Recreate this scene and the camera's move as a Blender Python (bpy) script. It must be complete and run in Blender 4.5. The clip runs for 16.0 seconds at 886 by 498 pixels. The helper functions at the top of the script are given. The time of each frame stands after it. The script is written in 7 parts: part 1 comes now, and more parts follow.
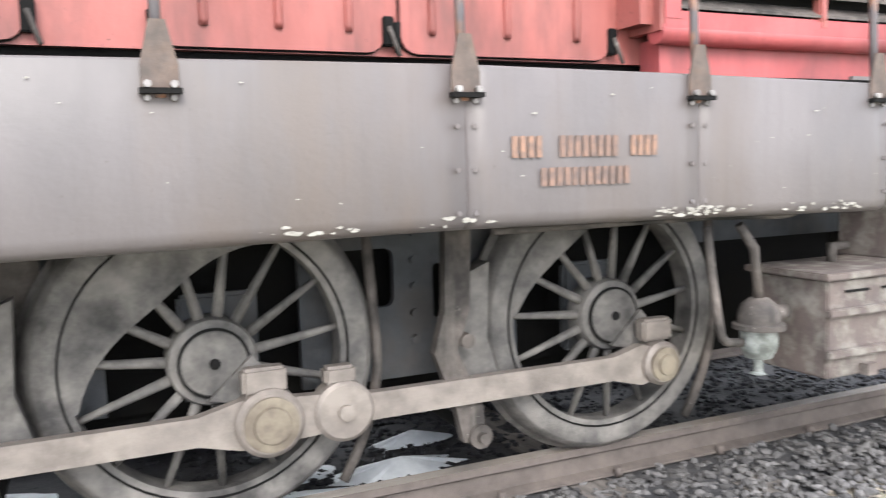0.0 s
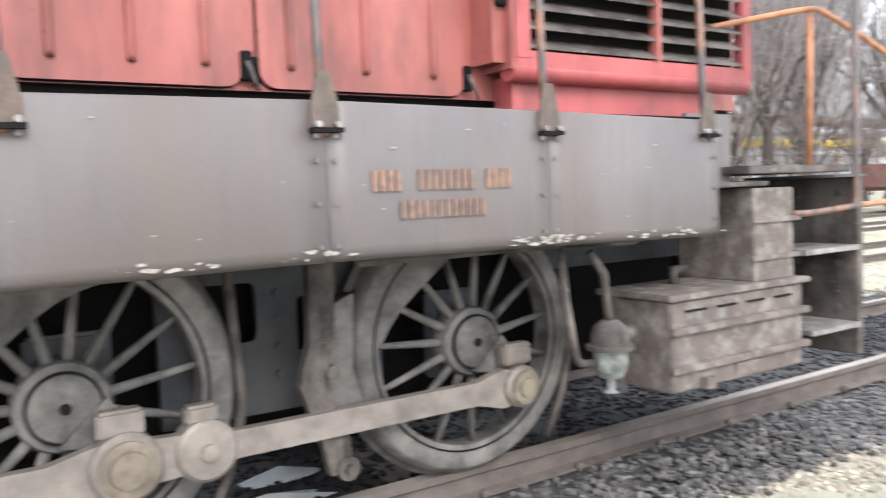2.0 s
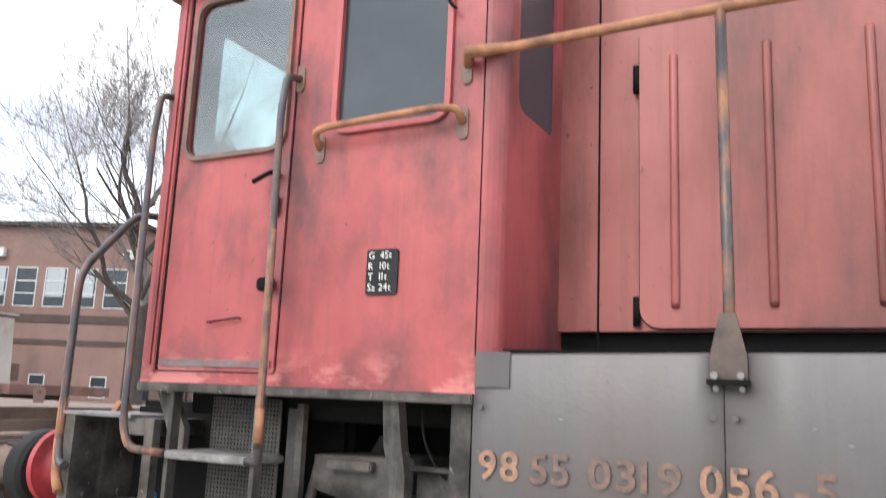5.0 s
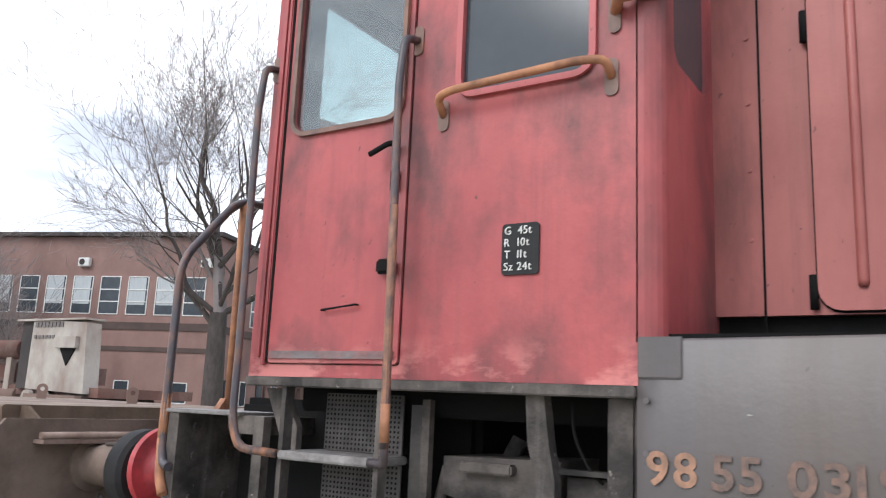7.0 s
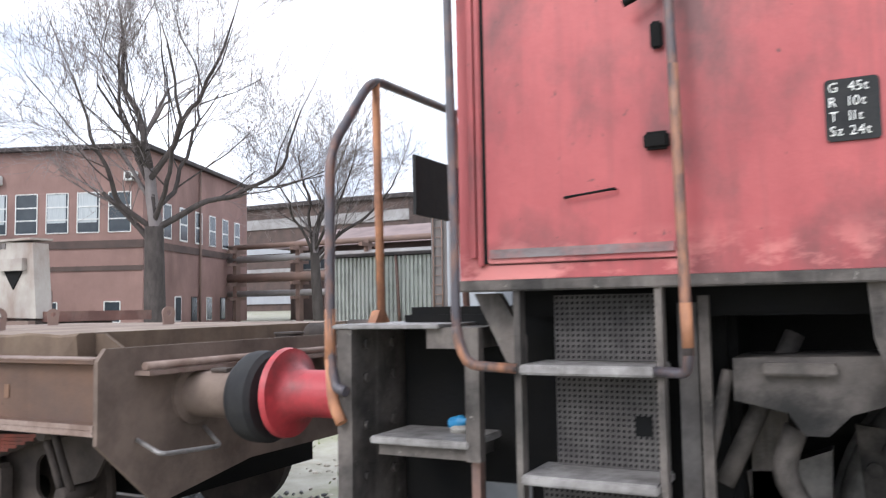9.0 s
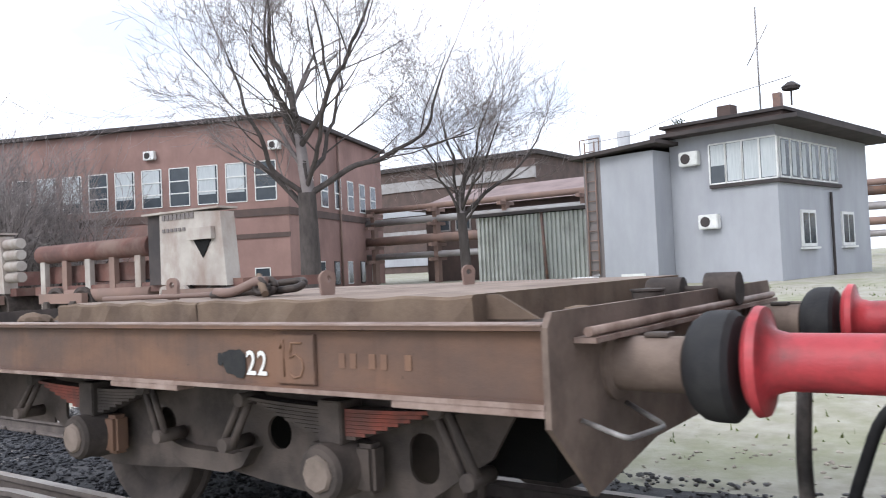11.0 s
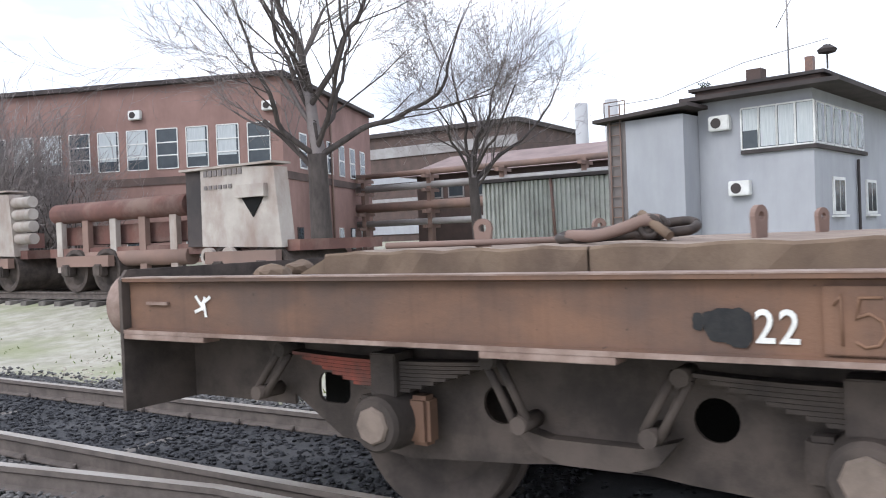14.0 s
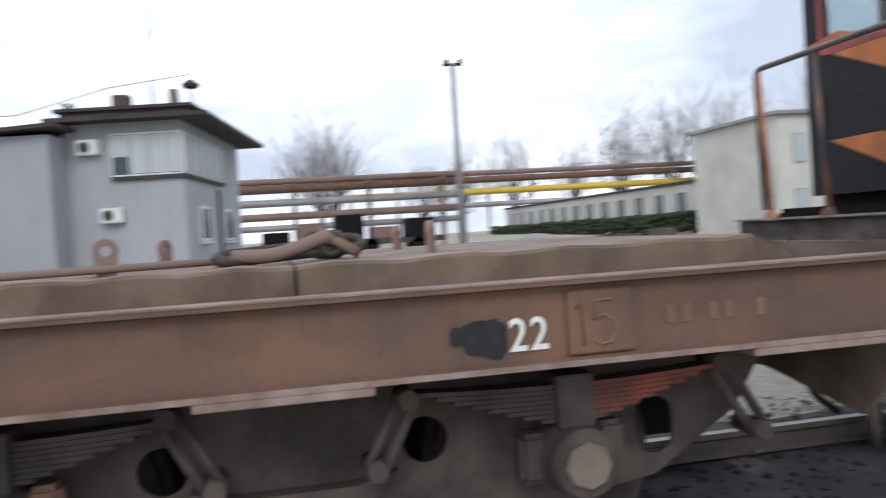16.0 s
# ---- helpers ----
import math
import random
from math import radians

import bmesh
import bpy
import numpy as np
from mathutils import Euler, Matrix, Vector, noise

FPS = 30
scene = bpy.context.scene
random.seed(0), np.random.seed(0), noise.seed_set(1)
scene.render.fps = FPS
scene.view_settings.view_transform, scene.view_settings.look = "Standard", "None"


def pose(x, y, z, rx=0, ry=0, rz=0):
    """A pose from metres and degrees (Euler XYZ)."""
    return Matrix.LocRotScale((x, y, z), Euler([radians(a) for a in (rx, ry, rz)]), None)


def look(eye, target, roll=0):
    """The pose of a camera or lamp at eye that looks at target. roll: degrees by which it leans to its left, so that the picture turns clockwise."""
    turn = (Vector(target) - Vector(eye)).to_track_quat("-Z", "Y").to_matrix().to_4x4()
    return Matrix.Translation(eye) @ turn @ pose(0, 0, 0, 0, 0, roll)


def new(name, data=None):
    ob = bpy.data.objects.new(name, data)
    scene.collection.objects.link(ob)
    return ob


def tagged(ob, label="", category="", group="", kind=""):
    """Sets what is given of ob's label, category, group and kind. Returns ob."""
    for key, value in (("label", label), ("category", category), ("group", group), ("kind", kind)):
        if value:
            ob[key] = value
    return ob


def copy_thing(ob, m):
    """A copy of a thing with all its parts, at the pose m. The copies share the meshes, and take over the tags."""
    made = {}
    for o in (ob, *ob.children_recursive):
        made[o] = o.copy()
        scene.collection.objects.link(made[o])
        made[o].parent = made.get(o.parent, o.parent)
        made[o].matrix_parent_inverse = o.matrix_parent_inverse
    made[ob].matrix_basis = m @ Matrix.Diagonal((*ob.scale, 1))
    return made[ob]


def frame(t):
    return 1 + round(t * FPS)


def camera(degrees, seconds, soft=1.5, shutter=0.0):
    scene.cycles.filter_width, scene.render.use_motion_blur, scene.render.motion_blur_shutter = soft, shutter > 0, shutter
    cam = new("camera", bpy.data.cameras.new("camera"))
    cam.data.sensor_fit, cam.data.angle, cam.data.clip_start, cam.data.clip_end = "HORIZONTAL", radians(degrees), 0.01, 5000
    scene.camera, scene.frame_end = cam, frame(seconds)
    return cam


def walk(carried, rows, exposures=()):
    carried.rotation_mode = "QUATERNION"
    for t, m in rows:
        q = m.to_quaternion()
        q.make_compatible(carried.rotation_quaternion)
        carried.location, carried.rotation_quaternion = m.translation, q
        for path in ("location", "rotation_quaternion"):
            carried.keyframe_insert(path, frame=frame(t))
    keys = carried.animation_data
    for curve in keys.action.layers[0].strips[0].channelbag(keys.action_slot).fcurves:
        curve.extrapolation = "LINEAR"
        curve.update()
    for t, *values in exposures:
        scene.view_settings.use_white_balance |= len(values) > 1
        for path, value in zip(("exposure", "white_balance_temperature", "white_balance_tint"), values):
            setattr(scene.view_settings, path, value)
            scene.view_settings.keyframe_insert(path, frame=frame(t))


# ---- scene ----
# ---------- camera ----------
cam = camera(57.1, 16.0, soft=1.05, shutter=0.35)
PATH = [
    (0, (-0.427, -3.868, 1.306), (0.393, -2.054, 1.11), -1.6),
    (0.5, (-0.41, -3.917, 1.296), (0.713, -2.271, 1.12), -2.4),
    (1, (-0.394, -3.962, 1.283), (0.944, -2.482, 1.148), -2.5),
    (1.5, (-0.404, -3.943, 1.298), (0.939, -2.468, 1.151), -2.5),
    (2, (-0.434, -3.917, 1.32), (0.674, -2.257, 1.184), -2.1),
    (2.5, (-0.506, -3.862, 1.32), (0.126, -1.969, 1.197), -0.8),
    (3, (-0.615, -3.822, 1.308), (-0.473, -1.829, 1.211), -0.6),
    (3.5, (-0.669, -3.832, 1.325), (-0.992, -1.86, 1.246), -0.5),
    (4, (-0.707, -3.844, 1.341), (-1.401, -1.969, 1.331), 0.3),
    (4.5, (-0.725, -3.864, 1.384), (-1.579, -2.063, 1.546), 1.6),
    (5, (-0.755, -3.895, 1.452), (-1.677, -2.159, 1.82), 2.5),
    (5.2, (-0.768, -3.893, 1.458), (-1.704, -2.181, 1.9), 3.0),
    (7.5, (-1.328, -3.688, 1.397), (-2.411, -2.035, 1.705), 2.0),
    (8, (-1.594, -3.731, 1.422), (-2.603, -2.012, 1.585), -1.0),
    (8.5, (-1.922, -3.724, 1.404), (-2.83, -1.954, 1.611), -2.1),
    (9, (-2.271, -3.821, 1.402), (-3.175, -2.042, 1.542), -1.0),
    (9.5, (-2.597, -3.874, 1.422), (-3.538, -2.11, 1.466), -1.5),
    (10, (-2.972, -3.831, 1.432), (-4.02, -2.129, 1.466), -1.9),
    (12.3, (-4.702, -4.065, 1.366), (-5.881, -2.45, 1.409), -2.9),
    (12.5, (-4.844, -4.074, 1.363), (-6.009, -2.448, 1.377), -3.1),
    (13, (-5.22, -3.989, 1.354), (-6.304, -2.309, 1.337), -2.8),
    (13.5, (-5.64, -4.051, 1.344), (-6.706, -2.359, 1.334), -1.4),
    (14, (-6.015, -4.133, 1.352), (-7.091, -2.447, 1.325), -2.2),
    (14.5, (-6.4, -4.151, 1.354), (-7.452, -2.451, 1.331), -1.7),
    (15, (-6.755, -4.169, 1.356), (-7.539, -2.33, 1.303), -4.6),
    (15.5, (-7.064, -4.048, 1.35), (-7.349, -2.07, 1.276), -4.2),
    (16, (-7.312, -3.966, 1.378), (-6.892, -2.01, 1.34), -3.6),
]
EXPOSURES = [(0, 2.05, 6450, 10), (1, 1.75, 6450, 10), (2, 1.8, 6450, 10), (3.5, 2.0, 6450, 10), (4, 1.9, 6450, 10), (4.5, 1.75, 6430, 10), (5, 1.15, 6400, 10), (7.5, 0.82, 6200, 11), (8, 1.02, 6150, 11),
             (9.5, 1.1, 6150, 11), (12.3, 0.9, 6100, 11), (14.5, 0.95, 6100, 11), (15.5, 1.0, 6100, 11), (16, 0.42, 6100, 11)]

# ---------- world, light ----------
world = bpy.data.worlds.new("overcast_sky")
scene.world = world
world.use_nodes = True
wn, wl = world.node_tree.nodes, world.node_tree.links
bg = wn["Background"]
sky = wn.new("ShaderNodeTexSky")
sky.sky_type, sky.sun_disc = "NISHITA", False
sky.sun_elevation, sky.sun_rotation = radians(38), radians(200)
wc = wn.new("ShaderNodeTexCoord")
wm = wn.new("ShaderNodeMapping")
wm.inputs["Scale"].default_value = (1.6, 1.6, 5.0)
cn = wn.new("ShaderNodeTexNoise")
cn.inputs["Scale"].default_value, cn.inputs["Detail"].default_value = 1.5, 7
cr = wn.new("ShaderNodeValToRGB")
cr.color_ramp.elements[0].position, cr.color_ramp.elements[1].position = 0.38, 0.62
cr.color_ramp.elements[0].color, cr.color_ramp.elements[1].color = (5.3, 5.7, 6.5, 1), (11.4, 11.7, 12.2, 1)
mx = wn.new("ShaderNodeMixRGB")
mx.inputs["Fac"].default_value = 0.93
wl.new(wc.outputs["Generated"], wm.inputs["Vector"])
wl.new(wm.outputs["Vector"], cn.inputs["Vector"])
wl.new(cn.outputs["Fac"], cr.inputs["Fac"])
wl.new(sky.outputs["Color"], mx.inputs["Color1"])
wl.new(cr.outputs["Color"], mx.inputs["Color2"])
wl.new(mx.outputs["Color"], bg.inputs["Color"])
bg.inputs["Strength"].default_value = 0.1
sun = new("sun", bpy.data.lights.new("sun", "SUN"))
sun.data.energy, sun.data.angle, sun.data.color = 0.9, radians(25), (1, 0.96, 0.9)
sun.matrix_basis = look((0, 0, 0), (0.22, 0.75, -0.62))

# ---------- materials ----------


def surf(name, c1, c2, rough=0.7, metal=0.0, scale=6.0, stretch=(1, 1, 1), dirt=None, amount=0.0, dscale=2.0,
         dstretch=(1, 1, 1), bump=0.2, bscale=60.0, island=0.0, each=0.0, glow=0.0, band=None, specks=None):
    """Two colours mixed by a broad noise, a dirt colour by a second one, fine relief, optional variation piece by piece."""
    m = bpy.data.materials.new(name)
    m.use_nodes = True
    n, l = m.node_tree.nodes, m.node_tree.links
    b = n["Principled BSDF"]
    tc = n.new("ShaderNodeTexCoord")

    def noise_tex(sc, st, detail=6):
        mp = n.new("ShaderNodeMapping")
        mp.inputs["Scale"].default_value = st
        t = n.new("ShaderNodeTexNoise")
        t.inputs["Scale"].default_value, t.inputs["Detail"].default_value, t.inputs["Roughness"].default_value = sc, detail, 0.62
        l.new(tc.outputs["Object"], mp.inputs["Vector"])
        l.new(mp.outputs["Vector"], t.inputs["Vector"])
        return t

    def ramp(a, z, src):
        r = n.new("ShaderNodeMapRange")
        r.inputs["From Min"].default_value, r.inputs["From Max"].default_value = a, z
        l.new(src, r.inputs["Value"])
        return r.outputs["Result"]

    def mix(f, a, z):
        x = n.new("ShaderNodeMixRGB")
        for s, v in (("Fac", f), ("Color1", a), ("Color2", z)):
            if isinstance(v, tuple):
                x.inputs[s].default_value = (*v, 1)
            elif isinstance(v, float):
                x.inputs[s].default_value = v
            else:
                l.new(v, x.inputs[s])
        return x.outputs["Color"]
    t1 = noise_tex(scale, stretch)
    col = mix(ramp(0.36, 0.64, t1.outputs["Fac"]), c1, c2)
    if dirt:
        t2 = noise_tex(dscale, dstretch, 8)
        k = n.new("ShaderNodeMath")
        k.operation = "MULTIPLY"
        k.inputs[1].default_value = amount
        l.new(ramp(0.46, 0.68, t2.outputs["Fac"]), k.inputs[0])
        col = mix(k.outputs[0], col, dirt)
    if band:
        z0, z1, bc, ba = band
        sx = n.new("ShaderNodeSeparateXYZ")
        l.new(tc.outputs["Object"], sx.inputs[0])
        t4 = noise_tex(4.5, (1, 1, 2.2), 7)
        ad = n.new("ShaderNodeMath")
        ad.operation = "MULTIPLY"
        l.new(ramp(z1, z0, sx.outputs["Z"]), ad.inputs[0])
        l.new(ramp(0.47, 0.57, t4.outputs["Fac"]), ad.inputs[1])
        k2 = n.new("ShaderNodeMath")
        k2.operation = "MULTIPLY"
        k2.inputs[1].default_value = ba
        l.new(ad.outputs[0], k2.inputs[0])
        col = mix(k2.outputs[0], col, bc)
    if specks:
        # small chips and runs of dirt: sparse fine flecks, and narrow upright streaks
        for sc, st, lo, hi, k in ((34.0, (1, 1, 0.8), 0.66, 0.72, 0.8), (9.0, (2.2, 2.2, 0.12), 0.52, 0.78, 0.26)):
            t5 = noise_tex(sc, st, 6)
            k3 = n.new("ShaderNodeMath")
            k3.operation = "MULTIPLY"
            k3.inputs[1].default_value = k
            l.new(ramp(lo, hi, t5.outputs["Fac"]), k3.inputs[0])
            col = mix(k3.outputs[0], col, specks)
    for amt, kind in ((island, "ShaderNodeNewGeometry"), (each, "ShaderNodeObjectInfo")):
        if amt:
            g = n.new(kind)
            hs = n.new("ShaderNodeHueSaturation")
            src = g.outputs["Random Per Island"] if kind == "ShaderNodeNewGeometry" else g.outputs["Random"]
            r = n.new("ShaderNodeMapRange")
            r.inputs["To Min"].default_value, r.inputs["To Max"].default_value = 1 - amt, 1 + amt
            l.new(src, r.inputs["Value"])
            l.new(r.outputs["Result"], hs.inputs["Value"])
            l.new(col, hs.inputs["Color"])
            col = hs.outputs["Color"]
    l.new(col, b.inputs["Base Color"])
    b.inputs["Metallic"].default_value = metal
    b.inputs["Specular IOR Level"].default_value = 0.5 if rough < 0.6 else 0.22
    rr = n.new("ShaderNodeMapRange")
    rr.inputs["To Min"].default_value, rr.inputs["To Max"].default_value = max(0.05, rough - 0.12), min(1, rough + 0.12)
    l.new(t1.outputs["Fac"], rr.inputs["Value"])
    l.new(rr.outputs["Result"], b.inputs["Roughness"])
    if bump:
        t3 = noise_tex(bscale, (1, 1, 1), 5)
        bp = n.new("ShaderNodeBump")
        bp.inputs["Strength"].default_value, bp.inputs["Distance"].default_value = bump, 0.01
        l.new(t3.outputs["Fac"], bp.inputs["Height"])
        l.new(bp.outputs["Normal"], b.inputs["Normal"])
    if glow:
        b.inputs["Emission Color"].default_value = (*c1, 1)
        b.inputs["Emission Strength"].default_value = glow
    return m


RED = surf("faded_red_paint", (0.46, 0.105, 0.105), (0.34, 0.065, 0.068), 0.5, scale=2.2, stretch=(1, 1, 0.45), dirt=(0.07, 0.035, 0.035),
           amount=0.75, dscale=1.9, dstretch=(1.2, 1.2, 0.7), bump=0.12, bscale=25, specks=(0.06, 0.03, 0.03))
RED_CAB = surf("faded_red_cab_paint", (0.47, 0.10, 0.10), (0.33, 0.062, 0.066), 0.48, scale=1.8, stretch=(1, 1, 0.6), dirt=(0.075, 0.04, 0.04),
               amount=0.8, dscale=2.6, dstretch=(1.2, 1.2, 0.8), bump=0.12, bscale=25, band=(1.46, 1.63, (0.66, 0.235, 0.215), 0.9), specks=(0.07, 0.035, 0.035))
RED_PALE = surf("sun_bleached_red_paint", (0.42, 0.135, 0.118), (0.28, 0.082, 0.07), 0.5, scale=1.7, stretch=(1, 1, 0.4), dirt=(0.10, 0.05, 0.045),
                amount=0.75, dscale=2.3, dstretch=(1.6, 1.6, 0.55), bump=0.12, bscale=25, specks=(0.05, 0.03, 0.03))
RED_BUFFER = surf("buffer_red_paint", (0.55, 0.06, 0.07), (0.40, 0.04, 0.05), 0.45, scale=5, dirt=(0.06, 0.03, 0.03), amount=0.7, dscale=4)
SKIRT = surf("weathered_grey_paint", (0.142, 0.125, 0.125), (0.104, 0.093, 0.094), 0.42, scale=1.6, stretch=(1, 1, 0.5), dirt=(0.12, 0.092, 0.075),
             amount=0.6, dscale=1.6, dstretch=(1.5, 1.5, 0.45), bump=0.1, bscale=40, specks=(0.075, 0.062, 0.055))
CHIP = surf("chipped_pale_paint", (0.38, 0.365, 0.33), (0.22, 0.205, 0.185), 0.7, scale=40)
GRIME = surf("oily_grime_steel", (0.16, 0.137, 0.124), (0.05, 0.045, 0.042), 0.65, scale=4, dirt=(0.018, 0.017, 0.017), amount=0.75, dscale=5, bump=0.4, bscale=70, specks=(0.30, 0.28, 0.25))
# Darker than GRIME; for the gear under the cab and the air pipe.
DARK_GEAR = surf("dark_underframe_steel", (0.115, 0.10, 0.092), (0.036, 0.033, 0.031), 0.7, scale=4, dirt=(0.012, 0.012, 0.012), amount=0.8, dscale=4, bump=0.4, bscale=70)
TREAD = surf("dark_perforated_sheet", (0.085, 0.076, 0.073), (0.05, 0.046, 0.045), 0.6, scale=6, dirt=(0.16, 0.15, 0.14), amount=0.4, dscale=9, bump=0.2)
WHEELM = surf("dusty_wheel_steel", (0.225, 0.209, 0.194), (0.105, 0.10, 0.097), 0.6, scale=6, dirt=(0.028, 0.027, 0.027), amount=0.8, dscale=4, bump=0.3, bscale=80)
# Near-black for sooty metal, and for deep shade painted into recesses.
BLACK = surf("soot_and_shade_black", (0.004, 0.004, 0.0045), (0.008, 0.0075, 0.007), 0.85, scale=6, bump=0.3, bscale=60)
FRAMEM = surf("dark_frame_plate", (0.095, 0.10, 0.108), (0.055, 0.058, 0.063), 0.65, scale=3, dirt=(0.115, 0.10, 0.09), amount=0.5, dscale=4, bump=0.25)
ROD = surf("greasy_rod_steel", (0.28, 0.245, 0.22), (0.19, 0.165, 0.15), 0.5, metal=0.25, scale=7, stretch=(0.6, 1, 1), dirt=(0.06, 0.05, 0.045), amount=0.5, dscale=6, bump=0.2)
BRASS = surf("greasy_bronze_cap", (0.25, 0.215, 0.165), (0.17, 0.145, 0.115), 0.6, metal=0.0, scale=9, dirt=(0.08, 0.06, 0.05), amount=0.4, dscale=9)
PIPE = surf("worn_handrail_paint", (0.055, 0.05, 0.055), (0.09, 0.075, 0.075), 0.4, scale=10, stretch=(1, 1, 0.3), dirt=(0.42, 0.17, 0.07), amount=0.8, dscale=13, dstretch=(1, 1, 0.4))
RAILDARK = surf("dark_handrail_paint", (0.055, 0.05, 0.06), (0.085, 0.075, 0.085), 0.35, scale=10, stretch=(1, 1, 0.3), dirt=(0.30, 0.13, 0.07), amount=0.5, dscale=16, dstretch=(1, 1, 0.5))
ORANGE = surf("rusty_orange_rail_paint", (0.50, 0.235, 0.125), (0.34, 0.16, 0.095), 0.6, scale=12, stretch=(1, 1, 0.4), dirt=(0.10, 0.06, 0.05), amount=0.6, dscale=9)
RAILRED = surf("rusty_brown_rail_paint", (0.20, 0.115, 0.09), (0.13, 0.085, 0.075), 0.55, scale=12, dirt=(0.45, 0.20, 0.10), amount=0.25, dscale=9)
STEP = surf("scuffed_step_steel", (0.36, 0.34, 0.33), (0.22, 0.205, 0.20), 0.5, metal=0.3, scale=14, dirt=(0.08, 0.07, 0.065), amount=0.6, dscale=10)
BOXM = surf("flaking_brown_box_paint", (0.155, 0.125, 0.115), (0.105, 0.087, 0.082), 0.65, scale=5, dirt=(0.36, 0.35, 0.31), amount=0.5, dscale=11, bump=0.3)
STENCIL = surf("faded_orange_stencil", (0.42, 0.235, 0.155), (0.24, 0.15, 0.11), 0.6, scale=26)
STENCIL_MID = surf("half_worn_stencil", (0.30, 0.18, 0.13), (0.17, 0.12, 0.10), 0.6, scale=30)
STENCIL_DIM = surf("worn_away_stencil", (0.235, 0.15, 0.118), (0.14, 0.105, 0.094), 0.6, scale=30)
WHITEP = surf("white_marking_paint", (0.78, 0.78, 0.76), (0.62, 0.61, 0.58), 0.6, scale=20)
BLACKP = surf("black_spray_paint", (0.018, 0.018, 0.02), (0.03, 0.03, 0.03), 0.6, scale=20)
RUST = surf("rusty_wagon_steel", (0.185, 0.105, 0.07), (0.115, 0.072, 0.055), 0.72, scale=2.4, stretch=(0.7, 1, 1.4), dirt=(0.085, 0.066, 0.06), amount=0.7, dscale=1.6, bump=0.25, bscale=60, specks=(0.05, 0.035, 0.03))
RUST_EDGE = surf("rubbed_flange_steel", (0.33, 0.25, 0.215), (0.20, 0.135, 0.11), 0.6, metal=0.1, scale=6, dirt=(0.11, 0.07, 0.055), amount=0.5, dscale=5)
DUST = surf("dust_caked_running_gear", (0.10, 0.08, 0.07), (0.062, 0.051, 0.046), 0.85, scale=3, dirt=(0.035, 0.03, 0.028), amount=0.65, dscale=3, bump=0.35, bscale=50)
SPRING = surf("red_oxide_spring", (0.30, 0.08, 0.055), (0.115, 0.05, 0.043), 0.75, scale=4, dirt=(0.10, 0.06, 0.05), amount=0.6, dscale=4)
ENDPLATE = surf("dusty_brown_end_plate", (0.22, 0.165, 0.135), (0.15, 0.112, 0.092), 0.8, scale=3, dirt=(0.09, 0.066, 0.055), amount=0.5, dscale=3, bump=0.3, bscale=50)
DUST_PALE = surf("pale_dusty_cover", (0.21, 0.165, 0.14), (0.15, 0.12, 0.10), 0.8, scale=9, bump=0.3)
SCUFF = surf("rubbed_rusty_steel", (0.22, 0.125, 0.08), (0.15, 0.09, 0.065), 0.7, scale=3)
BED = surf("oil_soaked_track_bed", (0.06, 0.059, 0.062), (0.03, 0.03, 0.033), 0.8, scale=3, bump=0.8, bscale=30, dirt=(0.09, 0.085, 0.085), amount=0.5, dscale=2)
DECK = surf("dusty_slab_deck", (0.30, 0.235, 0.195), (0.21, 0.16, 0.13), 0.9, scale=2.2, dirt=(0.14, 0.105, 0.085), amount=0.6, dscale=3, bump=0.3, bscale=40)
SLABSIDE = surf("rusty_slab_edge", (0.17, 0.12, 0.085), (0.115, 0.082, 0.062), 0.85, scale=4, stretch=(1, 1, 0.6), dirt=(0.24, 0.18, 0.13), amount=0.4, dscale=4, bump=0.35, bscale=35)
CHAINM = surf("dark_chain_steel", (0.075, 0.058, 0.05), (0.045, 0.038, 0.035), 0.6, metal=0.3, scale=20)
STRIPE = surf("faded_orange_chevron", (0.62, 0.22, 0.08), (0.48, 0.17, 0.07), 0.6, scale=4, dirt=(0.1, 0.07, 0.05), amount=0.4, dscale=5)
RAILWORN = surf("worn_orange_on_grey_rail", (0.36, 0.165, 0.095), (0.075, 0.06, 0.06), 0.55, scale=24, stretch=(1, 1, 0.4))
FOOT = surf("dusty_rusty_bracket", (0.145, 0.112, 0.097), (0.092, 0.077, 0.07), 0.7, scale=14, dirt=(0.2, 0.12, 0.08), amount=0.3, dscale=12)
KICK = surf("scraped_kick_plate", (0.20, 0.17, 0.17), (0.12, 0.09, 0.09), 0.5, scale=9, stretch=(1, 1, 3), dirt=(0.40, 0.12, 0.11), amount=0.6, dscale=8)
RUBBER = surf("black_rubber", (0.02, 0.02, 0.022), (0.035, 0.034, 0.034), 0.7, scale=9)
RAILTOP = surf("worn_rail_steel", (0.36, 0.325, 0.29), (0.25, 0.21, 0.18), 0.45, metal=0.3, scale=5, stretch=(0.3, 1, 1))
RAILSIDE = surf("rusty_rail_web", (0.15, 0.125, 0.112), (0.10, 0.085, 0.078), 0.85, scale=7, bump=0.3)
SLEEPER = surf("weathered_oak_sleeper", (0.20, 0.18, 0.165), (0.105, 0.094, 0.088), 0.9, scale=6, stretch=(3, 0.4, 1), bump=0.5, bscale=35, each=0.25)
# Much darker than COAL; for the stones between the rails.
COAL_BLACK = surf("black_ballast_stone", (0.035, 0.035, 0.04), (0.016, 0.016, 0.019), 0.6, scale=9, island=0.45, bump=0.3)
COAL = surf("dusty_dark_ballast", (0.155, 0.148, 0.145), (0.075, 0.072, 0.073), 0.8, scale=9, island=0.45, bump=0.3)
STONE = surf("pale_ballast_stone", (0.42, 0.37, 0.31), (0.28, 0.245, 0.205), 0.9, scale=9, island=0.4, bump=0.3)
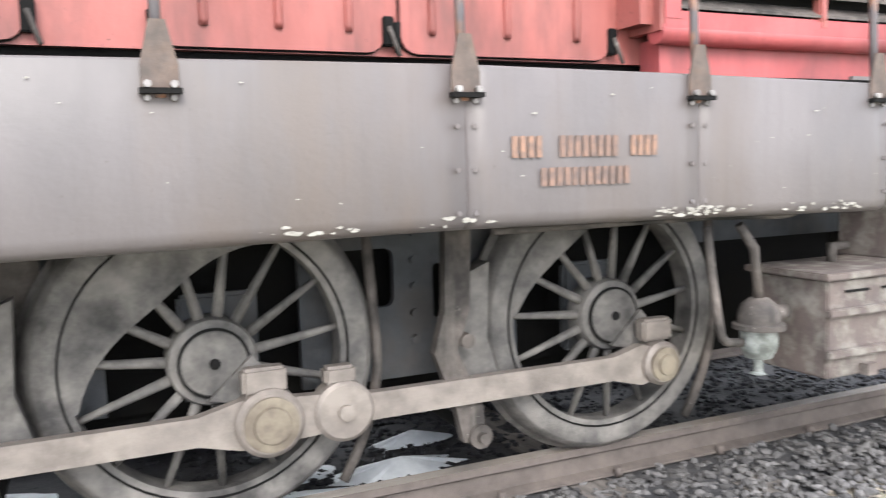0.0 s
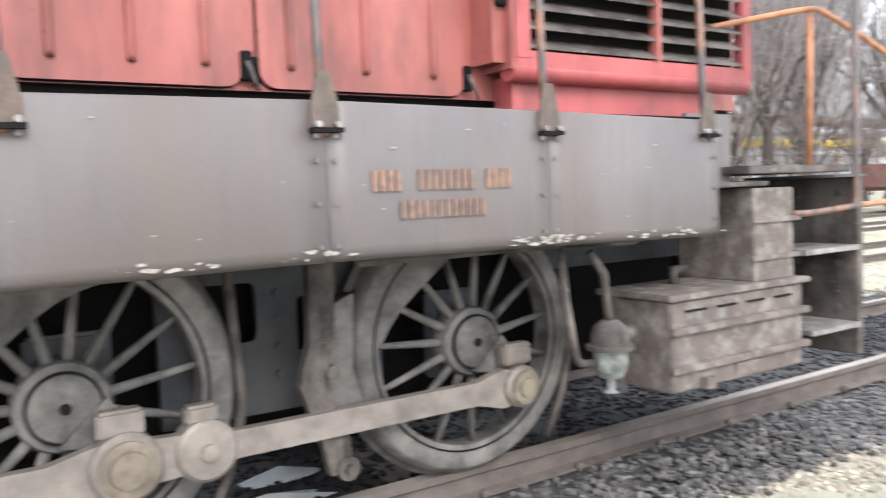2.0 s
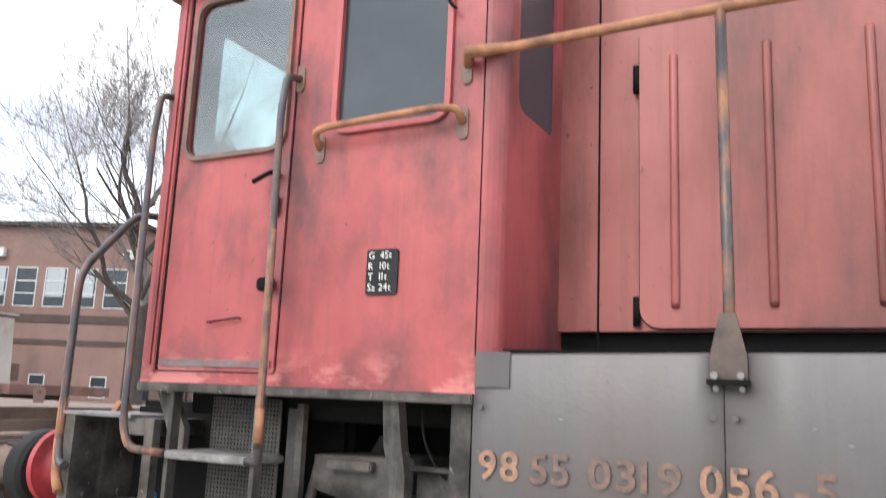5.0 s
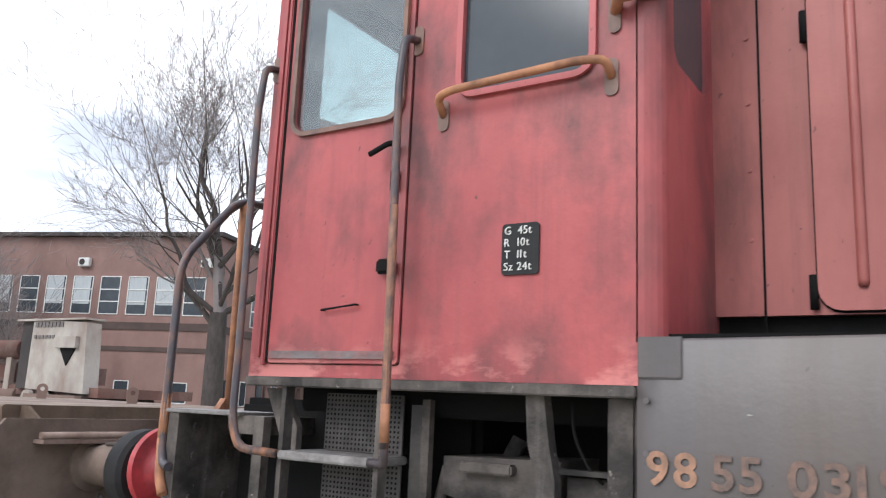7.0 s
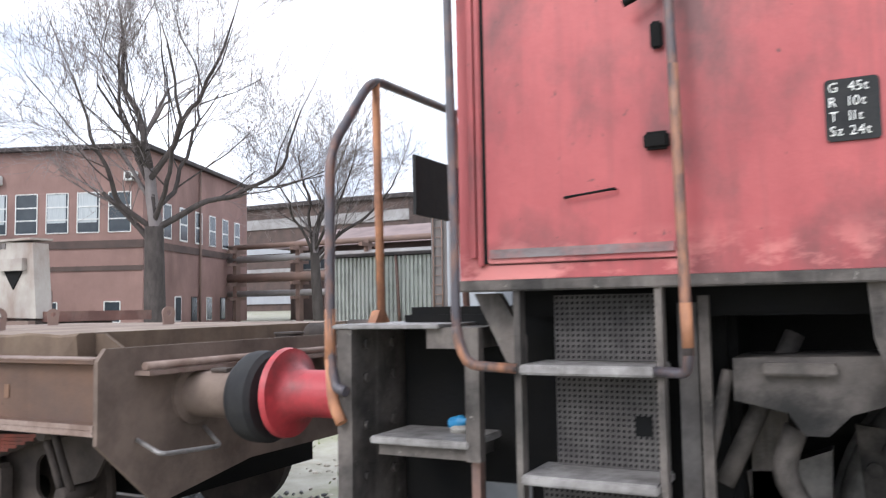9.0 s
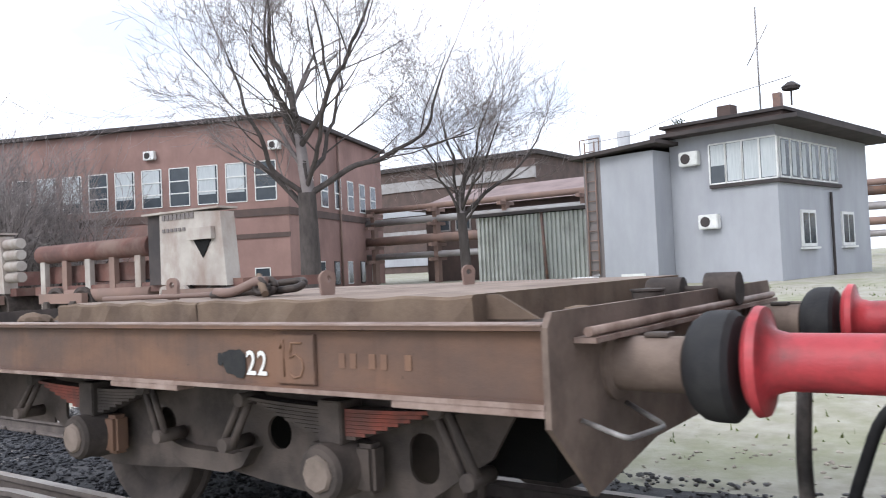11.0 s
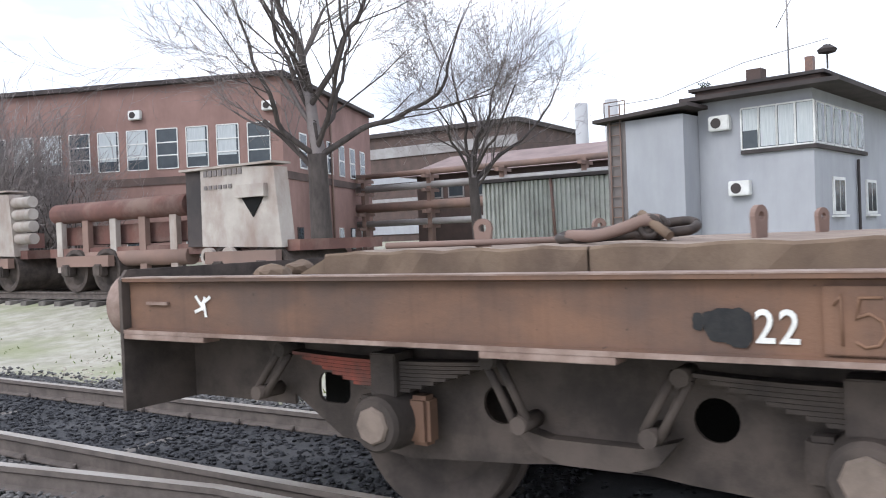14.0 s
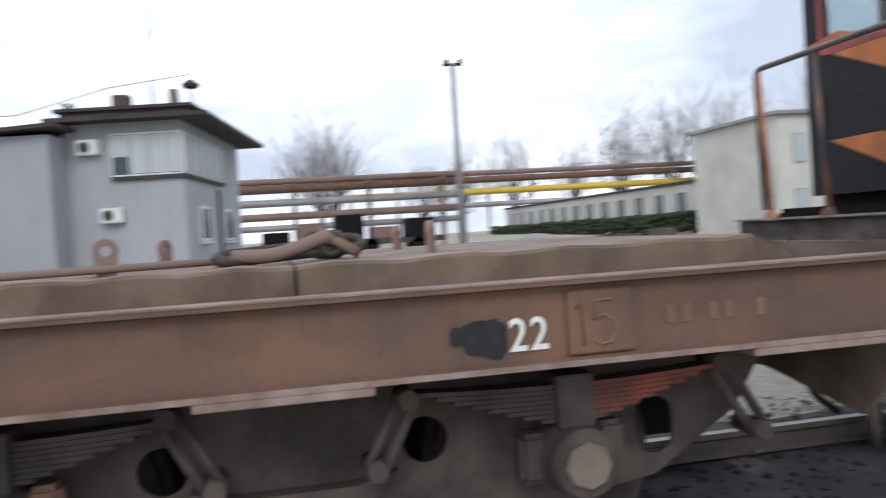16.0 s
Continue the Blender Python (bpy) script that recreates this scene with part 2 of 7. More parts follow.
SOIL = surf("gravelly_grassy_ground", (0.40, 0.375, 0.32), (0.285, 0.27, 0.215), 0.95, scale=3.5, dirt=(0.22, 0.24, 0.12), amount=0.75, dscale=0.55, bump=0.7, bscale=14)
LAWN = surf("winter_grass", (0.11, 0.15, 0.045), (0.16, 0.165, 0.07), 0.95, scale=2, island=0.35)
BRICK = surf("red_brick_facade", (0.31, 0.195, 0.17), (0.25, 0.158, 0.14), 0.9, scale=0.5, dirt=(0.12, 0.075, 0.065), amount=0.6, dscale=0.25, dstretch=(1, 1, 0.5), bump=0.4, bscale=30)
BRICK_BAND = surf("sooty_concrete_band", (0.12, 0.085, 0.075), (0.085, 0.065, 0.06), 0.9, scale=1)
RENDER = surf("grey_rendered_wall", (0.385, 0.393, 0.42), (0.33, 0.337, 0.36), 0.9, scale=0.7, stretch=(1, 1, 0.5), dirt=(0.29, 0.30, 0.33), amount=0.4, dscale=0.6, dstretch=(2, 2, 0.3))
RENDER_DARK = surf("brown_rendered_strip", (0.20, 0.175, 0.17), (0.16, 0.145, 0.14), 0.9, scale=1)
PLINTH = surf("dark_plinth_render", (0.15, 0.145, 0.15), (0.11, 0.11, 0.115), 0.9, scale=1.5)
ROOFD = surf("dark_roof_felt", (0.075, 0.062, 0.06), (0.05, 0.045, 0.045), 0.85, scale=1)
ROOFP = surf("pink_tin_roof", (0.27, 0.20, 0.19), (0.20, 0.15, 0.145), 0.8, scale=0.6)
SHEDM = surf("grey_green_corrugated_sheet", (0.50, 0.51, 0.475), (0.40, 0.41, 0.38), 0.7, scale=0.8, stretch=(1, 1, 0.4), dirt=(0.13, 0.115, 0.10), amount=0.5, dscale=0.8)
CREAM = surf("cream_rendered_wall", (0.64, 0.62, 0.57), (0.54, 0.525, 0.48), 0.9, scale=0.4, dirt=(0.30, 0.28, 0.25), amount=0.4, dscale=0.3)
FRAMEW = surf("white_window_frame", (0.72, 0.72, 0.70), (0.6, 0.6, 0.58), 0.5, scale=4)
CURTAIN = surf("pale_curtain_cloth", (0.52, 0.55, 0.56), (0.40, 0.43, 0.45), 0.8, scale=8, stretch=(5, 5, 0.2))
BARK = surf("dark_wet_bark", (0.095, 0.08, 0.074), (0.06, 0.051, 0.048), 0.9, scale=4, stretch=(1, 1, 0.4), bump=0.6, bscale=20)
TWIG = surf("grey_brown_twigs", (0.27, 0.235, 0.225), (0.19, 0.165, 0.16), 0.9, scale=1, island=0.3)
YELLOWP = surf("yellow_gas_pipe_paint", (0.62, 0.43, 0.06), (0.5, 0.34, 0.06), 0.6, scale=1)
PIPEGREY = surf("aluminium_clad_pipe", (0.34, 0.33, 0.33), (0.24, 0.22, 0.215), 0.55, metal=0.2, scale=0.5)
PIPERUST = surf("rusty_pipe_steel", (0.25, 0.165, 0.135), (0.18, 0.13, 0.112), 0.8, scale=0.7)
CONCRETE = surf("grey_tower_concrete", (0.42, 0.42, 0.43), (0.35, 0.35, 0.36), 0.9, scale=0.12, stretch=(1, 1, 0.3))
WAGONW = surf("dirty_white_wagon_paint", (0.46, 0.42, 0.38), (0.34, 0.30, 0.27), 0.8, scale=1.2, dirt=(0.20, 0.12, 0.09), amount=0.6, dscale=1.4, dstretch=(1, 1, 0.5))
WAGONB = surf("brown_wagon_paint", (0.17, 0.085, 0.07), (0.11, 0.062, 0.055), 0.85, scale=1.2, dirt=(0.30, 0.24, 0.2), amount=0.35, dscale=1.5)
HEDGE = surf("dark_hedge_leaves", (0.05, 0.065, 0.035), (0.035, 0.045, 0.025), 0.9, scale=3, island=0.4)
ICE = surf("crusted_ice", (0.72, 0.75, 0.78), (0.5, 0.53, 0.57), 0.35, scale=6, bump=0.4, bscale=25)
BLUEP = surf("blue_plastic", (0.03, 0.22, 0.42), (0.03, 0.18, 0.36), 0.4, scale=9)
LAMPY = surf("yellowed_lamp_lens", (0.46, 0.44, 0.24), (0.36, 0.34, 0.19), 0.25, scale=9)
GLASSY = surf("milky_glass_bowl", (0.34, 0.36, 0.35), (0.12, 0.13, 0.125), 0.08, scale=12, dirt=(0.06, 0.06, 0.05), amount=0.6, dscale=14)
PANE = bpy.data.materials.new("window_glass")
PANE.use_nodes = True
_n = PANE.node_tree.nodes
_clear, _gloss, _mix = _n.new("ShaderNodeBsdfTransparent"), _n.new("ShaderNodeBsdfGlossy"), _n.new("ShaderNodeMixShader")
_clear.inputs["Color"].default_value = (0.74, 0.82, 0.82, 1)
_gloss.inputs["Roughness"].default_value = 0.03
_mix.inputs[0].default_value = 0.14
PANE.node_tree.links.new(_clear.outputs[0], _mix.inputs[1])
PANE.node_tree.links.new(_gloss.outputs[0], _mix.inputs[2])
PANE.node_tree.links.new(_mix.outputs[0], _n["Material Output"].inputs["Surface"])
DARKPANE = surf("dark_room_window_glass", (0.055, 0.065, 0.075), (0.04, 0.05, 0.06), 0.12, scale=2, bump=0)

# ---------- mesh helpers ----------


def box(bm, x0, x1, y0, y1, z0, z1, bevel=0.0):
    vs = [bm.verts.new((x, y, z)) for x in (x0, x1) for y in (y0, y1) for z in (z0, z1)]
    fs = [bm.faces.new([vs[i] for i in q]) for q in ((0, 1, 3, 2), (4, 6, 7, 5), (0, 4, 5, 1), (2, 3, 7, 6), (0, 2, 6, 4), (1, 5, 7, 3))]
    if bevel:
        es = list({e for f in fs for e in f.edges})
        bmesh.ops.bevel(bm, geom=es, offset=bevel, segments=2, affect="EDGES")
    return bm


def rod(bm, p, q, r, r2=None, seg=12, cap=True):
    p, q = Vector(p), Vector(q)
    d = (q - p).normalized()
    a = d.orthogonal().normalized()
    b = d.cross(a)
    r2 = r if r2 is None else r2
    rings = []
    for c, rr in ((p, r), (q, r2)):
        rings.append([bm.verts.new(c + rr * (math.cos(2 * math.pi * i / seg) * a + math.sin(2 * math.pi * i / seg) * b)) for i in range(seg)])
    for i in range(seg):
        bm.faces.new((rings[0][i], rings[0][(i + 1) % seg], rings[1][(i + 1) % seg], rings[1][i])).smooth = True
    if cap:
        bm.faces.new(rings[0][::-1])
        bm.faces.new(rings[1])
    return bm


def pipe(bm, pts, r, seg=10):
    """A bent pipe through the points, mitred at the bends."""
    pts = [Vector(p) for p in pts]
    rings, a = [], None
    for i, p in enumerate(pts):
        d0 = (p - pts[i - 1]).normalized() if i else (pts[1] - p).normalized()
        d1 = (pts[i + 1] - p).normalized() if i < len(pts) - 1 else d0
        d = (d0 + d1).normalized()
        a = d.orthogonal().normalized() if a is None else (a - a.dot(d) * d).normalized()
        b = d.cross(a)
        k = r / max(0.5, d.dot(d1))
        rings.append([bm.verts.new(p + k * (math.cos(2 * math.pi * j / seg) * a + math.sin(2 * math.pi * j / seg) * b)) for j in range(seg)])
    for u, v in zip(rings, rings[1:]):
        for j in range(seg):
            bm.faces.new((u[j], u[(j + 1) % seg], v[(j + 1) % seg], v[j])).smooth = True
    bm.faces.new(rings[0][::-1])
    bm.faces.new(rings[-1])
    return bm


def bent(pts, steps=4, k=0.3):
    """The points with rounded corners."""
    pts = [Vector(p) for p in pts]
    out = [pts[0]]
    for a, b, c in zip(pts, pts[1:], pts[2:]):
        s = min(k, (b - a).length * 0.45, (c - b).length * 0.45)
        p, q = b + (a - b).normalized() * s, b + (c - b).normalized() * s
        out += [(1 - t) ** 2 * p + 2 * t * (1 - t) * b + t * t * q for t in [i / steps for i in range(steps + 1)]]
    return out + [pts[-1]]


def prism(bm, outline, axis, a, b, holes=()):
    """The outline (pairs), extruded from a to b along an axis: 'x' takes (y, z), 'y' takes (x, z), 'z' takes (x, y)."""
    def at(u, v, w):
        return {"x": (w, u, v), "y": (u, w, v), "z": (u, v, w)}[axis]
    n = len(outline)
    if holes:
        edges = []
        for loop in (outline, *holes):
            vs = [bm.verts.new(at(u, v, a)) for u, v in loop]
            edges += [bm.edges.new((vs[i], vs[(i + 1) % len(vs)])) for i in range(len(vs))]
        fs = [g for g in bmesh.ops.triangle_fill(bm, edges=edges, use_beauty=True)["geom"] if isinstance(g, bmesh.types.BMFace)]
        ext = bmesh.ops.extrude_face_region(bm, geom=fs)
        bmesh.ops.translate(bm, verts=[g for g in ext["geom"] if isinstance(g, bmesh.types.BMVert)], vec=Vector(at(0, 0, b - a)))
    else:
        lo = [bm.verts.new(at(u, v, a)) for u, v in outline]
        hi = [bm.verts.new(at(u, v, b)) for u, v in outline]
        bm.faces.new(lo[::-1])
        bm.faces.new(hi)
        for i in range(n):
            bm.faces.new((lo[i], lo[(i + 1) % n], hi[(i + 1) % n], hi[i]))
    return bm


def ring2(r, n, cx=0.0, cz=0.0, a0=0.0, a1=2 * math.pi):
    return [(cx + r * math.cos(a0 + (a1 - a0) * i / n), cz + r * math.sin(a0 + (a1 - a0) * i / n)) for i in range(n)]


def rounded(x0, x1, z0, z1, r, n=4):
    out = []
    for cx, cz, a in ((x1 - r, z1 - r, 0), (x0 + r, z1 - r, 90), (x0 + r, z0 + r, 180), (x1 - r, z0 + r, 270)):
        out += [(cx + r * math.cos(radians(a + 90 * i / n)), cz + r * math.sin(radians(a + 90 * i / n))) for i in range(n + 1)]
    return out


def lathe(bm, profile, origin, axis, seg=32):
    """A profile of (radius, distance along the axis) turned round the axis."""
    o, d = Vector(origin), Vector(axis).normalized()
    a = d.orthogonal().normalized()
    b = d.cross(a)
    def ring(r, h):
        return [bm.verts.new(o + h * d + max(r, 1e-4) * (math.cos(2 * math.pi * i / seg) * a + math.sin(2 * math.pi * i / seg) * b)) for i in range(seg)]
    last, way = ring(*profile[0]), None
    for (r0, h0), (r1, h1) in zip(profile, profile[1:]):
        turn, nxt = Vector((r1 - r0, h1 - h0)).normalized(), ring(r1, h1)
        for i in range(seg):
            bm.faces.new((last[i], last[(i + 1) % seg], nxt[(i + 1) % seg], nxt[i])).smooth = True
        if way is not None and way.dot(turn) < 0.82:
            for i in range(seg):
                bm.edges.get((last[i], last[(i + 1) % seg])).smooth = False
        last, way = nxt, turn
    return bm


def finish(bm, name, material):
    bmesh.ops.recalc_face_normals(bm, faces=bm.faces)
    me = bpy.data.meshes.new(name)
    bm.to_mesh(me)
    bm.free()
    me.materials.append(material)
    return me


def thing(name, label, category, at=(0, 0, 0), group="", kind="", turn=0.0):
    ob = new(name)
    ob.matrix_basis = pose(*at, 0, 0, turn)
    ob.empty_display_size = 0.2
    return tagged(ob, label, category, group, kind)


def part(name, bm, material, parent, label="", local=False):
    ob = new(name, finish(bm, name, material))
    ob.parent = parent
    if parent.parent is None and not local:
        ob.matrix_parent_inverse = parent.matrix_basis.inverted()
    if material is PANE:
        ob.visible_shadow = False
    if name in ("rivets", "bolts", "paint_chips", "rail_clips", "perforation", "faded_marks", "illegible_stencil", "illegible_sign", "white_scrawl"):
        tagged(ob, kind="stuff")
    return tagged(ob, label) if label else ob


def single(name, bm, material, label, category, group="", kind=""):
    return tagged(new(name, finish(bm, name, material)), label, category, group, kind)


def letters(body, size, place, turn, material, name, parent, squash=1.0, bold=0.0):
    """Flat lettering as a mesh, its lower left corner at the place."""
    x = 0.0
    for ch in body:
        cu = bpy.data.curves.new(name, "FONT")
        cu.body, cu.size, cu.extrude, cu.resolution_u = ch, size, 0.0012, 3
        cu.offset = bold * size
        tmp = bpy.data.objects.new(name, cu)
        me = bpy.data.meshes.new_from_object(tmp)
        bpy.data.objects.remove(tmp)
        xs = [v.co.x for v in me.vertices]
        me.transform(place @ turn @ Matrix.Diagonal((squash, 1, 1, 1)) @ Matrix.Translation((x - min(xs), 0, 0)))
        x += max(xs) - min(xs) + (0.20 if ch == "1" else 0.10) * size
        me.materials.clear()
        me.materials.append(material)
        ob = new(name, me)
        ob.parent = parent
        if parent.parent is None:
            ob.matrix_parent_inverse = parent.matrix_basis.inverted()


def frame_ring(bm, x0, x1, z0, z1, r, w, y0, y1):
    """A rounded frame with an opening, in a plane of constant y."""
    return prism(bm, rounded(x0 - w, x1 + w, z0 - w, z1 + w, r + w), "y", y0, y1, [rounded(x0, x1, z0, z1, r)[::-1]])


UP = pose(0, 0, 0, 90)  # lettering that faces the -y side
B = bmesh.new

# ---------- ground and tracks ----------


def ease(t):
    t = min(1, max(0, t))
    return t * t * (3 - 2 * t)


def ground_z(x, y):
    """The yard: flat by the rails, rising gently towards the buildings behind the train."""
    left = 1 - ease((x + 2) / 12)
    rise = 0.55 * ease((y - 2) / 6) + 0.25 * ease((y - 12) / 14)
    far = 1.0 * ease((y - 30) / 80)
    return -0.19 + left * rise + far + 0.012 * noise.noise(Vector((x * 0.9, y * 0.9, 0)))


def ground():
    def axis(lo, hi, n, far):
        c = list(np.linspace(lo, hi, n))
        step, a, b = (hi - lo) / (n - 1), lo, hi
        pre, post = [], []
        s = step
        while a > -far or b < far:
            s *= 1.35
            a, b = a - s, b + s
            pre.append(a)
            post.append(b)
        return pre[::-1] + c + post
    xs, ys = axis(-16, 10, 80, 3000), axis(-5, 14, 64, 3000)
    verts = [(x, y, ground_z(x, y)) for y in ys for x in xs]
    w = len(xs)
    faces = [(j * w + i, j * w + i + 1, (j + 1) * w + i + 1, (j + 1) * w + i) for j in range(len(ys) - 1) for i in range(w - 1)]
    me = bpy.data.meshes.new("ground")
    me.from_pydata(verts, [], faces)
    me.materials.append(SOIL)
    for p in me.polygons:
        p.use_smooth = True
    return tagged(new("ground", me), "pale gravelly ground with patches of winter grass", "ground", kind="structure")


RAIL_OUTLINE = [(-0.036, 0.0), (-0.036, -0.035), (-0.009, -0.05), (-0.009, -0.125), (-0.065, -0.14), (-0.065, -0.15), (0.065, -0.15), (0.065, -0.14),
                (0.009, -0.125), (0.009, -0.05), (0.036, -0.035), (0.036, 0.0)]


def rail_mesh(line):
    """A flat-bottomed rail along the points of its line (x, y, z of the running top)."""
    bm = B()
    rings = []
    for i, p in enumerate(line):
        q = line[min(i + 1, len(line) - 1)]
        o = line[max(i - 1, 0)]
        d = (Vector(q) - Vector(o)).normalized()
        s = Vector((-d.y, d.x, 0)).normalized()
        rings.append([bm.verts.new(Vector(p) + s * u + Vector((0, 0, v))) for u, v in RAIL_OUTLINE])
    n = len(RAIL_OUTLINE)
    for a, b in zip(rings, rings[1:]):
        for k in range(n):
            f = bm.faces.new((a[k], a[(k + 1) % n], b[(k + 1) % n], b[k]))
            f.material_index = 0 if k == n - 1 else 1
    bm.faces.new(rings[0])
    bm.faces.new(rings[-1][::-1])
    return bm


def rail(line, parent):
    ob = part("rail", rail_mesh(line), RAILTOP, parent)
    ob.data.materials.append(RAILSIDE)
    return ob


def track(label, centre, x0, x1, step, sleepers):
    """A track whose centre line is y, z = centre(x)."""
    t = thing("track", label, "railway track", (0, centre(0)[0], -0.3), kind="structure")
    xs = np.arange(x0, x1 + step, step)
    for side in (-0.75, 0.75):
        rail([(x, centre(x)[0] + side, centre(x)[1]) for x in xs], t)
    me = None
    for x in np.arange(sleepers[0], sleepers[1], 0.62):
        if me is None:
            me = finish(box(B(), -0.12, 0.12, -1.28, 1.28, -0.14, 0, 0.012), "sleeper", SLEEPER)
        ob = new("sleeper", me)
        y, z = centre(x)
        ob.parent = t
        ob.matrix_parent_inverse = t.matrix_basis.inverted()
        ob.matrix_basis = pose(x + random.uniform(-0.03, 0.03), y + random.uniform(-0.04, 0.04), z - 0.162 + random.uniform(-0.01, 0), 0, 0, random.uniform(-2, 2))
    return t


ground()
main_track = track("rusty flat-bottom rails on dark wooden sleepers under the train", lambda x: (0.0, 0.0), -260, 260, 20, (-17.5, 11))


def bolts_main():
    """Fishplates' and clips' bolt heads along the near rail."""
    bm = B()
    for x in np.arange(-17.4, 10, 0.62):
        for s in (-0.75, 0.75):
            for k in (-0.075, 0.075):
                rod(bm, (x, s + k, -0.152), (x, s + k, -0.105), 0.02, seg=6)
    part("rail_clips", bm, RAILSIDE, main_track)


bolts_main()


def passing(x):
    k = ease((x + 8) / 20)
    return (7.3 - 2.6 * k, ground_z(x, 7.3 - 2.6 * k) + 0.14)


track("rusty rails in grass on the neighbouring track", passing, -90, 200, 2.5, (-26, 30))
track("overgrown rails of the far siding", lambda x: (9.3 + 3 * (1 - ease((x + 8) / 20)), ground_z(x, 9.3 + 3 * (1 - ease((x + 8) / 20))) + 0.12), -90, 200, 2.5, (-30, 34))
track("rails of a siding where an open wagon stands", lambda x: (13.5, ground_z(x, 13.5) + 0.12), 8, 200, 4, (14, 40))
# the diverging rail of a turnout on the camera's side
turnout = thing("turnout_rail", "worn rail of a turnout that leaves the track", "rail", (-12, -1.3, -0.2), kind="structure")
rail([(x, -0.98 - 0.16 * max(0, -9.6 - x) - 0.004 * max(0, -9.6 - x) ** 2, -0.002) for x in np.arange(-40, -7.9, 0.8)], turnout)


def track_bed():
    """Oil-soaked fines between and beside the rails, with ragged edges."""
    bm = B()
    xs = np.arange(-60, 40, 0.3)
    rows = []
    for x in xs:
        a = -1.42 + 0.2 * noise.noise(Vector((x * 0.8, 1, 0))) + 0.1 * noise.noise(Vector((x * 3, 5, 0)))
        b = 1.7 + 0.25 * noise.noise(Vector((x * 0.8, 9, 0)))
        rows.append([bm.verts.new((x, y, ground_z(x, y) + (0.03 if 0 < k < 8 else -0.004) + 0.012 * noise.noise(Vector((x * 2, y * 2, 2))))) for k, y in enumerate(np.linspace(a, b, 9))])
    for u, v in zip(rows, rows[1:]):
        for k in range(8):
            bm.faces.new((u[k], v[k], v[k + 1], u[k + 1])).smooth = True
    single("track_bed", bm, BED, "black oil-soaked ballast bed under the rails", "track bed", kind="structure")


track_bed()


ICO = bmesh.new()
bmesh.ops.create_icosphere(ICO, subdivisions=1, radius=1)
ICO_V = np.array([v.co[:] for v in ICO.verts])
ICO_F = np.array([[v.index for v in f.verts] for f in ICO.faces])
ICO.free()


def scatter(name, spots, material, label, category, flat=0.7):
    """Many irregular stones: spots is a list of (x, y, z, size)."""
    rng = np.random.default_rng(len(spots))
    vs, fs = [], []
    for i, (x, y, z, s) in enumerate(spots):
        a = rng.uniform(0, 6.28)
        sh = ICO_V * rng.uniform(0.65, 1.25, (12, 1)) * np.array([rng.uniform(0.8, 1.3), rng.uniform(0.7, 1.1), flat * rng.uniform(0.7, 1.1)]) * s
        c, d = math.cos(a), math.sin(a)
        vs.append(np.stack([sh[:, 0] * c - sh[:, 1] * d + x, sh[:, 0] * d + sh[:, 1] * c + y, sh[:, 2] + z], 1))
        fs.append(ICO_F + 12 * i)
    me = bpy.data.meshes.new(name)
    me.from_pydata(np.concatenate(vs).tolist(), [], np.concatenate(fs).tolist())
    me.materials.append(material)
    return tagged(new(name, me), label, category, kind="stuff")


def stones():
    rng = np.random.default_rng(5)
    dark, black, pale = [], [], []
    for _ in range(42000):
        x = rng.uniform(-17, 12) if rng.random() < 0.3 else (rng.uniform(-14.5, -8) if rng.random() < 0.45 else rng.uniform(0, 9))
        y = rng.choice([rng.uniform(-1.5, -0.8) - 0.05 * abs(rng.normal()), rng.uniform(-0.68, 0.68), rng.uniform(0.82, 1.9)])
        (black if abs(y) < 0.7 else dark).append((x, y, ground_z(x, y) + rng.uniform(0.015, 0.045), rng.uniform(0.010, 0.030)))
    for _ in range(30000):
        x = rng.uniform(-17, 14) if rng.random() < 0.4 else rng.uniform(0, 12)
        y = -1.36 - abs(rng.normal(0, 0.8)) if rng.random() < 0.6 else rng.uniform(1.5, 5.0)
        if noise.noise(Vector((x * 0.7, y * 0.7, 3))) < -0.12:
            continue
        pale.append((x, y, ground_z(x, y) + rng.uniform(-0.008, 0.008), rng.uniform(0.010, 0.030)))
    scatter("dark_ballast", dark, COAL, "dusty dark grey crushed stone beside the rails", "ballast")
    scatter("oily_ballast", black, COAL_BLACK, "near-black crushed stone between the rails", "ballast")
    scatter("pale_ballast", pale, STONE, "loose pale crushed stones beside the track", "gravel")


stones()


def grass():
    rng = np.random.default_rng(8)
    vs, fs = [], []
    for _ in range(26000):
        near = rng.random() < 0.6
        x = rng.uniform(-20, 16)
        y = rng.uniform(-4.5, -1.55) if near else rng.uniform(2.0, 20)
        k = noise.noise(Vector((x * 0.7, y * 0.7, 3)))
        if k > rng.uniform(-0.25, 0.25):
            continue
        a, h, w, z = rng.uniform(0, 6.28), rng.uniform(0.02, 0.07), 0.006 if near else 0.016, ground_z(x, y) - 0.005
        c, d = math.cos(a), math.sin(a)
        i = len(vs)
        vs += [(x - w * c, y - w * d, z), (x + w * c, y + w * d, z), (x + rng.uniform(-0.03, 0.03), y + rng.uniform(-0.03, 0.03), z + h)]
        fs.append((i, i + 1, i + 2))
    me = bpy.data.meshes.new("grass")
    me.from_pydata(vs, [], fs)
    me.materials.append(LAWN)
    tagged(new("grass", me), "short yellowish green winter grass in patches", "grass", kind="stuff")


grass()


